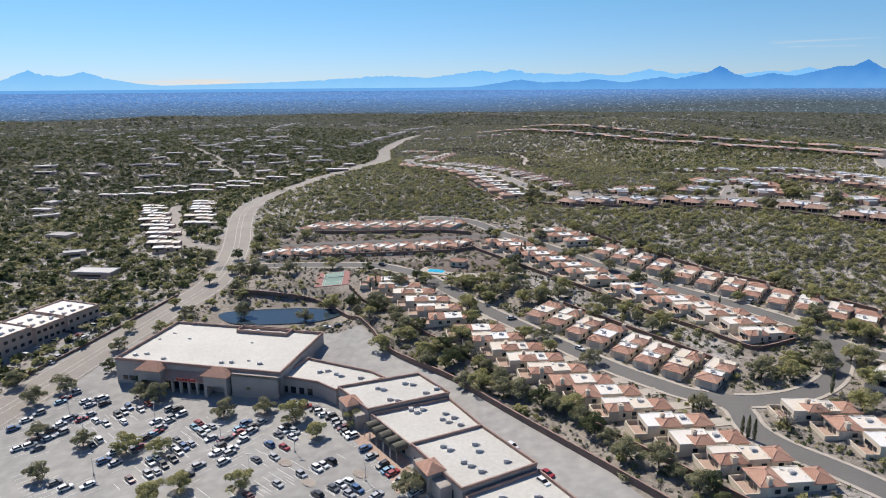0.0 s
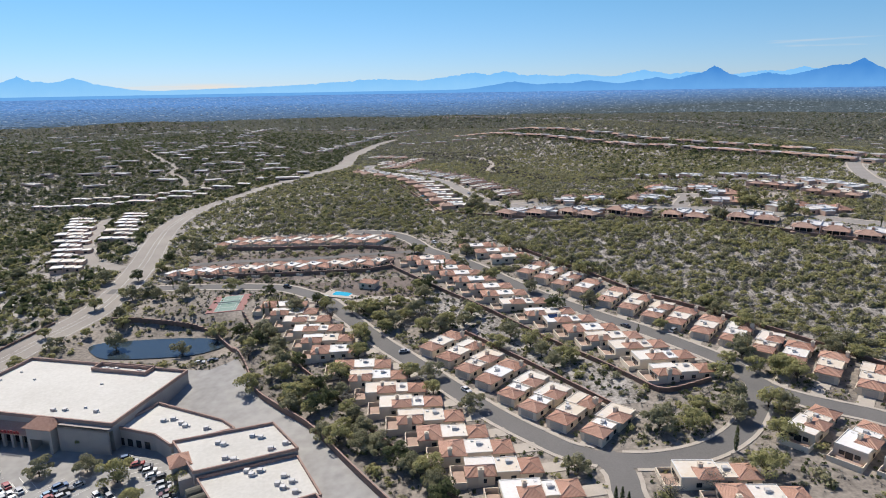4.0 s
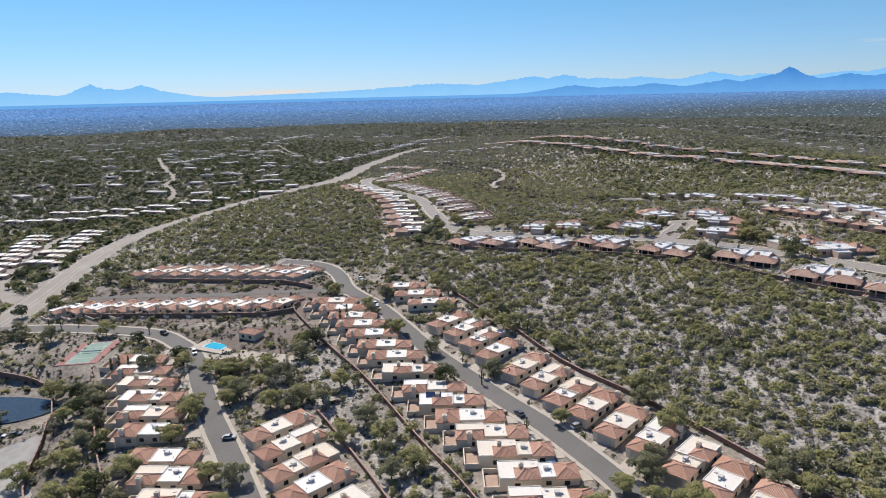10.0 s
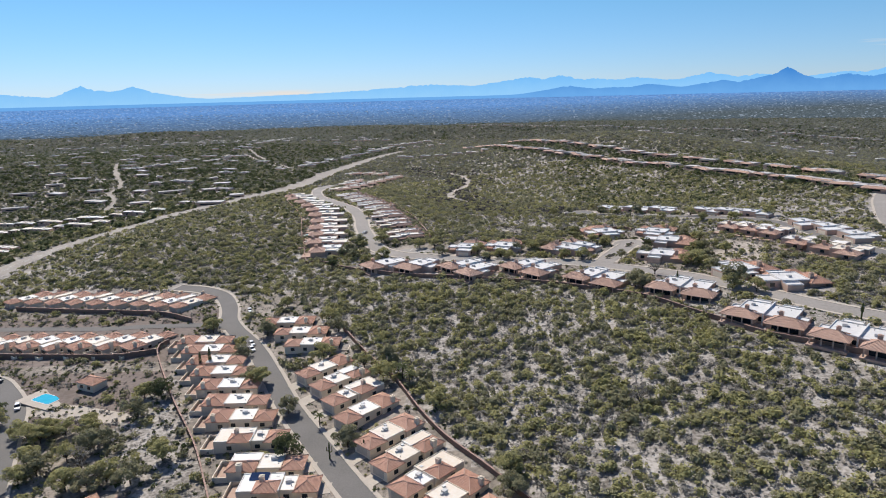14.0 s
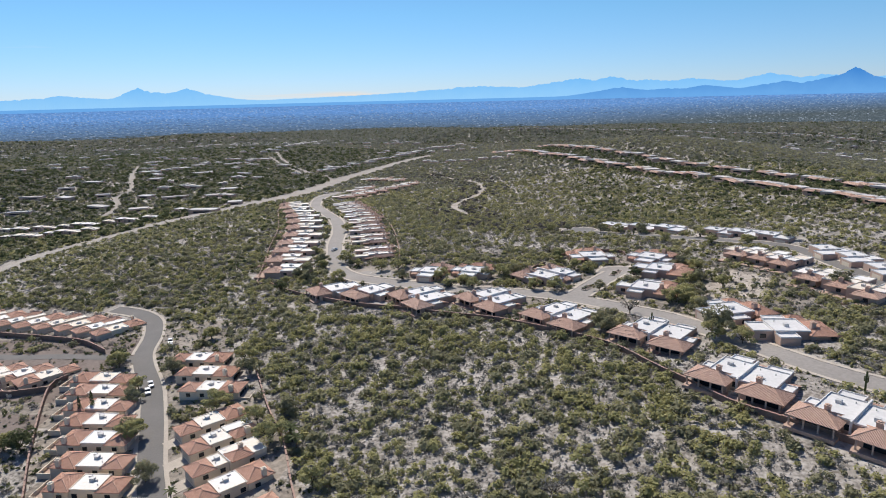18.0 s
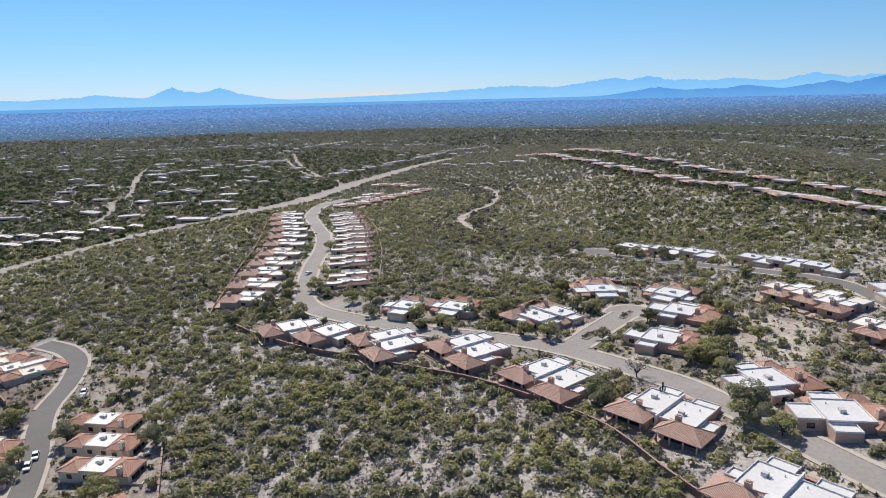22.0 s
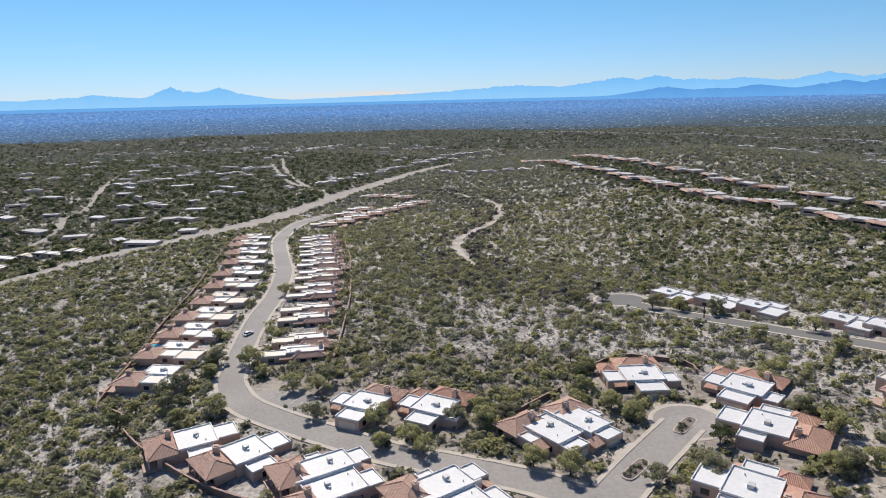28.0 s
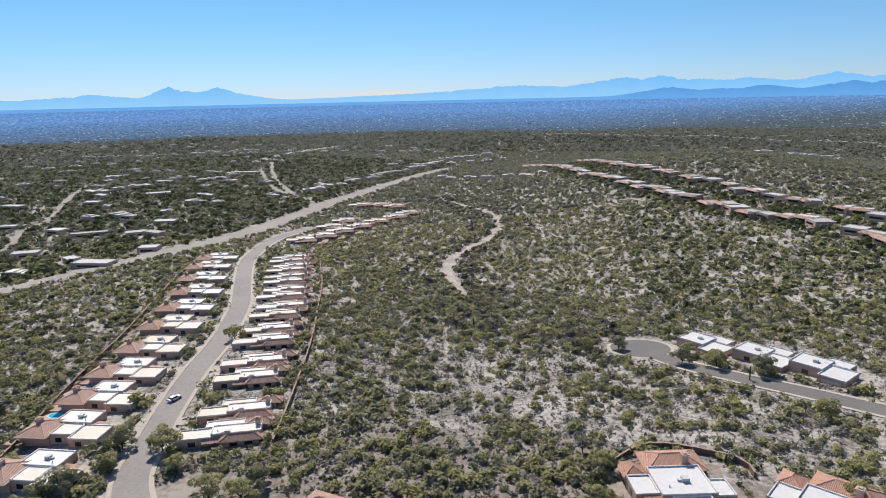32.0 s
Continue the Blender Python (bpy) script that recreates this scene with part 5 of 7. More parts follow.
SHOPS = [([(-62, 240), (-54, 257), (-26, 243), (-20, 237), (-38, 227), (-46, 234)], -12.0, [(-47, 244), (-44, 245), (-40, 242), (-38, 240), (-30, 238)]),
         ([(-37, 227), (-7, 238), (5, 221), (-24, 209)], -10.8, [(-22, 226), (-20, 225), (-12, 230), (-9, 229), (-17, 217), (-14, 216), (-4, 222), (0, 225)]),
         ([(-23, 208.4), (4.6, 220), (16, 198.4), (-8, 187)], -12.4, [(-9, 212), (-7, 210), (-5, 212), (2, 205), (4, 203), (6, 206), (3, 209), (8, 201)]),
         ([(-8, 185), (15, 196), (30, 173), (7, 161)], -10.4, [(2, 184), (4, 182), (12, 185), (13, 181), (8, 175), (10, 173), (13, 170), (21, 175)]),
         ([(8, 160), (30.5, 172.2), (42, 152), (18, 138)], -12.2, [(18, 160), (24, 157), (28, 160), (30, 153)]),
         ([(19, 137), (42.5, 151), (56, 130), (32, 116)], -10.6, [(35, 135), (40, 132)])]
for pts, z, plant in SHOPS:
    shop = stray("shop")
    c = np.array(pts, float).mean(0)
    part("wall", Shape().prism(pts, -25, z), WALL_GREY, shop)
    part("roof_deck", Shape().prism([tuple(c + (np.array(p) - c) * 0.985) for p in pts], z + 0.004, z + 0.1), DECK_CREAM, shop, "white coated flat roof")
    for a, b in zip(pts, pts[1:] + pts[:1]):
        part("parapet", edge_wall(Shape(), a, b, 0.5, z + 0.11, z + 1.1), STUCCO_BAND, shop)
    for x, y in plant:
        rooftop_unit(shop, x, y, z + 0.1, 1.15)
    for k in range(4):
        a, b = pts[-1], pts[0]
        u = 0.15 + 0.22 * k
        x, y = a[0] + (b[0] - a[0]) * u, a[1] + (b[1] - a[1]) * u
        part("window", edge_wall(Shape(), (x, y), (x + (b[0] - a[0]) * 0.13, y + (b[1] - a[1]) * 0.13), 0.12, ground_at(x, y) + 0.3, ground_at(x, y) + 3.0), GLASS, shop)
    tagged(shop, "grey-beige stucco shop unit with white flat roof and brown parapet", "shop building", "shops of the centre")
    HOUSES.append((c[0], c[1], 0, 18, 18))
for x, y in ((-31, 216.5), (-1.8, 171.5)):
    kiosk = stray("entrance_tower", pose(x, y, ground_at(x, y), 0, 0, -62))
    tower(kiosk, 0, 0, 6.5, 5.0, 7.0, 2.2, -1)
    for s in (-1, 1):
        part("wing", Shape().box(s * 6 - 2.6, s * 6 + 2.6, -1.5, 3.0, -1, 5.2).box(s * 6 - 2.2, s * 6 + 2.2, -1.1, 2.6, 5.204, 5.3), WALL_GREY, kiosk)
    tagged(kiosk, "beige stucco entrance tower with terracotta pyramid roof", "entrance tower", "towers of the shops")
for i in range(5):
    u = (i + 0.5) / 5
    x, y = -21.5 + 12.5 * u, 206.5 - 18.5 * u
    s = Shape()
    for k in range(8):
        a0, a1 = math.pi * k / 8, math.pi * (k + 1) / 8
        p = [(-2.0 * math.cos(a), 2.0 * math.sin(a)) for a in (a0, a1)]
        s.poly((p[0][0], -4.5, p[0][1] + 3), (p[1][0], -4.5, p[1][1] + 3), (p[1][0], 0, p[1][1] + 3), (p[0][0], 0, p[0][1] + 3))
        s.poly((0, -4.5, 3), (p[1][0], -4.5, p[1][1] + 3), (p[0][0], -4.5, p[0][1] + 3))
    awning = stray("awning", pose(x, y, ground_at(x, y) + 0.6, 0, 0, -56))
    part("canopy", s, CANVAS, awning)
    for px_ in (-1.9, 1.9):
        part("post", Shape().tube((px_, -4.4, -2), (px_, -4.4, 3), 0.08, 0.08), METAL, awning)
    tagged(awning, "dark barrel-vaulted canvas awning over the shop front", "awning", "awnings of the shops")

# the office across the boulevard
office = stray("office_building", pose(-185, 296, -17, 0, 0, 69.5))
for x0, x1, y1, top in ((-27, -8, 2.0, 9.0), (-8, 8, 0.0, 8.4), (8, 27, -1.5, 9.0)):
    part("wall", Shape().box(x0, x1, y1 - 1.5, 22, -4, top), WALL_PINK, office)
    part("roof_deck", Shape().box(x0 + 0.4, x1 - 0.4, y1 - 1.1, 21.6, top + 0.004, top + 0.1), DECK, office, "white coated flat roof")
    part("parapet", Shape().ring(x0, x1, y1 - 1.5, 22, top + 0.11, top + 0.9, 0.35), WALL_PINK, office)
    for k in range(5):
        for z in (2.0, 5.8):
            x = x0 + (x1 - x0) * (k + 0.5) / 5
            part("window", Shape().box(x - 0.9, x + 0.9, y1 - 1.56, y1 - 1.5, z, z + 1.5), GLASS, office)
    for k in range(6):
        rooftop_unit(office, x0 + 3 + (k % 3) * 5, y1 + 4 + 8 * (k // 3), top + 0.1, 1.1)
tagged(office, "two-storey pink-brown stucco office building with flat roof", "office building")
HOUSES.append((-194, 300, 69, 30, 16))
flat_area("pavement", [(-196, 255), (-166, 262), (-150, 318), (-140, 345), (-168, 350), (-176, 322), (-187, 290)], ROAD_OLD, "sun-bleached asphalt car park beside the office", "parking lot", 0.05)

# ---------------------------------------------------------------- cars
TYRE = mat("tyre", (0.02, 0.02, 0.02), (0.03, 0.03, 0.03), rough=0.9)


def car(colour, tall):
    m = bpy.data.materials.new("car_paint")
    m.use_nodes = True
    b = m.node_tree.nodes["Principled BSDF"]
    b.inputs["Base Color"].default_value = (*colour, 1)
    b.inputs["Roughness"].default_value, b.inputs["Coat Weight"].default_value = 0.35, 0.6
    c = stray("car")
    w, h = 0.92, 0.86 + 0.12 * tall
    prof = [(-2.3, 0.35), (2.3, 0.35), (2.35, 0.6), (2.2, h - 0.12), (1.1, h), (-2.2, h + 0.02), (-2.35, 0.62)]
    s = Shape()
    for a, b2 in zip(prof, prof[1:] + prof[:1]):
        s.poly((a[0], -w, a[1]), (b2[0], -w, b2[1]), (b2[0], w, b2[1]), (a[0], w, a[1]))
    s.poly(*[(x, -w, z) for x, z in prof]).poly(*[(x, w, z) for x, z in prof[::-1]])
    part("body", s, m, c)
    back = -2.1 if tall else -1.7
    top = h + (0.75 if tall else 0.52)
    q = Shape()
    lo = [(back, -w * 0.95), (1.15, -w * 0.95), (1.15, w * 0.95), (back, w * 0.95)]
    hi = [(back + 0.35, -w * 0.78), (0.35, -w * 0.78), (0.35, w * 0.78), (back + 0.35, w * 0.78)]
    for i in range(4):
        j = (i + 1) % 4
        q.poly((*lo[i], h), (*lo[j], h), (*hi[j], top - 0.04), (*hi[i], top - 0.04))
    part("glazing", q, GLASS, c, "dark tinted car windows")
    part("roof", Shape().box(back + 0.33, 0.37, -w * 0.79, w * 0.79, top - 0.05, top), m, c)
    for x in (-1.4, 1.4):
        for y in (-1, 1):
            part("wheel", Shape().tube((x, y * 0.72, 0.33), (x, y * 0.94, 0.33), 0.33, 0.33, 10), TYRE, c)
    return c


PAINTS = [("white", (0.75, 0.75, 0.75), 0), ("silver", (0.42, 0.43, 0.45), 0), ("black", (0.02, 0.02, 0.025), 1), ("white", (0.78, 0.78, 0.77), 1), ("dark grey", (0.09, 0.095, 0.11), 0), ("red", (0.32, 0.03, 0.035), 0), ("blue", (0.06, 0.14, 0.30), 1), ("silver", (0.40, 0.41, 0.43), 1), ("maroon", (0.13, 0.03, 0.04), 0), ("pale blue", (0.25, 0.42, 0.55), 0)]
CAR = [tagged(car(c, t), "parked %s car on the asphalt" % n, "car", "parked cars") for n, c, t in PAINTS]
ORDER = [0, 1, 4, 3, 2, 7, 0, 6, 1, 5, 4, 3, 0, 2, 7, 1, 8, 4, 0, 3, 6, 1, 2, 9, 5, 7]


def park(kind, x, y, turn, lift=0.08):
    dx, dy = math.cos(radians(turn)), math.sin(radians(turn))
    pitch = math.degrees(math.atan2(ground_at(x + dx, y + dy) - ground_at(x - dx, y - dy), 2))
    return copy_thing(CAR[kind], pose(x, y, ground_at(x, y) + lift, 0, -pitch, turn))


CARS_A = [(-127.7, 223.1), (-122.8, 220.9), (-121.2, 207.2), (-120.3, 210.3), (-121.1, 226.7), (-119.6, 228.7), (-116.8, 221.9), (-119.2, 232), (-114, 230.2), (-112.7, 234.3), (-105, 203.3), (-95.9, 195.6), (-95.1, 198.4), (-90.7, 193.6), (-93.8, 188.8), (-91.8, 190.3), (-98.6, 186.5), (-91.7, 208.5), (-92.4, 204.8), (-88.5, 200.9), (-87.5, 203.8), (-86.2, 206.2), (-88.7, 196.8), (-88.5, 216.6), (-88, 219.6)]
CARS_B = [(-84.5, 212.4), (-83.9, 214.9), (-82.3, 216.8), (-55.9, 208.5), (-55, 211.2), (-54.1, 213.8), (-50.5, 210.1), (-50.6, 206.6), (-57.8, 202.9), (-54.2, 195.1), (-52.1, 200.6), (-60.1, 194.3), (-38.5, 186.6), (-36.7, 188.3), (-34.5, 190), (-43, 183.9), (-49.6, 179.9), (-57.5, 175.1), (-31.6, 175.4), (-29.6, 176.9), (-27.3, 177.9), (-24, 173.5), (-26.3, 171.8), (-36, 172.9)]
CARS_C = [(-148.2, 236.8), (-147.9, 239.8), (-145.9, 243.7), (-138.6, 237.3), (-135.3, 234.2), (-134.5, 238.7), (-132.8, 239.4), (-130, 235.1), (-151.9, 228.8), (-154, 224), (-155.3, 218.2), (-132, 227.2), (-133.4, 224.1), (-138, 225.6), (-139.2, 223.6), (-139.6, 220.8), (-140.7, 216.9), (-135.9, 215.4), (-138.9, 211.7), (-142.8, 210.5), (-139.2, 205.5), (-146, 205.7), (-142.8, 207.4), (-109.6, 210.3), (-104.9, 209.4), (-103.6, 210.6), (-102.6, 212.4), (-101.1, 214.3)]
CARS_D = [(-100.7, 216.9), (-104.4, 221.5), (-99.6, 221.5), (-99.5, 224.3), (-96.6, 225.8), (-99.6, 229.7), (-102.5, 230.2), (-111.2, 202.4), (-112.2, 197.2), (-107.7, 195.8), (-103.7, 205), (-122.3, 185.7), (-117.3, 182.9), (-110.9, 184.1), (-80.5, 187.3), (-78.7, 192.6), (-80, 208.8), (-75.1, 207.7), (-75.3, 204), (-75.4, 199.8), (-70.9, 194.2), (-69.9, 217.7), (-64.5, 217.9), (-66.6, 215.1), (-71.5, 214.3), (-71.1, 211.6), (-66.2, 212.4), (-68.1, 210), (-67.9, 206.8), (-74, 208), (-70.3, 201.5), (-75, 203.1), (-70.3, 199.1), (-74.4, 200)]
CARS_E = [(-55.7, 230.2), (-52.3, 228.7), (-49.5, 226.9), (-45.7, 224.6), (-43.5, 222.4), (-41.4, 220), (-38.6, 218), (-36, 214.9), (-34.9, 212.4), (-33.2, 210.3), (-31.8, 207.8), (-30.4, 205.7), (-29.2, 204), (-23.8, 195.6), (-21.3, 190.8), (-17.2, 185.1), (-15.4, 182.1), (-13.7, 180.3), (-11.4, 175.4), (-6.5, 169.4), (-17.9, 169.8)]

spot = 0
for row, turn in ((CARS_A, -43), (CARS_B, -43), (CARS_C, 44), (CARS_D, 44), (CARS_E, 28)):
    for x, y in row:
        t = turn if row is not CARS_E else (15 + (230 - y) * 0.45)
        park(ORDER[spot % len(ORDER)], x, y, t + (180 if spot % 3 == 0 else 0))
        spot += 1
for k, x, y, turn in ((3, -186, 277, 165), (0, -183, 284, 165), (1, -181, 291, 165), (4, -178, 301, 165), (2, -175, 307, 165), (0, -168, 295, 70), (1, -172, 317, 165), (4, -172, 322, 165), (0, -52.5, 296, 10), (4, -47, 297, 15), (3, 24.5, 187, -57), (5, 33, 171, -57), (3, 31, 167, -57)):
    park(k, x, y, turn)
for k, x, y, turn in ((0, 78, 566, 74), (3, 73, 242, -55), (1, 36, 288, 5), (0, 60, 252, -55), (2, -31, 374, -30), (0, 66, 394, -55), (1, 52, 431, -60), (0, 49, 436, -60), (6, 140, 268, 5), (7, 149, 289, 30), (2, 278, 436, 130), (0, 64, 399, -52), (4, 131, 298, 120), (2, 160, 492, 170), (3, -6, 352, -58)):
    park(k, x, y, turn, 0.2)

lines = Shape()
for row, turn in ((CARS_A, -43), (CARS_B, -43), (CARS_C, 44), (CARS_D, 44), (CARS_E, 28)):
    for x, y in row:
        t = radians(turn if row is not CARS_E else (15 + (230 - y) * 0.45))
        for s in (-1.4, 1.4, 4.2, -4.2):
            cx, cy = x - s * math.sin(t), y + s * math.cos(t)
            a, b = (cx - 2.4 * math.cos(t), cy - 2.4 * math.sin(t)), (cx + 2.4 * math.cos(t), cy + 2.4 * math.sin(t))
            n = (-0.09 * math.sin(t), 0.09 * math.cos(t))
            lines.poly(*[(p[0] + k * n[0], p[1] + k * n[1], ground_at(*p) + 0.12) for p, k in ((a, -1), (b, -1), (b, 1), (a, 1))])
for x0, y0, turn, n in ((-135, 193, 44, 12), (-128, 178, 44, 14), (-60, 165, -43, 12), (-95, 168, 44, 12), (-45, 190, -43, 10), (-72, 178, -43, 9)):
    t = radians(turn)
    for i in range(n):
        cx, cy = x0 - i * 2.75 * math.sin(t) * -1, y0 + i * 2.75 * math.cos(t) * -1
        a, b = (cx - 4.8 * math.cos(t), cy - 4.8 * math.sin(t)), (cx + 4.8 * math.cos(t), cy + 4.8 * math.sin(t))
        m = (-0.09 * math.sin(t), 0.09 * math.cos(t))
        lines.poly(*[(p[0] + k * m[0], p[1] + k * m[1], ground_at(*p) + 0.12) for p, k in ((a, -1), (b, -1), (b, 1), (a, 1))])
tagged(new("stall_lines", lines.mesh("stall_lines", PAINT_LINE)), "white painted stall lines on the parking lot", "road marking", kind="stuff")

flat_area("pavement", [(-31, 207), (-22, 207), (-9, 187), (-7, 172), (-12, 170), (-17, 186), (-26, 198)], PAVING, "salmon concrete plaza before the shops", "pavement", 0.16)

# raised planting islands and light poles
for i, (x, y) in enumerate([(-52, 217.5), (-42, 205), (-80, 223), (-65, 224), (-111, 237), (-118, 240), (-124, 206), (-144, 213), (-107, 201), (-95, 200), (-61, 178), (-80, 179), (-129, 187), (-50, 192), (-40, 180), (-24, 182)]):
    t = np.linspace(0, 6.2832, 15)[:-1]
    pts = [(x + 3.2 * math.cos(a) * math.cos(0.75) - 1.8 * math.sin(a) * math.sin(0.75), y - 3.2 * math.cos(a) * math.sin(0.75) - 1.8 * math.sin(a) * math.cos(0.75)) for a in t][::-1]
    isle = stray("planting_island")
    z = ground_at(x, y)
    part("kerb", Shape().prism(pts, z - 0.6, z + 0.24), CONCRETE, isle)
    part("soil", Shape().prism([(x + (p - x) * 0.92, y + (q - y) * 0.92) for p, q in pts], z + 0.244, z + 0.3), GRAVEL, isle, "brown gravel")
    tagged(isle, "kerbed planting island in the parking lot", "planting island", "islands of the parking lot")
for x, y in ((-105, 222), (-75, 205), (-48, 198), (-128, 215), (-22, 178), (-90, 190), (-60, 186), (-112, 190), (-140, 228)):
    lamp = stray("street_lamp", pose(x, y, ground_at(x, y)))
    part("pole", Shape().tube((0, 0, 0), (0, 0, 8), 0.1, 0.07), METAL, lamp)
    part("base", Shape().tube((0, 0, -0.3), (0, 0, 0.7), 0.3, 0.28, 8), CONCRETE, lamp)
    part("lamp_head", Shape().box(-0.9, 0.9, -0.2, 0.2, 7.9, 8.1), METAL, lamp)
    tagged(lamp, "tall grey parking lot light pole", "street lamp", "lights of the parking lot")

# ---------------------------------------------------------------- garden walls
def garden_wall(points, high, label="brown block garden wall", w=0.35, material=None):
    """A stepped block wall over the land, in panels with a cap and posts."""
    line = along(points, 3.0)
    g = stray("garden_wall", pose(*line[0], ground_at(*line[0])))
    inv = g.matrix_basis.inverted().translation
    s, cap = Shape(), Shape()
    for a, b in zip(line[:-1], line[1:]):
        z = (ground_at(*a) + ground_at(*b)) / 2 + high + inv.z
        pa, pb = (a[0] + inv.x, a[1] + inv.y), (b[0] + inv.x, b[1] + inv.y)
        edge_wall(s, pa, pb, w, z - high - 1.2, z)
        edge_wall(cap, pa, pb, w + 0.16, z + 0.003, z + 0.12)
    part("wall_panels", s, material or BLOCK, g)
    part("cap", cap, STUCCO_BAND, g)
    return tagged(g, label, "garden wall", kind="structure")


garden_wall([(-113, 345), (-68, 338), (-49, 319), (-32, 291), (-21, 267), (-10, 254), (6, 237), (24, 210), (42, 183), (62, 153), (90, 112)], 2.4)
garden_wall([(-47, 343), (-31, 318), (-8, 284), (8, 262), (29, 229), (47, 202), (57, 187), (68, 171), (90, 140)], 1.8)
garden_wall([(25, 404), (25, 394), (50, 357), (72, 328), (86, 306), (101, 281), (112, 264), (120, 250), (126, 240), (133, 240), (146, 245)], 1.8)
garden_wall([(-109, 408), (-86, 401), (-53, 397), (-22, 393), (8, 390), (15, 391), (25, 394)], 2.2)
garden_wall([(-85, 454), (-49, 447), (-14, 441), (7, 436), (25, 426)], 2.2)
garden_wall([(75, 494), (91, 483), (112, 472), (126, 466.5), (145, 461.5), (158, 457), (174, 452.5), (188, 448), (203, 440), (220, 429), (232, 418), (243, 401), (251, 390), (260, 377), (273, 366), (290, 352)], 1.9)
garden_wall([(101, 409), (117, 384), (130, 366), (142, 344), (152, 328), (165, 312), (180, 292), (196, 268), (210, 247), (222, 226)], 1.7)
garden_wall([(56, 506), (51, 519), (44, 541), (36, 563), (29, 585), (19, 617), (0, 662), (-21, 708), (-40, 755)], 1.6)
garden_wall([(124, 545), (117, 570), (103, 615), (84, 665), (68, 705), (48, 748), (32, 785)], 1.6)
garden_wall([(62, 302), (70, 291), (83, 272), (94, 255), (112, 226)], 1.6)
garden_wall([(75, 494), (70, 501), (56, 506)], 1.5)
garden_wall([(-176, 256), (-164, 285), (-152, 318), (-142, 346)], 1.1, "low dark fence wall beside the boulevard", 0.25)
garden_wall([(211, 545), (224, 560), (244, 556), (247, 549)], 1.5)
garden_wall([(190, 509), (205, 531)], 1.5)

# the lot beside the office, and the guest stalls on the upper street
flat_area("pavement", [(-176, 262), (-178, 318), (-171, 338), (-148, 341), (-158, 319), (-160, 264)], LOT, "pale asphalt parking lot beside the offices", "parking lot", 0.06)
for i in range(9):
    if i not in (3, 6):
        park(i % len(CAR), -171 + 0.5 * math.sin(i), 270 + i * 5.4, 160)
flat_area("pavement", [(104, 516), (111, 520), (125, 521), (133, 514), (134, 505), (120, 509)], ROAD_MID, "pale asphalt parking bay inside the street's bend", "parking bay", 0.13)
HOUSES.append((119, 520, 0, 17, 10))
guest = Shape()
for i in range(6):
    x, y = 116 + i * 2.8, 518.5 - i * 0.9
    guest.poly(*[(x + a, y + b, ground_at(x + a, y + b) + 0.2) for a, b in ((-0.07, 0.0), (0.07, 0.0), (-1.0, -4.2), (-1.14, -4.2))])
for i in range(6):
    x, y = 270 + i * 3.0, 610 - i * 2.3
    z = ground_at(x, y) + 0.22
    guest.poly((x - 0.08, y, z), (x + 0.08, y - 0.06, z), (x + 2.3, y - 4.3, ground_at(x + 2.3, y - 4.3) + 0.22), (x + 2.15, y - 4.25, ground_at(x + 2.2, y - 4.3) + 0.22))
flat_area("pavement", [(269, 611), (287, 597), (290, 593), (286, 590), (268, 604)], ROAD, "grey asphalt guest parking bay", "parking bay", 0.14)
tagged(new("stall_lines", guest.mesh("stall_lines", PAINT_LINE)), "white painted stall lines on the guest bay", "road marking", kind="stuff")

def spray(rng, centres, radii, n, leaf, flat=0.75):
    """Leaf sprays as triangles that face outwards from their clump, (n, 3, 3)."""
    k = rng.integers(0, len(centres), n)
    d = rng.normal(size=(n, 3))
    d /= np.linalg.norm(d, axis=1)[:, None]
    d[:, 2] = np.where(rng.random(n) < 0.75, np.abs(d[:, 2]), d[:, 2])
    r = (0.55 + 0.45 * rng.random(n) ** 0.5) * np.asarray(radii)[k]
    c = np.asarray(centres)[k] + d * r[:, None] * [1, 1, flat]
    nrm = d + rng.normal(size=(n, 3)) * 0.5 + [0, 0, 0.7]
    nrm /= np.linalg.norm(nrm, axis=1)[:, None]
    a = np.cross(nrm, rng.normal(size=(n, 3)))
    a /= np.linalg.norm(a, axis=1)[:, None]
    b = np.cross(nrm, a)
    s = leaf * (0.6 + 0.8 * rng.random((n, 1)))
    return np.stack([c + a * s, c - a * s * 0.5 + b * s * 0.87, c - a * s * 0.5 - b * s * 0.87], 1)


# ---------------------------------------------------------------- pond, courts and pools
t = np.linspace(0, 6.2832, 41)[:-1]
pond_pts = [(-80 + (31 + 3 * math.sin(3 * a)) * math.cos(a), 317 + (13.5 + 2 * math.sin(2 * a + 1)) * math.sin(a)) for a in t]
pond = Shape().prism(pond_pts, POND_Z - 2.5, POND_Z - 0.75)
HOUSES.append((-80, 317, 0, 36, 15))
tagged(new("water", pond.mesh("water", WATER)), "dark blue-green retention pond below the block wall", "pond", kind="structure")
COURT_RED = mat("court_red", (0.36, 0.17, 0.15), (0.30, 0.14, 0.12), rough=0.8)
COURT_GREEN = mat("court_green", (0.24, 0.34, 0.29), (0.20, 0.30, 0.25), rough=0.8)
court = stray("tennis_court", pose(-58, 358, ground_at(-58, 358) + 0.25, math.degrees(math.atan2(ground_at(-58, 369) - ground_at(-58, 347), 22)), -math.degrees(math.atan2(ground_at(-48.5, 358) - ground_at(-67.5, 358), 19)), 3))
part("court_edge", Shape().box(-9.5, 9.5, -11, 11, -2.5, 0), COURT_RED, court, "faded red court surround")
part("court_floor", Shape().box(-5.5, 5.5, -10.1, 10.1, 0.004, 0.02), COURT_GREEN, court, "faded green playing surface")
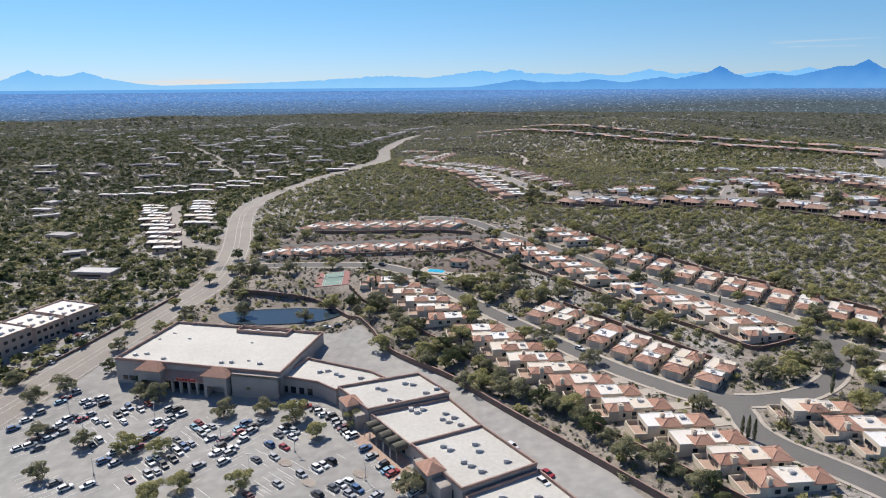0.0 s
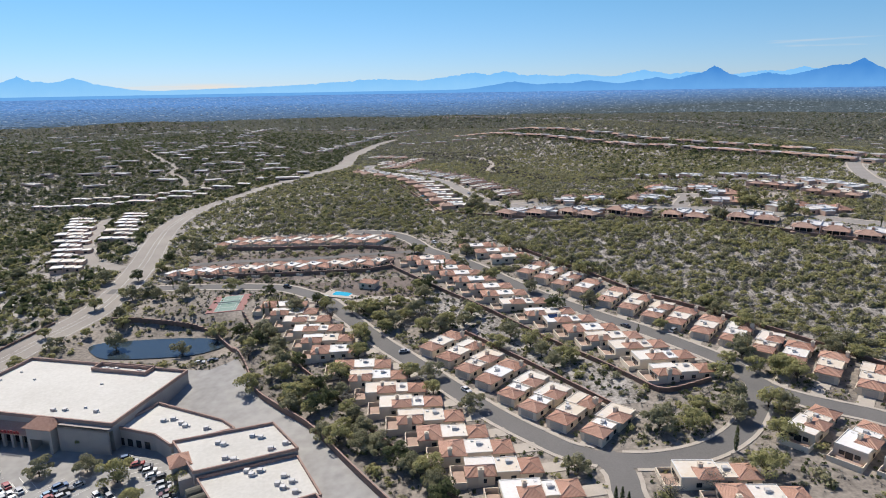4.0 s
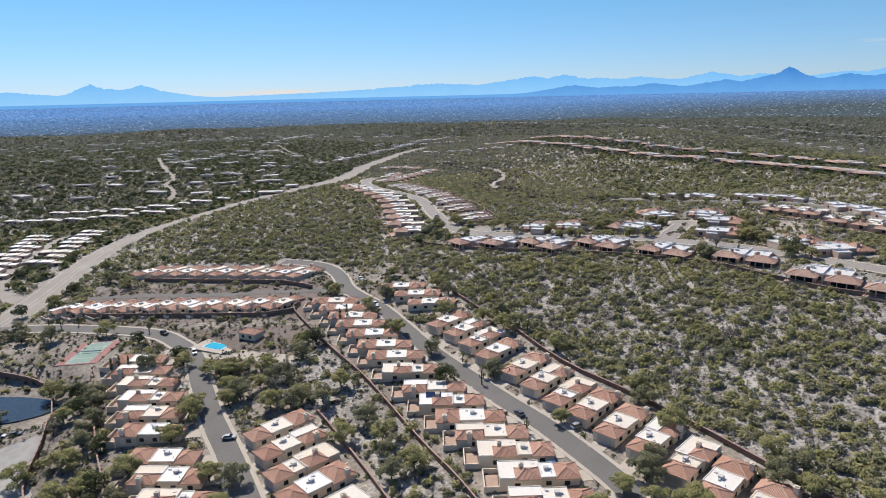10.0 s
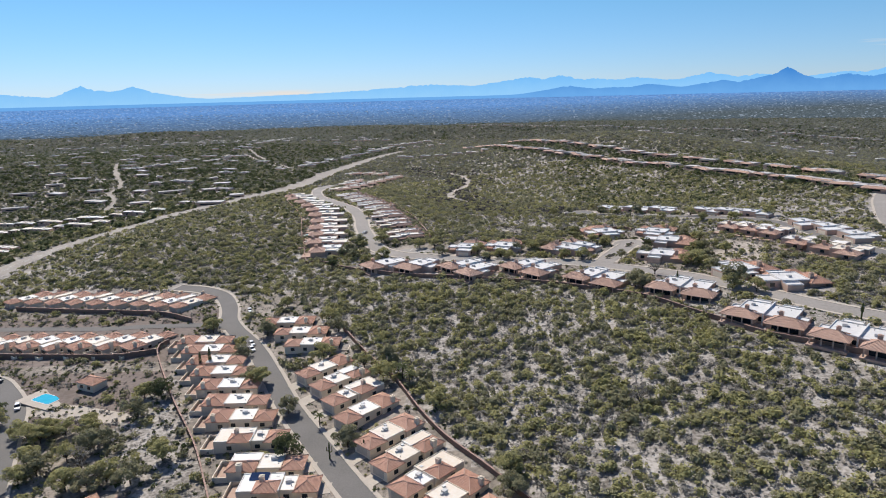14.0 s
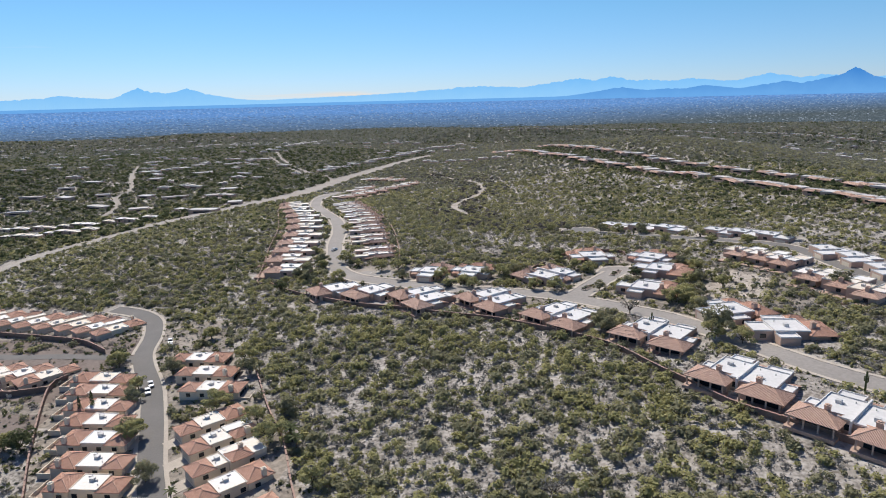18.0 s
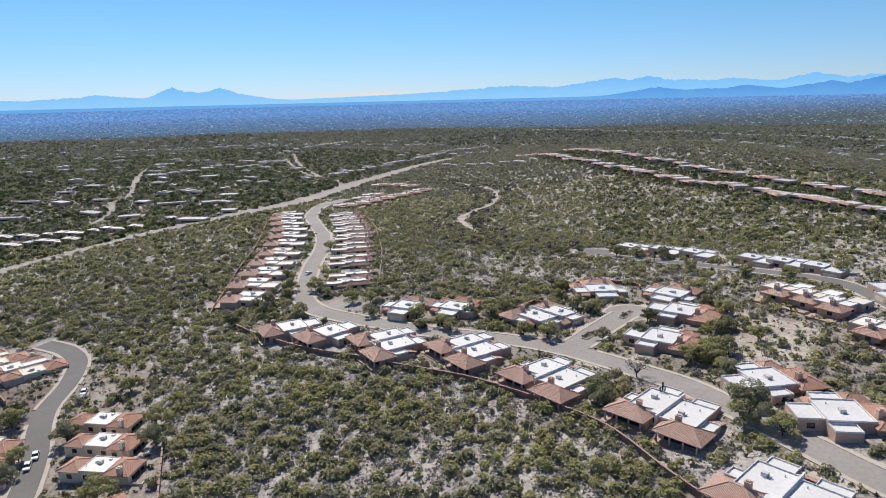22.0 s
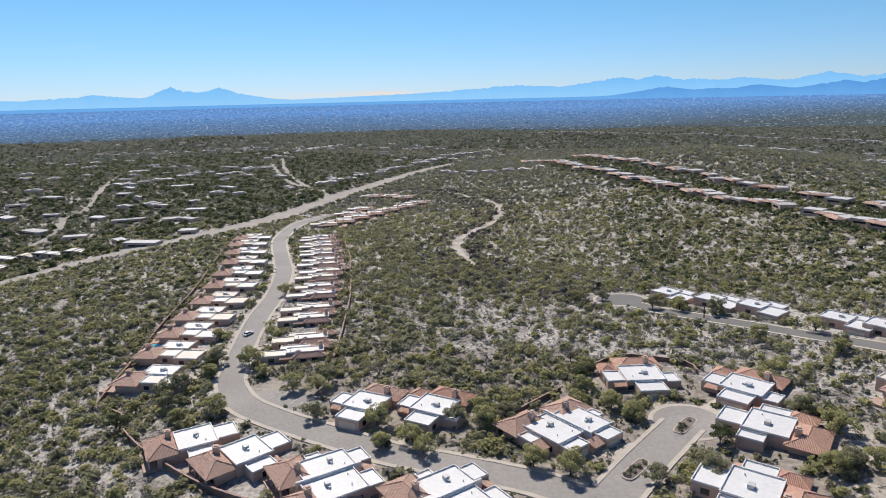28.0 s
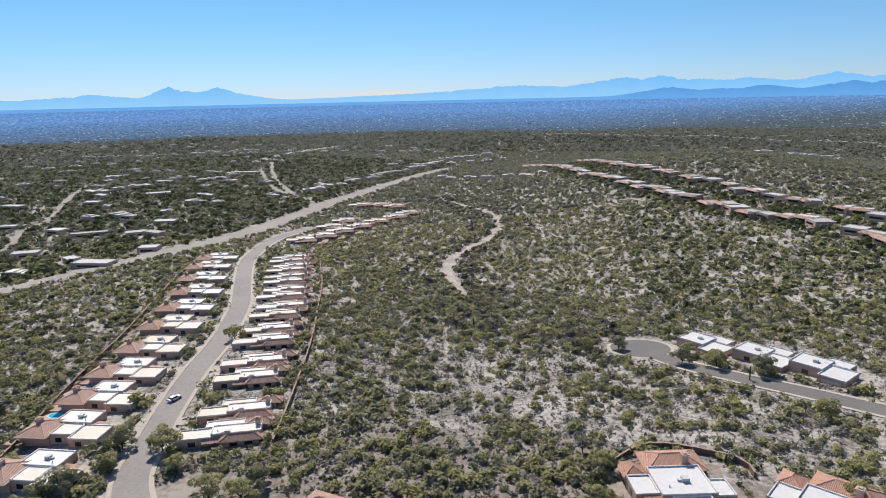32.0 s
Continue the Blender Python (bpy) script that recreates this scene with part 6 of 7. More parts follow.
for x in (-5.5, -4.1, 4.1, 5.5):
    part("line", Shape().box(x - 0.05, x + 0.05, -10.1, 10.1, 0.024, 0.03), PAINT_LINE, court)
for y in (-10.1, -5.4, 5.4, 10.1):
    part("line", Shape().box(-5.4, 5.4, y - 0.05, y + 0.05, 0.034, 0.04), PAINT_LINE, court)
part("net", Shape().box(-6, 6, -0.02, 0.02, 0.45, 1.0), METAL, court)
for x, y in ((-9.5, -11), (9.5, -11), (-9.5, 11), (9.5, 11), (-9.5, 0), (9.5, 0)):
    part("fence_post", Shape().tube((x, y, -0.5), (x, y, 3), 0.06, 0.05), METAL, court)
tagged(court, "faded red and green tennis court", "tennis court")
HOUSES.append((-56, 356, 3, 11, 15))


def pool(x, y, turn, w, d, deck_w, deck_d):
    p = stray("swimming_pool", pose(x, y, ground_at(x, y) + 0.2, 0, 0, turn))
    part("deck", Shape().box(-deck_w, deck_w, -deck_d, deck_d, -1.6, 0), CONCRETE, p, "pale concrete pool deck")
    t = np.linspace(0, 6.2832, 29)[:-1]
    pts = [(w * math.copysign(abs(math.cos(a)) ** 0.25, math.cos(a)), d * math.copysign(abs(math.sin(a)) ** 0.25, math.sin(a))) for a in t]
    part("coping", Shape().prism([(a * 1.06, b * 1.08) for a, b in pts], 0.004, 0.06), DECK_WHITE, p, "white coping")
    part("pool_water", Shape().prism(pts, 0.064, 0.08), POOL, p, "turquoise pool water")
    HOUSES.append((x, y, turn, deck_w, deck_d))
    return tagged(p, "turquoise swimming pool in a pale concrete deck", "swimming pool", "pools")


pool(1.0, 358, -20, 4.8, 2.9, 9.5, 6)
for x, y, turn in ((45, 555, 70), (40, 569, 70)):
    pool(x, y, turn, 4.0, 2.0, 5.5, 3.2)
hut = stray("pool_house", pose(14, 366, ground_at(14, 366), 0, 0, -20))
hip_block(hut, -4.5, 4.5, -3, 3, 2.8, 1.6, WALL_TAN, TILE)
windows(hut, [(-2, -3.03, 1.4, 3), (2, -3.03, 1.4, 3)])
tagged(hut, "small stucco pool house with terracotta roof", "pool house")
HOUSES.append((14, 366, 0, 7, 5))
flat_area("pavement", [(-24, 352), (-18, 360), (20, 352), (42, 346), (40, 340), (10, 345)], CONCRETE, "pale concrete parking apron by the pool", "pavement", 0.09)
for x, y, turn in ((225.5, 490, -62), (239.5, 513.5, -62)):
    isle = stray("planting_island", pose(x, y, ground_at(x, y) + 0.12, 0, 0, turn + 124))
    t = np.linspace(0, 6.2832, 21)[:-1]
    pts = [(5.5 * math.copysign(abs(math.cos(a)) ** 0.5, math.cos(a)), 1.8 * math.copysign(abs(math.sin(a)) ** 0.6, math.sin(a))) for a in t]
    part("kerb", Shape().prism(pts, -0.8, 0.22), CONCRETE, isle)
    part("soil", Shape().prism([(a * 0.94, b * 0.84) for a, b in pts], 0.224, 0.28), SLOPE, isle, "brown gravel")
    shrub_rng = np.random.default_rng(int(y))
    for _ in range(12):
        sx, sy, ss = shrub_rng.uniform(-4.6, 4.6), shrub_rng.uniform(-1.0, 1.0), shrub_rng.uniform(0.3, 0.7)
        q = spray(shrub_rng, [(sx, sy, 0.28 + ss * 0.5)], [ss], 40, ss * 0.35)
        part("shrub", fast_mesh("shrub", q.reshape(-1, 3), np.arange(120).reshape(-1, 3), LEAF_DARK if _ % 3 else LEAF_GREY), None, isle)
    tagged(isle, "kerbed planting island in the turning circle", "planting island", "islands of the turning circle")
for x, y, r, material, lift in ((240.5, 516, 9.2, ROAD_MID, 0.11), (226, 641, 11.0, ROAD, 0.11)):
    a = np.linspace(0, 6.2832, 37)[:-1]
    flat_area("road", [(x + (r + 1.3) * math.cos(k), y + (r + 1.3) * math.sin(k)) for k in a], CONCRETE, "pale concrete kerb round the turning circle", "kerb", lift - 0.02)
    flat_area("road", [(x + r * math.cos(k), y + r * math.sin(k)) for k in a], material, "grey asphalt turning circle", "road", lift + 0.04)
    ROADS.append((np.array([(x, y), (x, y)]), r + 2))

# ---------------------------------------------------------------- trees
def tree(seed, leafage, high, wide, leaves, label, name="tree", bare=False):
    """A tapered leaning trunk, forking limbs and a crown of leaf sprays with gaps."""
    rng = np.random.default_rng(seed)
    s = Shape()
    fork = high * 0.2
    s.tube((0, 0, -0.5), (0.1, 0.05, fork), 0.2, 0.15, 7)
    centres, radii = [], []
    for i in range(11):
        a = 6.2832 * (i + rng.uniform(-0.3, 0.3)) / 11
        reach = wide * rng.uniform(0.2, 0.8)
        tip = Vector((math.cos(a) * reach, math.sin(a) * reach, high * rng.uniform(0.36, 0.82)))
        mid = Vector((tip.x * 0.45, tip.y * 0.45, fork + (tip.z - fork) * 0.6))
        s.tube((0.1, 0.05, fork), mid, 0.1, 0.07, 5).tube(mid, tip, 0.07, 0.03, 5)
        if bare:
            for _ in range(5):
                q = tip + Vector(rng.normal(size=3) * [0.5, 0.5, 0.5]) * wide * 0.35
                s.tube(mid.lerp(tip, rng.uniform(0.3, 1)), q, 0.04, 0.012, 4)
        centres.append(tuple(tip))
        radii.append(wide * rng.uniform(0.24, 0.40))
    centres.append((0, 0, high * 0.85))
    radii.append(wide * 0.45)
    t = stray(name)
    part("trunk", s, BARK, t)
    q = spray(rng, centres, radii, leaves, 0.22 if not bare else 0.16)
    part("crown", fast_mesh("crown", q.reshape(-1, 3), np.arange(leaves * 3).reshape(-1, 3), leafage), None, t)
    return tagged(t, label, "tree", "trees of the neighbourhood")


def cypress():
    rng = np.random.default_rng(5)
    t = stray("cypress")
    part("trunk", Shape().tube((0, 0, -0.5), (0, 0, 1.5), 0.15, 0.12), BARK, t)
    z = np.linspace(0.8, 8.2, 14)
    q = spray(rng, [(0, 0, k) for k in z], 0.75 * np.sin(np.clip((z + 1.2) / 9.8, 0, 1) * math.pi) ** 0.7, 700, 0.2, 1.0)
    part("crown", fast_mesh("crown", q.reshape(-1, 3), np.arange(2100).reshape(-1, 3), LEAF_DARK), None, t)
    return tagged(t, "tall narrow dark green cypress", "tree", "cypresses")


def saguaro():
    c = stray("saguaro_cactus")
    s = Shape().tube((0, 0, -0.5), (0, 0, 5.2), 0.26, 0.24, 10).tube((0, 0, 5.2), (0, 0, 5.5), 0.24, 0.1, 10)
    part("stem", s, LEAF_DARK, c)
    for a, z, h in ((1, 2.2, 1.8), (-1, 2.8, 1.5)):
        part("arm", Shape().tube((0, 0, z), (a * 0.8, 0, z + 0.25), 0.15, 0.16, 8).tube((a * 0.8, 0, z + 0.2), (a * 0.8, 0, z + h), 0.16, 0.13, 8), LEAF_DARK, c)
    return tagged(c, "tall green saguaro cactus with two arms", "cactus", "saguaros")


def palm():
    t = stray("palm_tree")
    part("trunk", Shape().tube((0, 0, -0.5), (0, 0, 4.6), 0.24, 0.18, 8), BARK, t)
    for i in range(16):
        a, up = 6.2832 * i / 16, 0.5 + 0.5 * (i % 3)
        s, last = Shape(), (0, 0, 4.6)
        n = (-math.sin(a), math.cos(a))
        for k in range(1, 5):
            r = 0.6 * k
            p = (math.cos(a) * r, math.sin(a) * r, 4.6 + up * r * 0.6 - 0.16 * r * r * 1.6)
            w0, w1 = 0.35 * math.sin(math.pi * (k - 0.5) / 5), 0.35 * math.sin(math.pi * (k + 0.4) / 5)
            s.poly((last[0] - n[0] * w0, last[1] - n[1] * w0, last[2]), (last[0] + n[0] * w0, last[1] + n[1] * w0, last[2]), (p[0] + n[0] * w1, p[1] + n[1] * w1, p[2]), (p[0] - n[0] * w1, p[1] - n[1] * w1, p[2]))
            last = p
        part("frond", s, LEAF_DARK, t)
    return tagged(t, "fan palm with drooping green fronds", "tree", "palms")


TREES = [tree(11, LEAF, 6.0, 4.4, 2700, "broad olive green mesquite tree"), tree(12, LEAF, 5.4, 3.9, 2300, "broad olive green mesquite tree"), tree(13, LEAF_YELLOW, 5.6, 4.3, 2600, "yellow-green palo verde tree"),
         tree(14, LEAF_YELLOW, 4.9, 3.7, 2100, "yellow-green palo verde tree"), tree(15, LEAF_DARK, 6.0, 3.9, 2500, "dense dark green shade tree"), tree(16, LEAF_GREY, 5.6, 3.6, 420, "leafless grey-brown winter tree", bare=True)]
CYPRESS, SAGUARO, PALM = cypress(), saguaro(), palm()
PATTERNS = [*TREES, CYPRESS, SAGUARO, PALM, *CAR]


def plant(proto, x, y, size=1.0, turn=0.0):
    return copy_thing(proto, pose(x, y, ground_at(x, y), 0, 0, turn) @ Matrix.Scale(size, 4))


TREE_SPOTS_1 = [(-8, 170), (-87, 175), (-61, 179), (-80, 180), (-129, 188), (-95, 201), (-107, 202), (-42, 206), (-124, 207), (152, 207), (-29, 212), (-144, 214), (128, 215), (118, 216), (-52, 218), (-80, 224), (-65, 225), (157, 226), (134, 226), (17, 227), (149, 231), (11, 231), (-158, 236), (-111, 237), (-72, 240), (-118, 240), (213, 241), (175, 242), (-151, 246), (150, 247), (170, 248), (-174, 250), (18, 250), (48, 252), (203, 254), (14, 257), (-5, 258), (197, 259), (164, 261), (39, 266), (-24, 268), (12, 269), (91, 275), (-17, 277)]
TREE_SPOTS_2 = [(17, 286), (176, 286), (144, 292), (-31, 295), (171, 301), (-32, 302), (44, 306), (51, 306), (16, 306), (62, 309), (-65, 309), (30, 313), (-98, 317), (24, 318), (-30, 319), (66, 320), (104, 321), (39, 325), (122, 326), (0, 327), (-44, 327), (-55, 328), (9, 333), (18, 335), (-19, 337), (31, 339), (-105, 339), (211, 340), (-10, 346), (97, 346), (40, 357), (-130, 362), (-38, 365), (80, 365), (126, 366), (-86, 372), (-101, 372), (-115, 373), (-61, 376), (117, 376), (-108, 380), (125, 382), (99, 383), (65, 387), (-144, 403)]
TREE_SPOTS_3 = [(-125, 404), (68, 407), (99, 408), (41, 413), (273, 418), (92, 418), (-117, 419), (265, 423), (67, 438), (229, 441), (-89, 444), (240, 453), (-106, 454), (266, 457), (264, 472), (270, 472), (-180, 475), (325, 479), (282, 485), (230, 485), (210, 486), (201, 488), (172, 490), (160, 491), (270, 494), (74, 494), (168, 494), (280, 498), (92, 499), (155, 502), (102, 504), (73, 504), (135, 504), (247, 505), (83, 507), (191, 509), (183, 512), (277, 513), (226, 516), (190, 518), (129, 520), (220, 521), (270, 523), (85, 528)]
TREE_SPOTS_4 = [(104, 530), (94, 538), (211, 538), (81, 538), (207, 555), (67, 562), (313, 571), (297, 576), (337, 576), (273, 584), (294, 593), (263, 615), (70, 616), (250, 622), (239, 624), (206, 633), (242, 634), (218, 638), (241, 651), (238, 659), (-34, 712)]
TREE_SPOTS_5 = [(89, 198), (144, 220), (110, 183), (161, 223), (139, 191), (157, 256), (123, 186), (15, 330), (25, 334), (44, 345), (35, 320), (27, 309), (43, 315), (54, 310), (81, 293), (88, 284), (75, 284), (94, 264), (100, 269), (47, 264), (61, 238), (164, 250), (167, 268), (174, 251), (216, 248), (200, 270), (205, 263), (171, 311), (-4, 252), (4, 247), (274, 497), (212, 547), (258, 466), (263, 464), (266, 451), (82, 532), (79, 519), (295, 570), (313, 565), (243, 489), (276, 518), (266, 542), (211, 532), (186, 506), (177, 507), (130, 526), (75, 516), (120, 520), (46, 357), (19, 330), (33, 334), (42, 329), (-5, 340), (17, 301), (171, 309), (147, 346), (76, 368), (37, 418), (61, 396), (230, 432)]
YELLOW = {(66, 320), (144, 292), (175, 242), (170, 248), (99, 383), (92, 418), (18, 335), (31, 339), (16, 306), (-52, 218), (-42, 206), (238, 659), (242, 634), (273, 494), (94, 538), (17, 227), (-24, 268)}
rng = np.random.default_rng(8)
for spots in (TREE_SPOTS_1, TREE_SPOTS_2, TREE_SPOTS_3, TREE_SPOTS_4, TREE_SPOTS_5):
    for x, y in spots:
        small = y > 480
        k = 2 + int(rng.integers(0, 2)) if (x, y) in YELLOW else int(rng.choice([0, 1, 2, 3, 4, 5], p=[0.22, 0.16, 0.26, 0.20, 0.07, 0.09]))
        plant(TREES[k], x, y, rng.uniform(0.8, 1.2) if small else rng.uniform(0.95, 1.4), rng.uniform(0, 360))
plant(TREES[0], 267, 427, 1.75, 40)
plant(TREES[0], 228, 437, 1.15, 80)
plant(TREES[2], 172, 246, 1.3, 10)
# the planted strip between the service alley and the patio homes
for i in range(34):
    u = (i + rng.uniform(0, 0.8)) / 34
    x, y = -42 + 118 * u + rng.uniform(-4.5, 4.5), 322 - 178 * u + rng.uniform(-4, 4)
    plant(TREES[int(rng.choice([0, 1, 2, 4, 0]))], x + 3, y + 3, rng.uniform(0.8, 1.35), rng.uniform(0, 360))
# along the boulevard, the pond and the townhouses
for x, y in [(-120, 250), (-128, 268), (-140, 262), (-146, 282), (-134, 300), (-150, 302), (-128, 318), (-138, 330), (-118, 330), (-112, 352), (-122, 378), (-150, 352), (-158, 370), (-160, 395), (-165, 420), (-170, 452), (-120, 440), (-112, 470), (-128, 485), (-172, 520), (-180, 560), (-165, 640), (-195, 640), (-215, 655), (-205, 420), (-225, 400), (-190, 400), (-240, 440), (-250, 470), (-230, 350), (-210, 350), (-265, 520), (-275, 560), (-150, 640)]:
    plant(TREES[int(rng.integers(0, 5))], x, y, rng.uniform(0.7, 1.15), rng.uniform(0, 360))
for x, y, s in ((52, 377, 0.95), (54.5, 380, 1.0), (95, 181, 0.85), (96.2, 179.5, 0.95), (97.4, 178, 0.9), (136, 203, 1.0), (-35, 338, 0.8), (-32, 339, 0.85), (-28, 339, 0.8), (86, 197, 0.8)):
    plant(CYPRESS, x, y, s)
for x, y, s in ((246, 437, 1.1), (296, 383, 1.1), (302, 376, 0.9), (128, 322, 0.9), (118, 320, 1.0), (133, 287, 1.0), (-92, 388, 1.0), (-84, 390, 0.9), (-99, 389, 0.9), (258, 610, 0.9), (159, 655, 0.8), (172, 690, 0.9), (-40, 377, 0.9)):
    plant(SAGUARO, x, y, s, 35)
for x, y, s in ((272, 524, 0.9), (276, 520, 1.0), (133, 366, 1.1), (136, 362, 1.0), (131, 369, 0.9), (110, 338, 0.8)):
    plant(PALM, x, y, s, 20)

# the first of each house was only the pattern
for ob in [*PROTO.values(), *PATTERNS]:
    for o in (*ob.children_recursive, ob):
        bpy.data.objects.remove(o)

# ---------------------------------------------------------------- scrub
def free_of(x, y, extra=0.0, trim=0.0):
    """True where a plant keeps clear of roads and houses."""
    ok = np.ones(len(x), bool)
    if not len(x):
        return ok
    order = np.argsort(y)
    ys = y[order]
    for line, half in ROADS:
        for p in line[::2]:
            d = half + 0.6 + extra
            k = order[np.searchsorted(ys, p[1] - d):np.searchsorted(ys, p[1] + d)]
            ok[k] &= (x[k] - p[0]) ** 2 + (y[k] - p[1]) ** 2 > d * d
    for hx, hy, turn, half, wide in HOUSES:
        c, s = math.cos(radians(turn)), math.sin(radians(turn))
        d = math.hypot(half, wide) + extra
        k = order[np.searchsorted(ys, hy - d):np.searchsorted(ys, hy + d)]
        u, v = (x[k] - hx) * c + (y[k] - hy) * s, (y[k] - hy) * c - (x[k] - hx) * s
        ok[k] &= (np.abs(u) > half + extra) | (np.abs(v) > wide + extra) | ((np.abs(u) > half - trim) & (np.abs(v) > 2.9))
    return ok


def inside(x, y, pts):
    res = np.zeros(len(x), bool)
    for (x0, y0), (x1, y1) in zip(pts, pts[1:] + pts[:1]):
        hit = ((y0 > y) != (y1 > y)) & (x < (x1 - x0) * (y - y0) / (y1 - y0 + 1e-9) + x0)
        res ^= hit
    return res


def scrub(name, per_hectare, box, near, far, leaves, leaf, lo, hi, material, label, seed, squash=0.8, keep_if=None, extra=1.0, trim=-9.0, sparse=0.34):
    rng = np.random.default_rng(seed)
    count = int(per_hectare * (box[1] - box[0]) * (box[3] - box[2]) / 1e4)
    x = rng.uniform(box[0], box[1], count)
    y = rng.uniform(box[2], box[3], count)
    r = np.min([np.hypot(x - a, y - c) for a, c in ((40, 230), (165, 290), (215, 400), (60, 480), (190, 580))], axis=0)
    keep = (r >= near) & (r < far) & ~inside(x, y, LOT_PTS) & ((y > 120) | (r < 500)) & (np.abs(x - 110) < (y + 160) * 1.15)
    patch = np.sin(x / 13 + 2 * np.sin(y / 31)) * np.sin(y / 11 + 1.5 * np.sin(x / 27)) * 0.5 + 0.5
    keep &= rng.random(count) < 0.55 + 0.45 * patch
    x, y = x[keep], y[keep]
    ok = free_of(x, y, extra, trim)
    if keep_if is not None:
        ok &= keep_if(x, y, rng)
    thin_out = np.clip((y - 520) / 50, 0, 1) * np.clip((x - 95) / 40, 0, 1) * np.clip((665 - y) / 50, 0, 1)
    thin_out = np.maximum(thin_out, np.clip((x - 262) / 12, 0, 1) * np.clip((335 - x) / 12, 0, 1) * np.clip((y - 450) / 20, 0, 1) * np.clip((600 - y) / 20, 0, 1))
    ok &= rng.random(len(x)) > np.maximum(sparse * thin_out, (0.18 if sparse and far <= 400 else 0.0) * np.clip((y - 500) / 40, 0, 1))
    ok &= ~inside(x, y, SANDY) | (rng.random(len(x)) < 0.25)
    x, y = x[ok], y[ok]
    n = len(x)
    kinds = []
    for _ in range(14):
        lobes = rng.normal(size=(6, 3)) * [0.30, 0.30, 0.10] + [0, 0, 0.36]
        kinds.append(spray(rng, lobes, rng.uniform(0.40, 0.66, 6), leaves, leaf, 0.85))
    pick = rng.integers(0, 14, n)
    size = lo + (hi - lo) * rng.random(n) ** 1.6
    turn = rng.uniform(0, 6.2832, n)
    q = np.stack(kinds)[pick]                      # n, leaves, 3, 3
    c, s = np.cos(turn)[:, None, None], np.sin(turn)[:, None, None]
    out = np.stack([q[..., 0] * c - q[..., 1] * s, q[..., 0] * s + q[..., 1] * c, q[..., 2] * squash], -1) * size[:, None, None, None]
    out += np.stack([x, y, land(x, y)], -1)[:, None, None, :]
    v = out.reshape(-1, 3)
    return tagged(new(name, fast_mesh(name, v, np.arange(len(v)).reshape(-1, 3), material)), label, "scrub", kind="stuff")


def in_town(x, y):
    return (x < 104 + (406 - y) * 0.70) & (y < 462) & (x > -105 + (y < 300) * 40)


def hills(x, y, rng):
    """Fewer bushes between the houses than on the open hills."""
    return ~in_town(x, y) | (rng.random(len(x)) < 0.22)


def gardens(x, y, rng):
    return in_town(x, y) | ((x > 60) & (x < 340) & (y > 440) & (y < 560) & (y > 560 - x * 0.6))


def by_street(x, y, rng):
    """Front yards: within 14 m of a kerb."""
    ok = np.zeros(len(x), bool)
    for line, half, lift in KERBS:
        for p in line[::3]:
            ok |= (x - p[0]) ** 2 + (y - p[1]) ** 2 < (half + 12) ** 2
    return ok


def below_wall(x, y, rng):
    """The lush belt under the long garden wall of the ridge."""
    line = np.array([(91, 478), (126, 461), (158, 450), (188, 440), (220, 420), (243, 392), (262, 368)], float)
    edge = np.interp(x, line[:, 0], line[:, 1])
    return (x > 95) & (x < 258) & (y < edge - 2) & (y > edge - 24) & (rng.random(len(x)) < 0.75)


def in_strip_garden(x, y, rng):
    return inside(x, y, [(37, 375), (72, 318), (110, 256), (124, 239), (104, 238), (72, 280), (42, 325)])


def by_wash(x, y, rng):
    """Thorn scrub along the banks of the dry wash."""
    line = along(WASH)[::2]
    d = np.min(np.hypot(x[:, None] - line[None, :, 0], y[:, None] - line[None, :, 1]), axis=1)
    return (rng.random(len(x)) < np.clip(1.25 - d / 26, 0, 1)) if len(x) else np.zeros(0, bool)


def in_hollow(x, y, rng):
    """The green hollow behind the winding street."""
    return inside(x, y, [(126, 548), (150, 548), (158, 580), (150, 625), (118, 690), (92, 760), (62, 830), (38, 830), (80, 720), (110, 640), (122, 590)])


BOX = (-520, 640, 100, 980)
scrub("desert_scrub", 420, (0, 240, 620, 1130), 0, 900, 13, 0.5, 1.6, 3.4, LEAF_BARE, "dark leafless thorn scrub on the banks of the wash", 43, 0.95, by_wash, 0.2, -9.0, 0.0)
scrub("desert_scrub", 420, (30, 165, 540, 840), 0, 500, 22, 0.36, 1.5, 3.4, LEAF, "dense green mesquite thicket in a hollow", 44, 1.05, in_hollow, 0.4, -9.0, 0.0)
scrub("desert_scrub", 330, (90, 262, 340, 480), 0, 400, 120, 0.15, 1.9, 3.6, LEAF_YELLOW, "tall yellow-green palo verde thicket below the garden wall", 41, 1.15, below_wall, 0.5, -9.0, 0.0)
scrub("garden_shrubs", 420, (30, 130, 230, 380), 0, 400, 40, 0.26, 0.6, 1.3, LEAF_DARK, "round dark green shrubs on a pale gravel slope", 42, 1.0, in_strip_garden, 0.3, -9.0, 0.0)
scrub("desert_scrub", 620, BOX, 0, 150, 78, 0.20, 1.2, 3.1, LEAF, "olive green mesquite and creosote scrub on desert slopes", 1, 1.0, hills, 1.0, -9.0, 0.52)
scrub("desert_scrub", 760, BOX, 0, 150, 78, 0.20, 1.1, 2.9, LEAF_YELLOW, "yellow-green palo verde scrub on desert slopes", 2, 1.0, hills, 1.0, -9.0, 0.52)
scrub("desert_scrub", 1000, BOX, 0, 150, 30, 0.24, 0.8, 2.1, LEAF_GREY, "grey leafless winter shrubs on desert slopes", 7, 0.9, hills, 1.0, -9.0, 0.52)
scrub("bursage", 5400, BOX, 0, 150, 4, 0.55, 0.3, 0.85, LEAF_GREY, "low grey bursage tufts on pale soil", 3, 0.9, hills, 1.0, -9.0, 0.0)
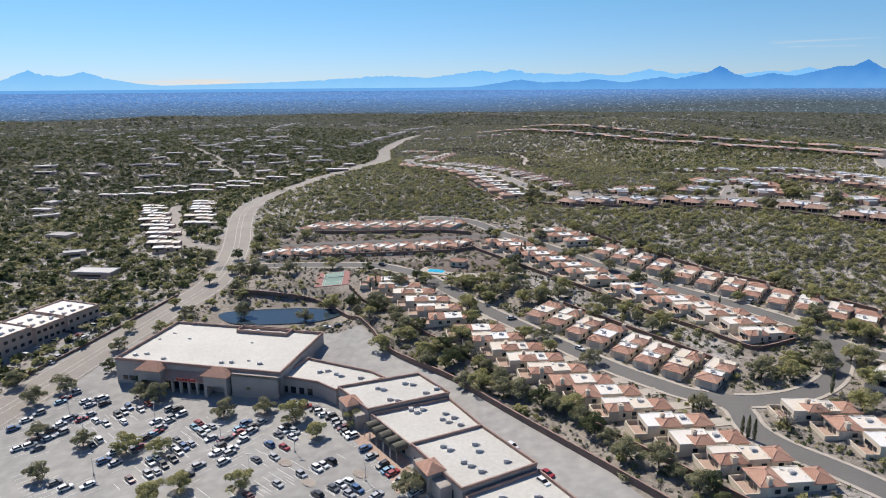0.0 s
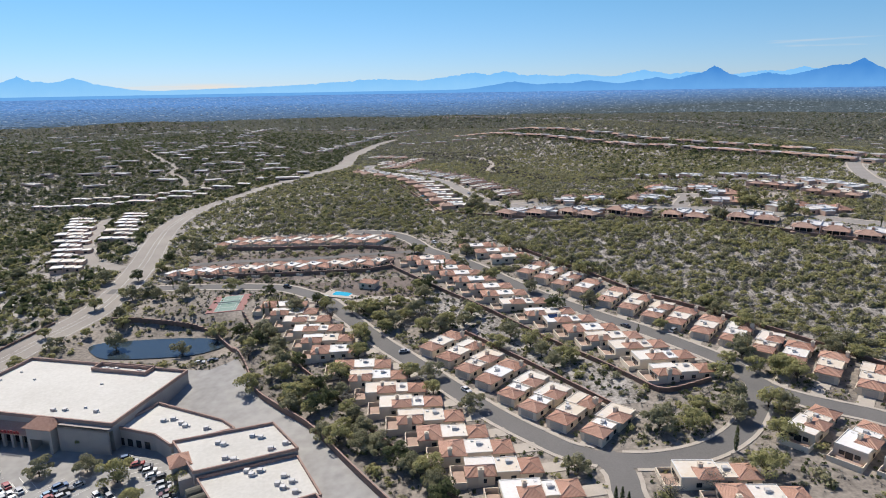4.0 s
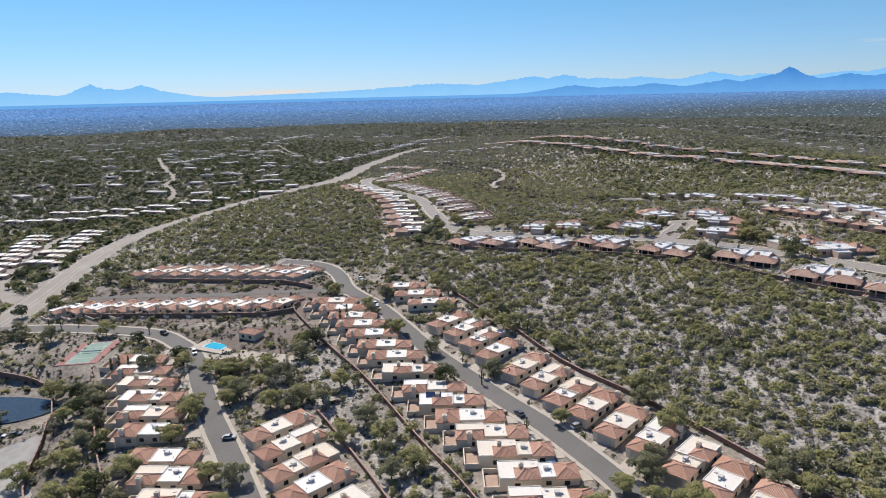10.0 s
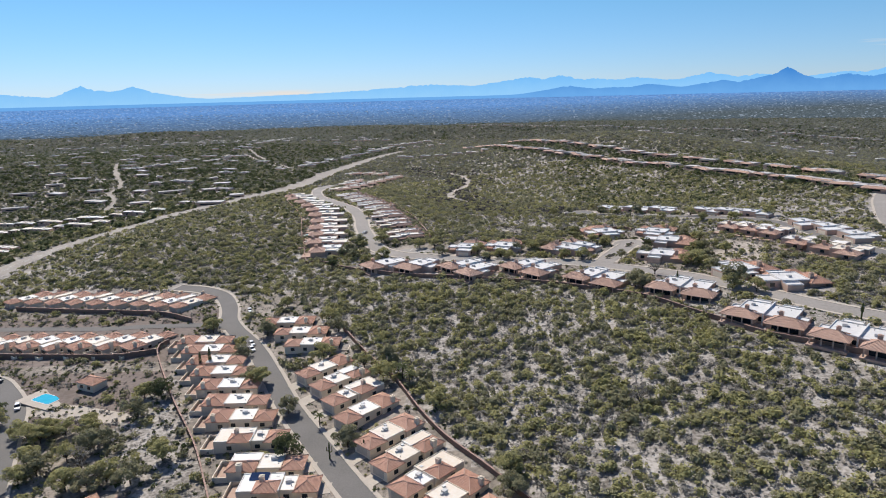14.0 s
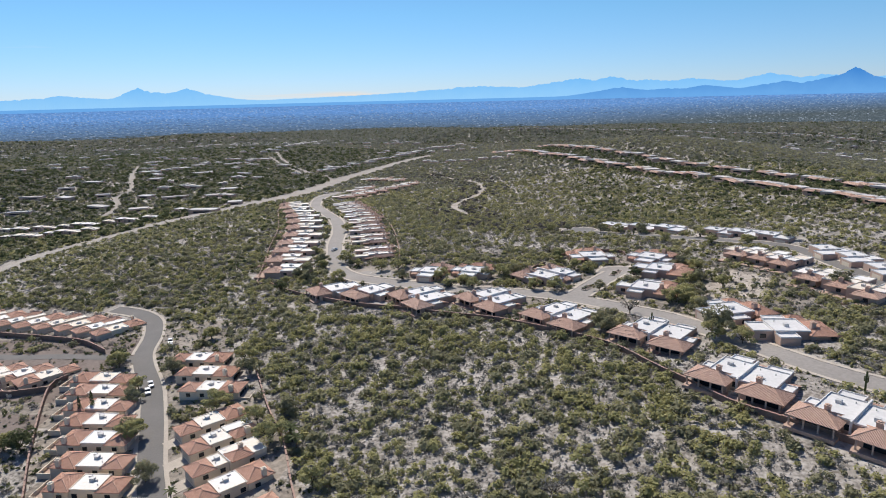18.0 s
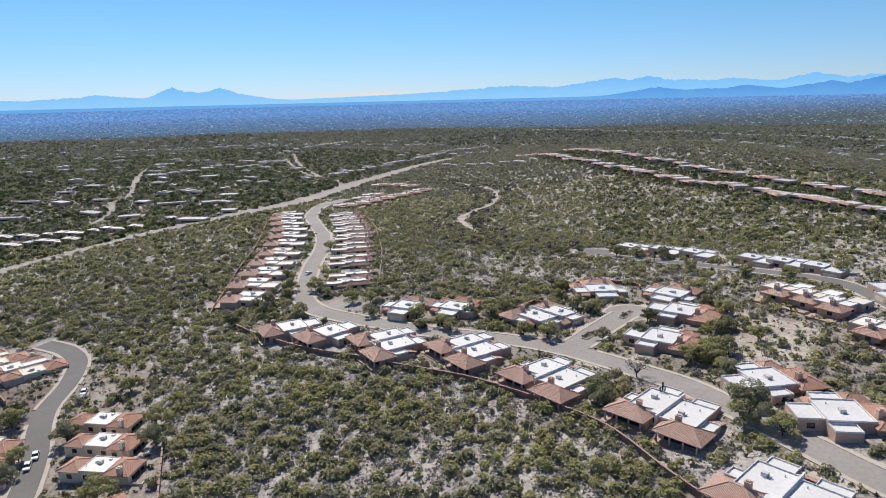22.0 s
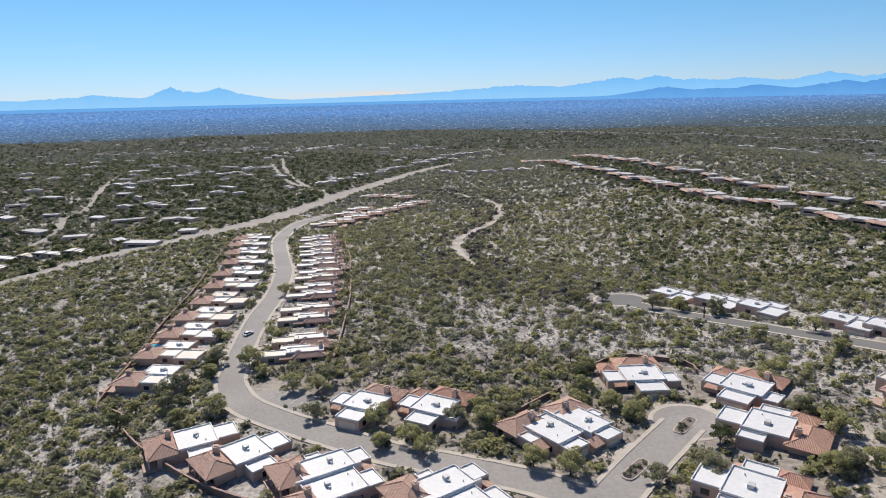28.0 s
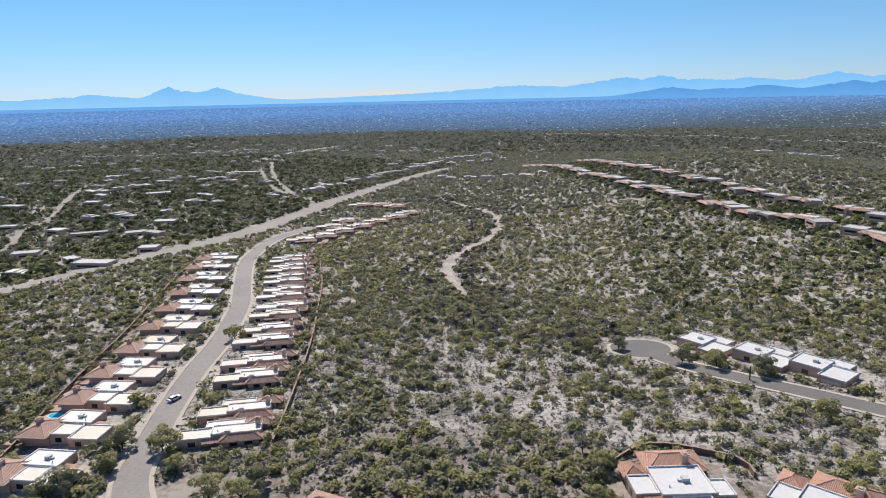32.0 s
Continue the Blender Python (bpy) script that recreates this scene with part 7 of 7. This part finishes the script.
scrub("garden_shrubs", 850, (-170, 340, 120, 560), 0, 400, 22, 0.36, 0.5, 1.3, LEAF_DARK, "dark green garden shrubs round the houses", 9, 1.0, gardens, 0.3, 4.6, 0.0)
scrub("garden_shrubs", 500, (-170, 340, 120, 560), 0, 400, 14, 0.40, 0.4, 1.2, LEAF_GREY, "grey-green garden shrubs round the houses", 19, 1.0, gardens, 0.3, 4.6, 0.0)
scrub("garden_shrubs", 1300, (-120, 380, 120, 780), 0, 400, 16, 0.38, 0.35, 1.0, LEAF_DARK, "dark green shrubs in front yards", 31, 1.0, by_street, -0.5, 4.6, 0.0)
scrub("garden_shrubs", 700, (-120, 380, 120, 780), 0, 400, 16, 0.38, 0.4, 1.2, LEAF_YELLOW, "yellow-green shrubs in front yards", 32, 1.0, by_street, -0.5, 4.6, 0.0)
scrub("cobbles", 5000, (-120, 380, 120, 780), 0, 400, 4, 0.8, 0.15, 0.4, WASH_SAND, "pale river cobbles along the kerbs", 33, 0.8, by_street, -0.5, 4.6, 0.0)
scrub("desert_scrub", 480, BOX, 150, 400, 20, 0.39, 1.2, 3.1, LEAF, "olive green desert scrub on slopes", 4, 1.0, hills)
scrub("desert_scrub", 500, BOX, 150, 400, 19, 0.39, 1.2, 2.9, LEAF_YELLOW, "yellow-green desert scrub on slopes", 5, 1.0, hills)
scrub("desert_scrub", 1000, BOX, 150, 400, 5, 0.55, 0.7, 1.7, LEAF_GREY, "grey desert shrubs on slopes", 8, 0.9, hills)
scrub("desert_scrub", 230, (230, 470, 650, 960), 0, 900, 12, 0.5, 1.4, 3.2, LEAF_DARK, "dark green scrub on the slope below the far ridge", 45, 1.0, hills, 0.5, -9.0, 0.0)
scrub("desert_scrub", 200, (-120, 50, 470, 800), 0, 900, 14, 0.45, 1.2, 2.8, LEAF_DARK, "dark green scrub on the slope behind the winding street", 46, 1.0, hills, 0.5, -9.0, 0.0)
BOX = (-1100, 1250, 100, 1720)
scrub("desert_scrub", 400, BOX, 400, 700, 7, 0.7, 1.5, 3.0, LEAF, "olive green desert scrub on distant slopes", 10, 0.95, hills, 0.0)
scrub("desert_scrub", 380, BOX, 400, 700, 7, 0.7, 1.4, 3.0, LEAF_HAZED, "desert scrub on distant slopes, greyed for haze", 12, 0.95, hills, 0.0)
scrub("desert_scrub", 260, BOX, 700, 1100, 4, 0.88, 1.7, 3.2, LEAF, "olive green desert scrub on distant slopes", 14, 0.95, None, 0.0)
scrub("desert_scrub", 720, BOX, 700, 1100, 3, 0.92, 1.6, 3.2, LEAF_HAZED, "desert scrub on distant slopes, greyed for haze", 15, 0.95, None, 0.0)
scrub("far_trees", 165, (-1000, -40, 230, 1500), 120, 1400, 14, 0.5, 2.4, 4.4, LEAF_DARK, "dark green trees round far houses", 25, 1.1, lambda x, y, rng: x < np.interp(y, [p[1] for p in BLVD], [p[0] for p in BLVD]), 0.0)
scrub("far_trees", 420, (60, 480, 620, 1300), 150, 1400, 14, 0.5, 1.5, 3.6, LEAF_DARK, "dark green trees between the houses of the far ridge", 27, 1.15, lambda x, y, rng: np.min(np.hypot(x[:, None] - 10 - RIDGE_ROW[None, :, 0], y[:, None] - 8 - RIDGE_ROW[None, :, 1]), axis=1) < 30, -3.0)
BOX = (-1900, 2100, 700, 2400)
scrub("desert_scrub", 120, BOX, 1100, 1980, 2, 1.25, 2.4, 4.4, LEAF_DARK, "dark green scrub on far foothills", 6, 0.9, None, 0.0)
scrub("desert_scrub", 380, BOX, 1100, 1980, 2, 1.25, 2.4, 4.4, LEAF_HAZED, "scrub on far foothills, greyed for haze", 26, 0.9, None, 0.0)
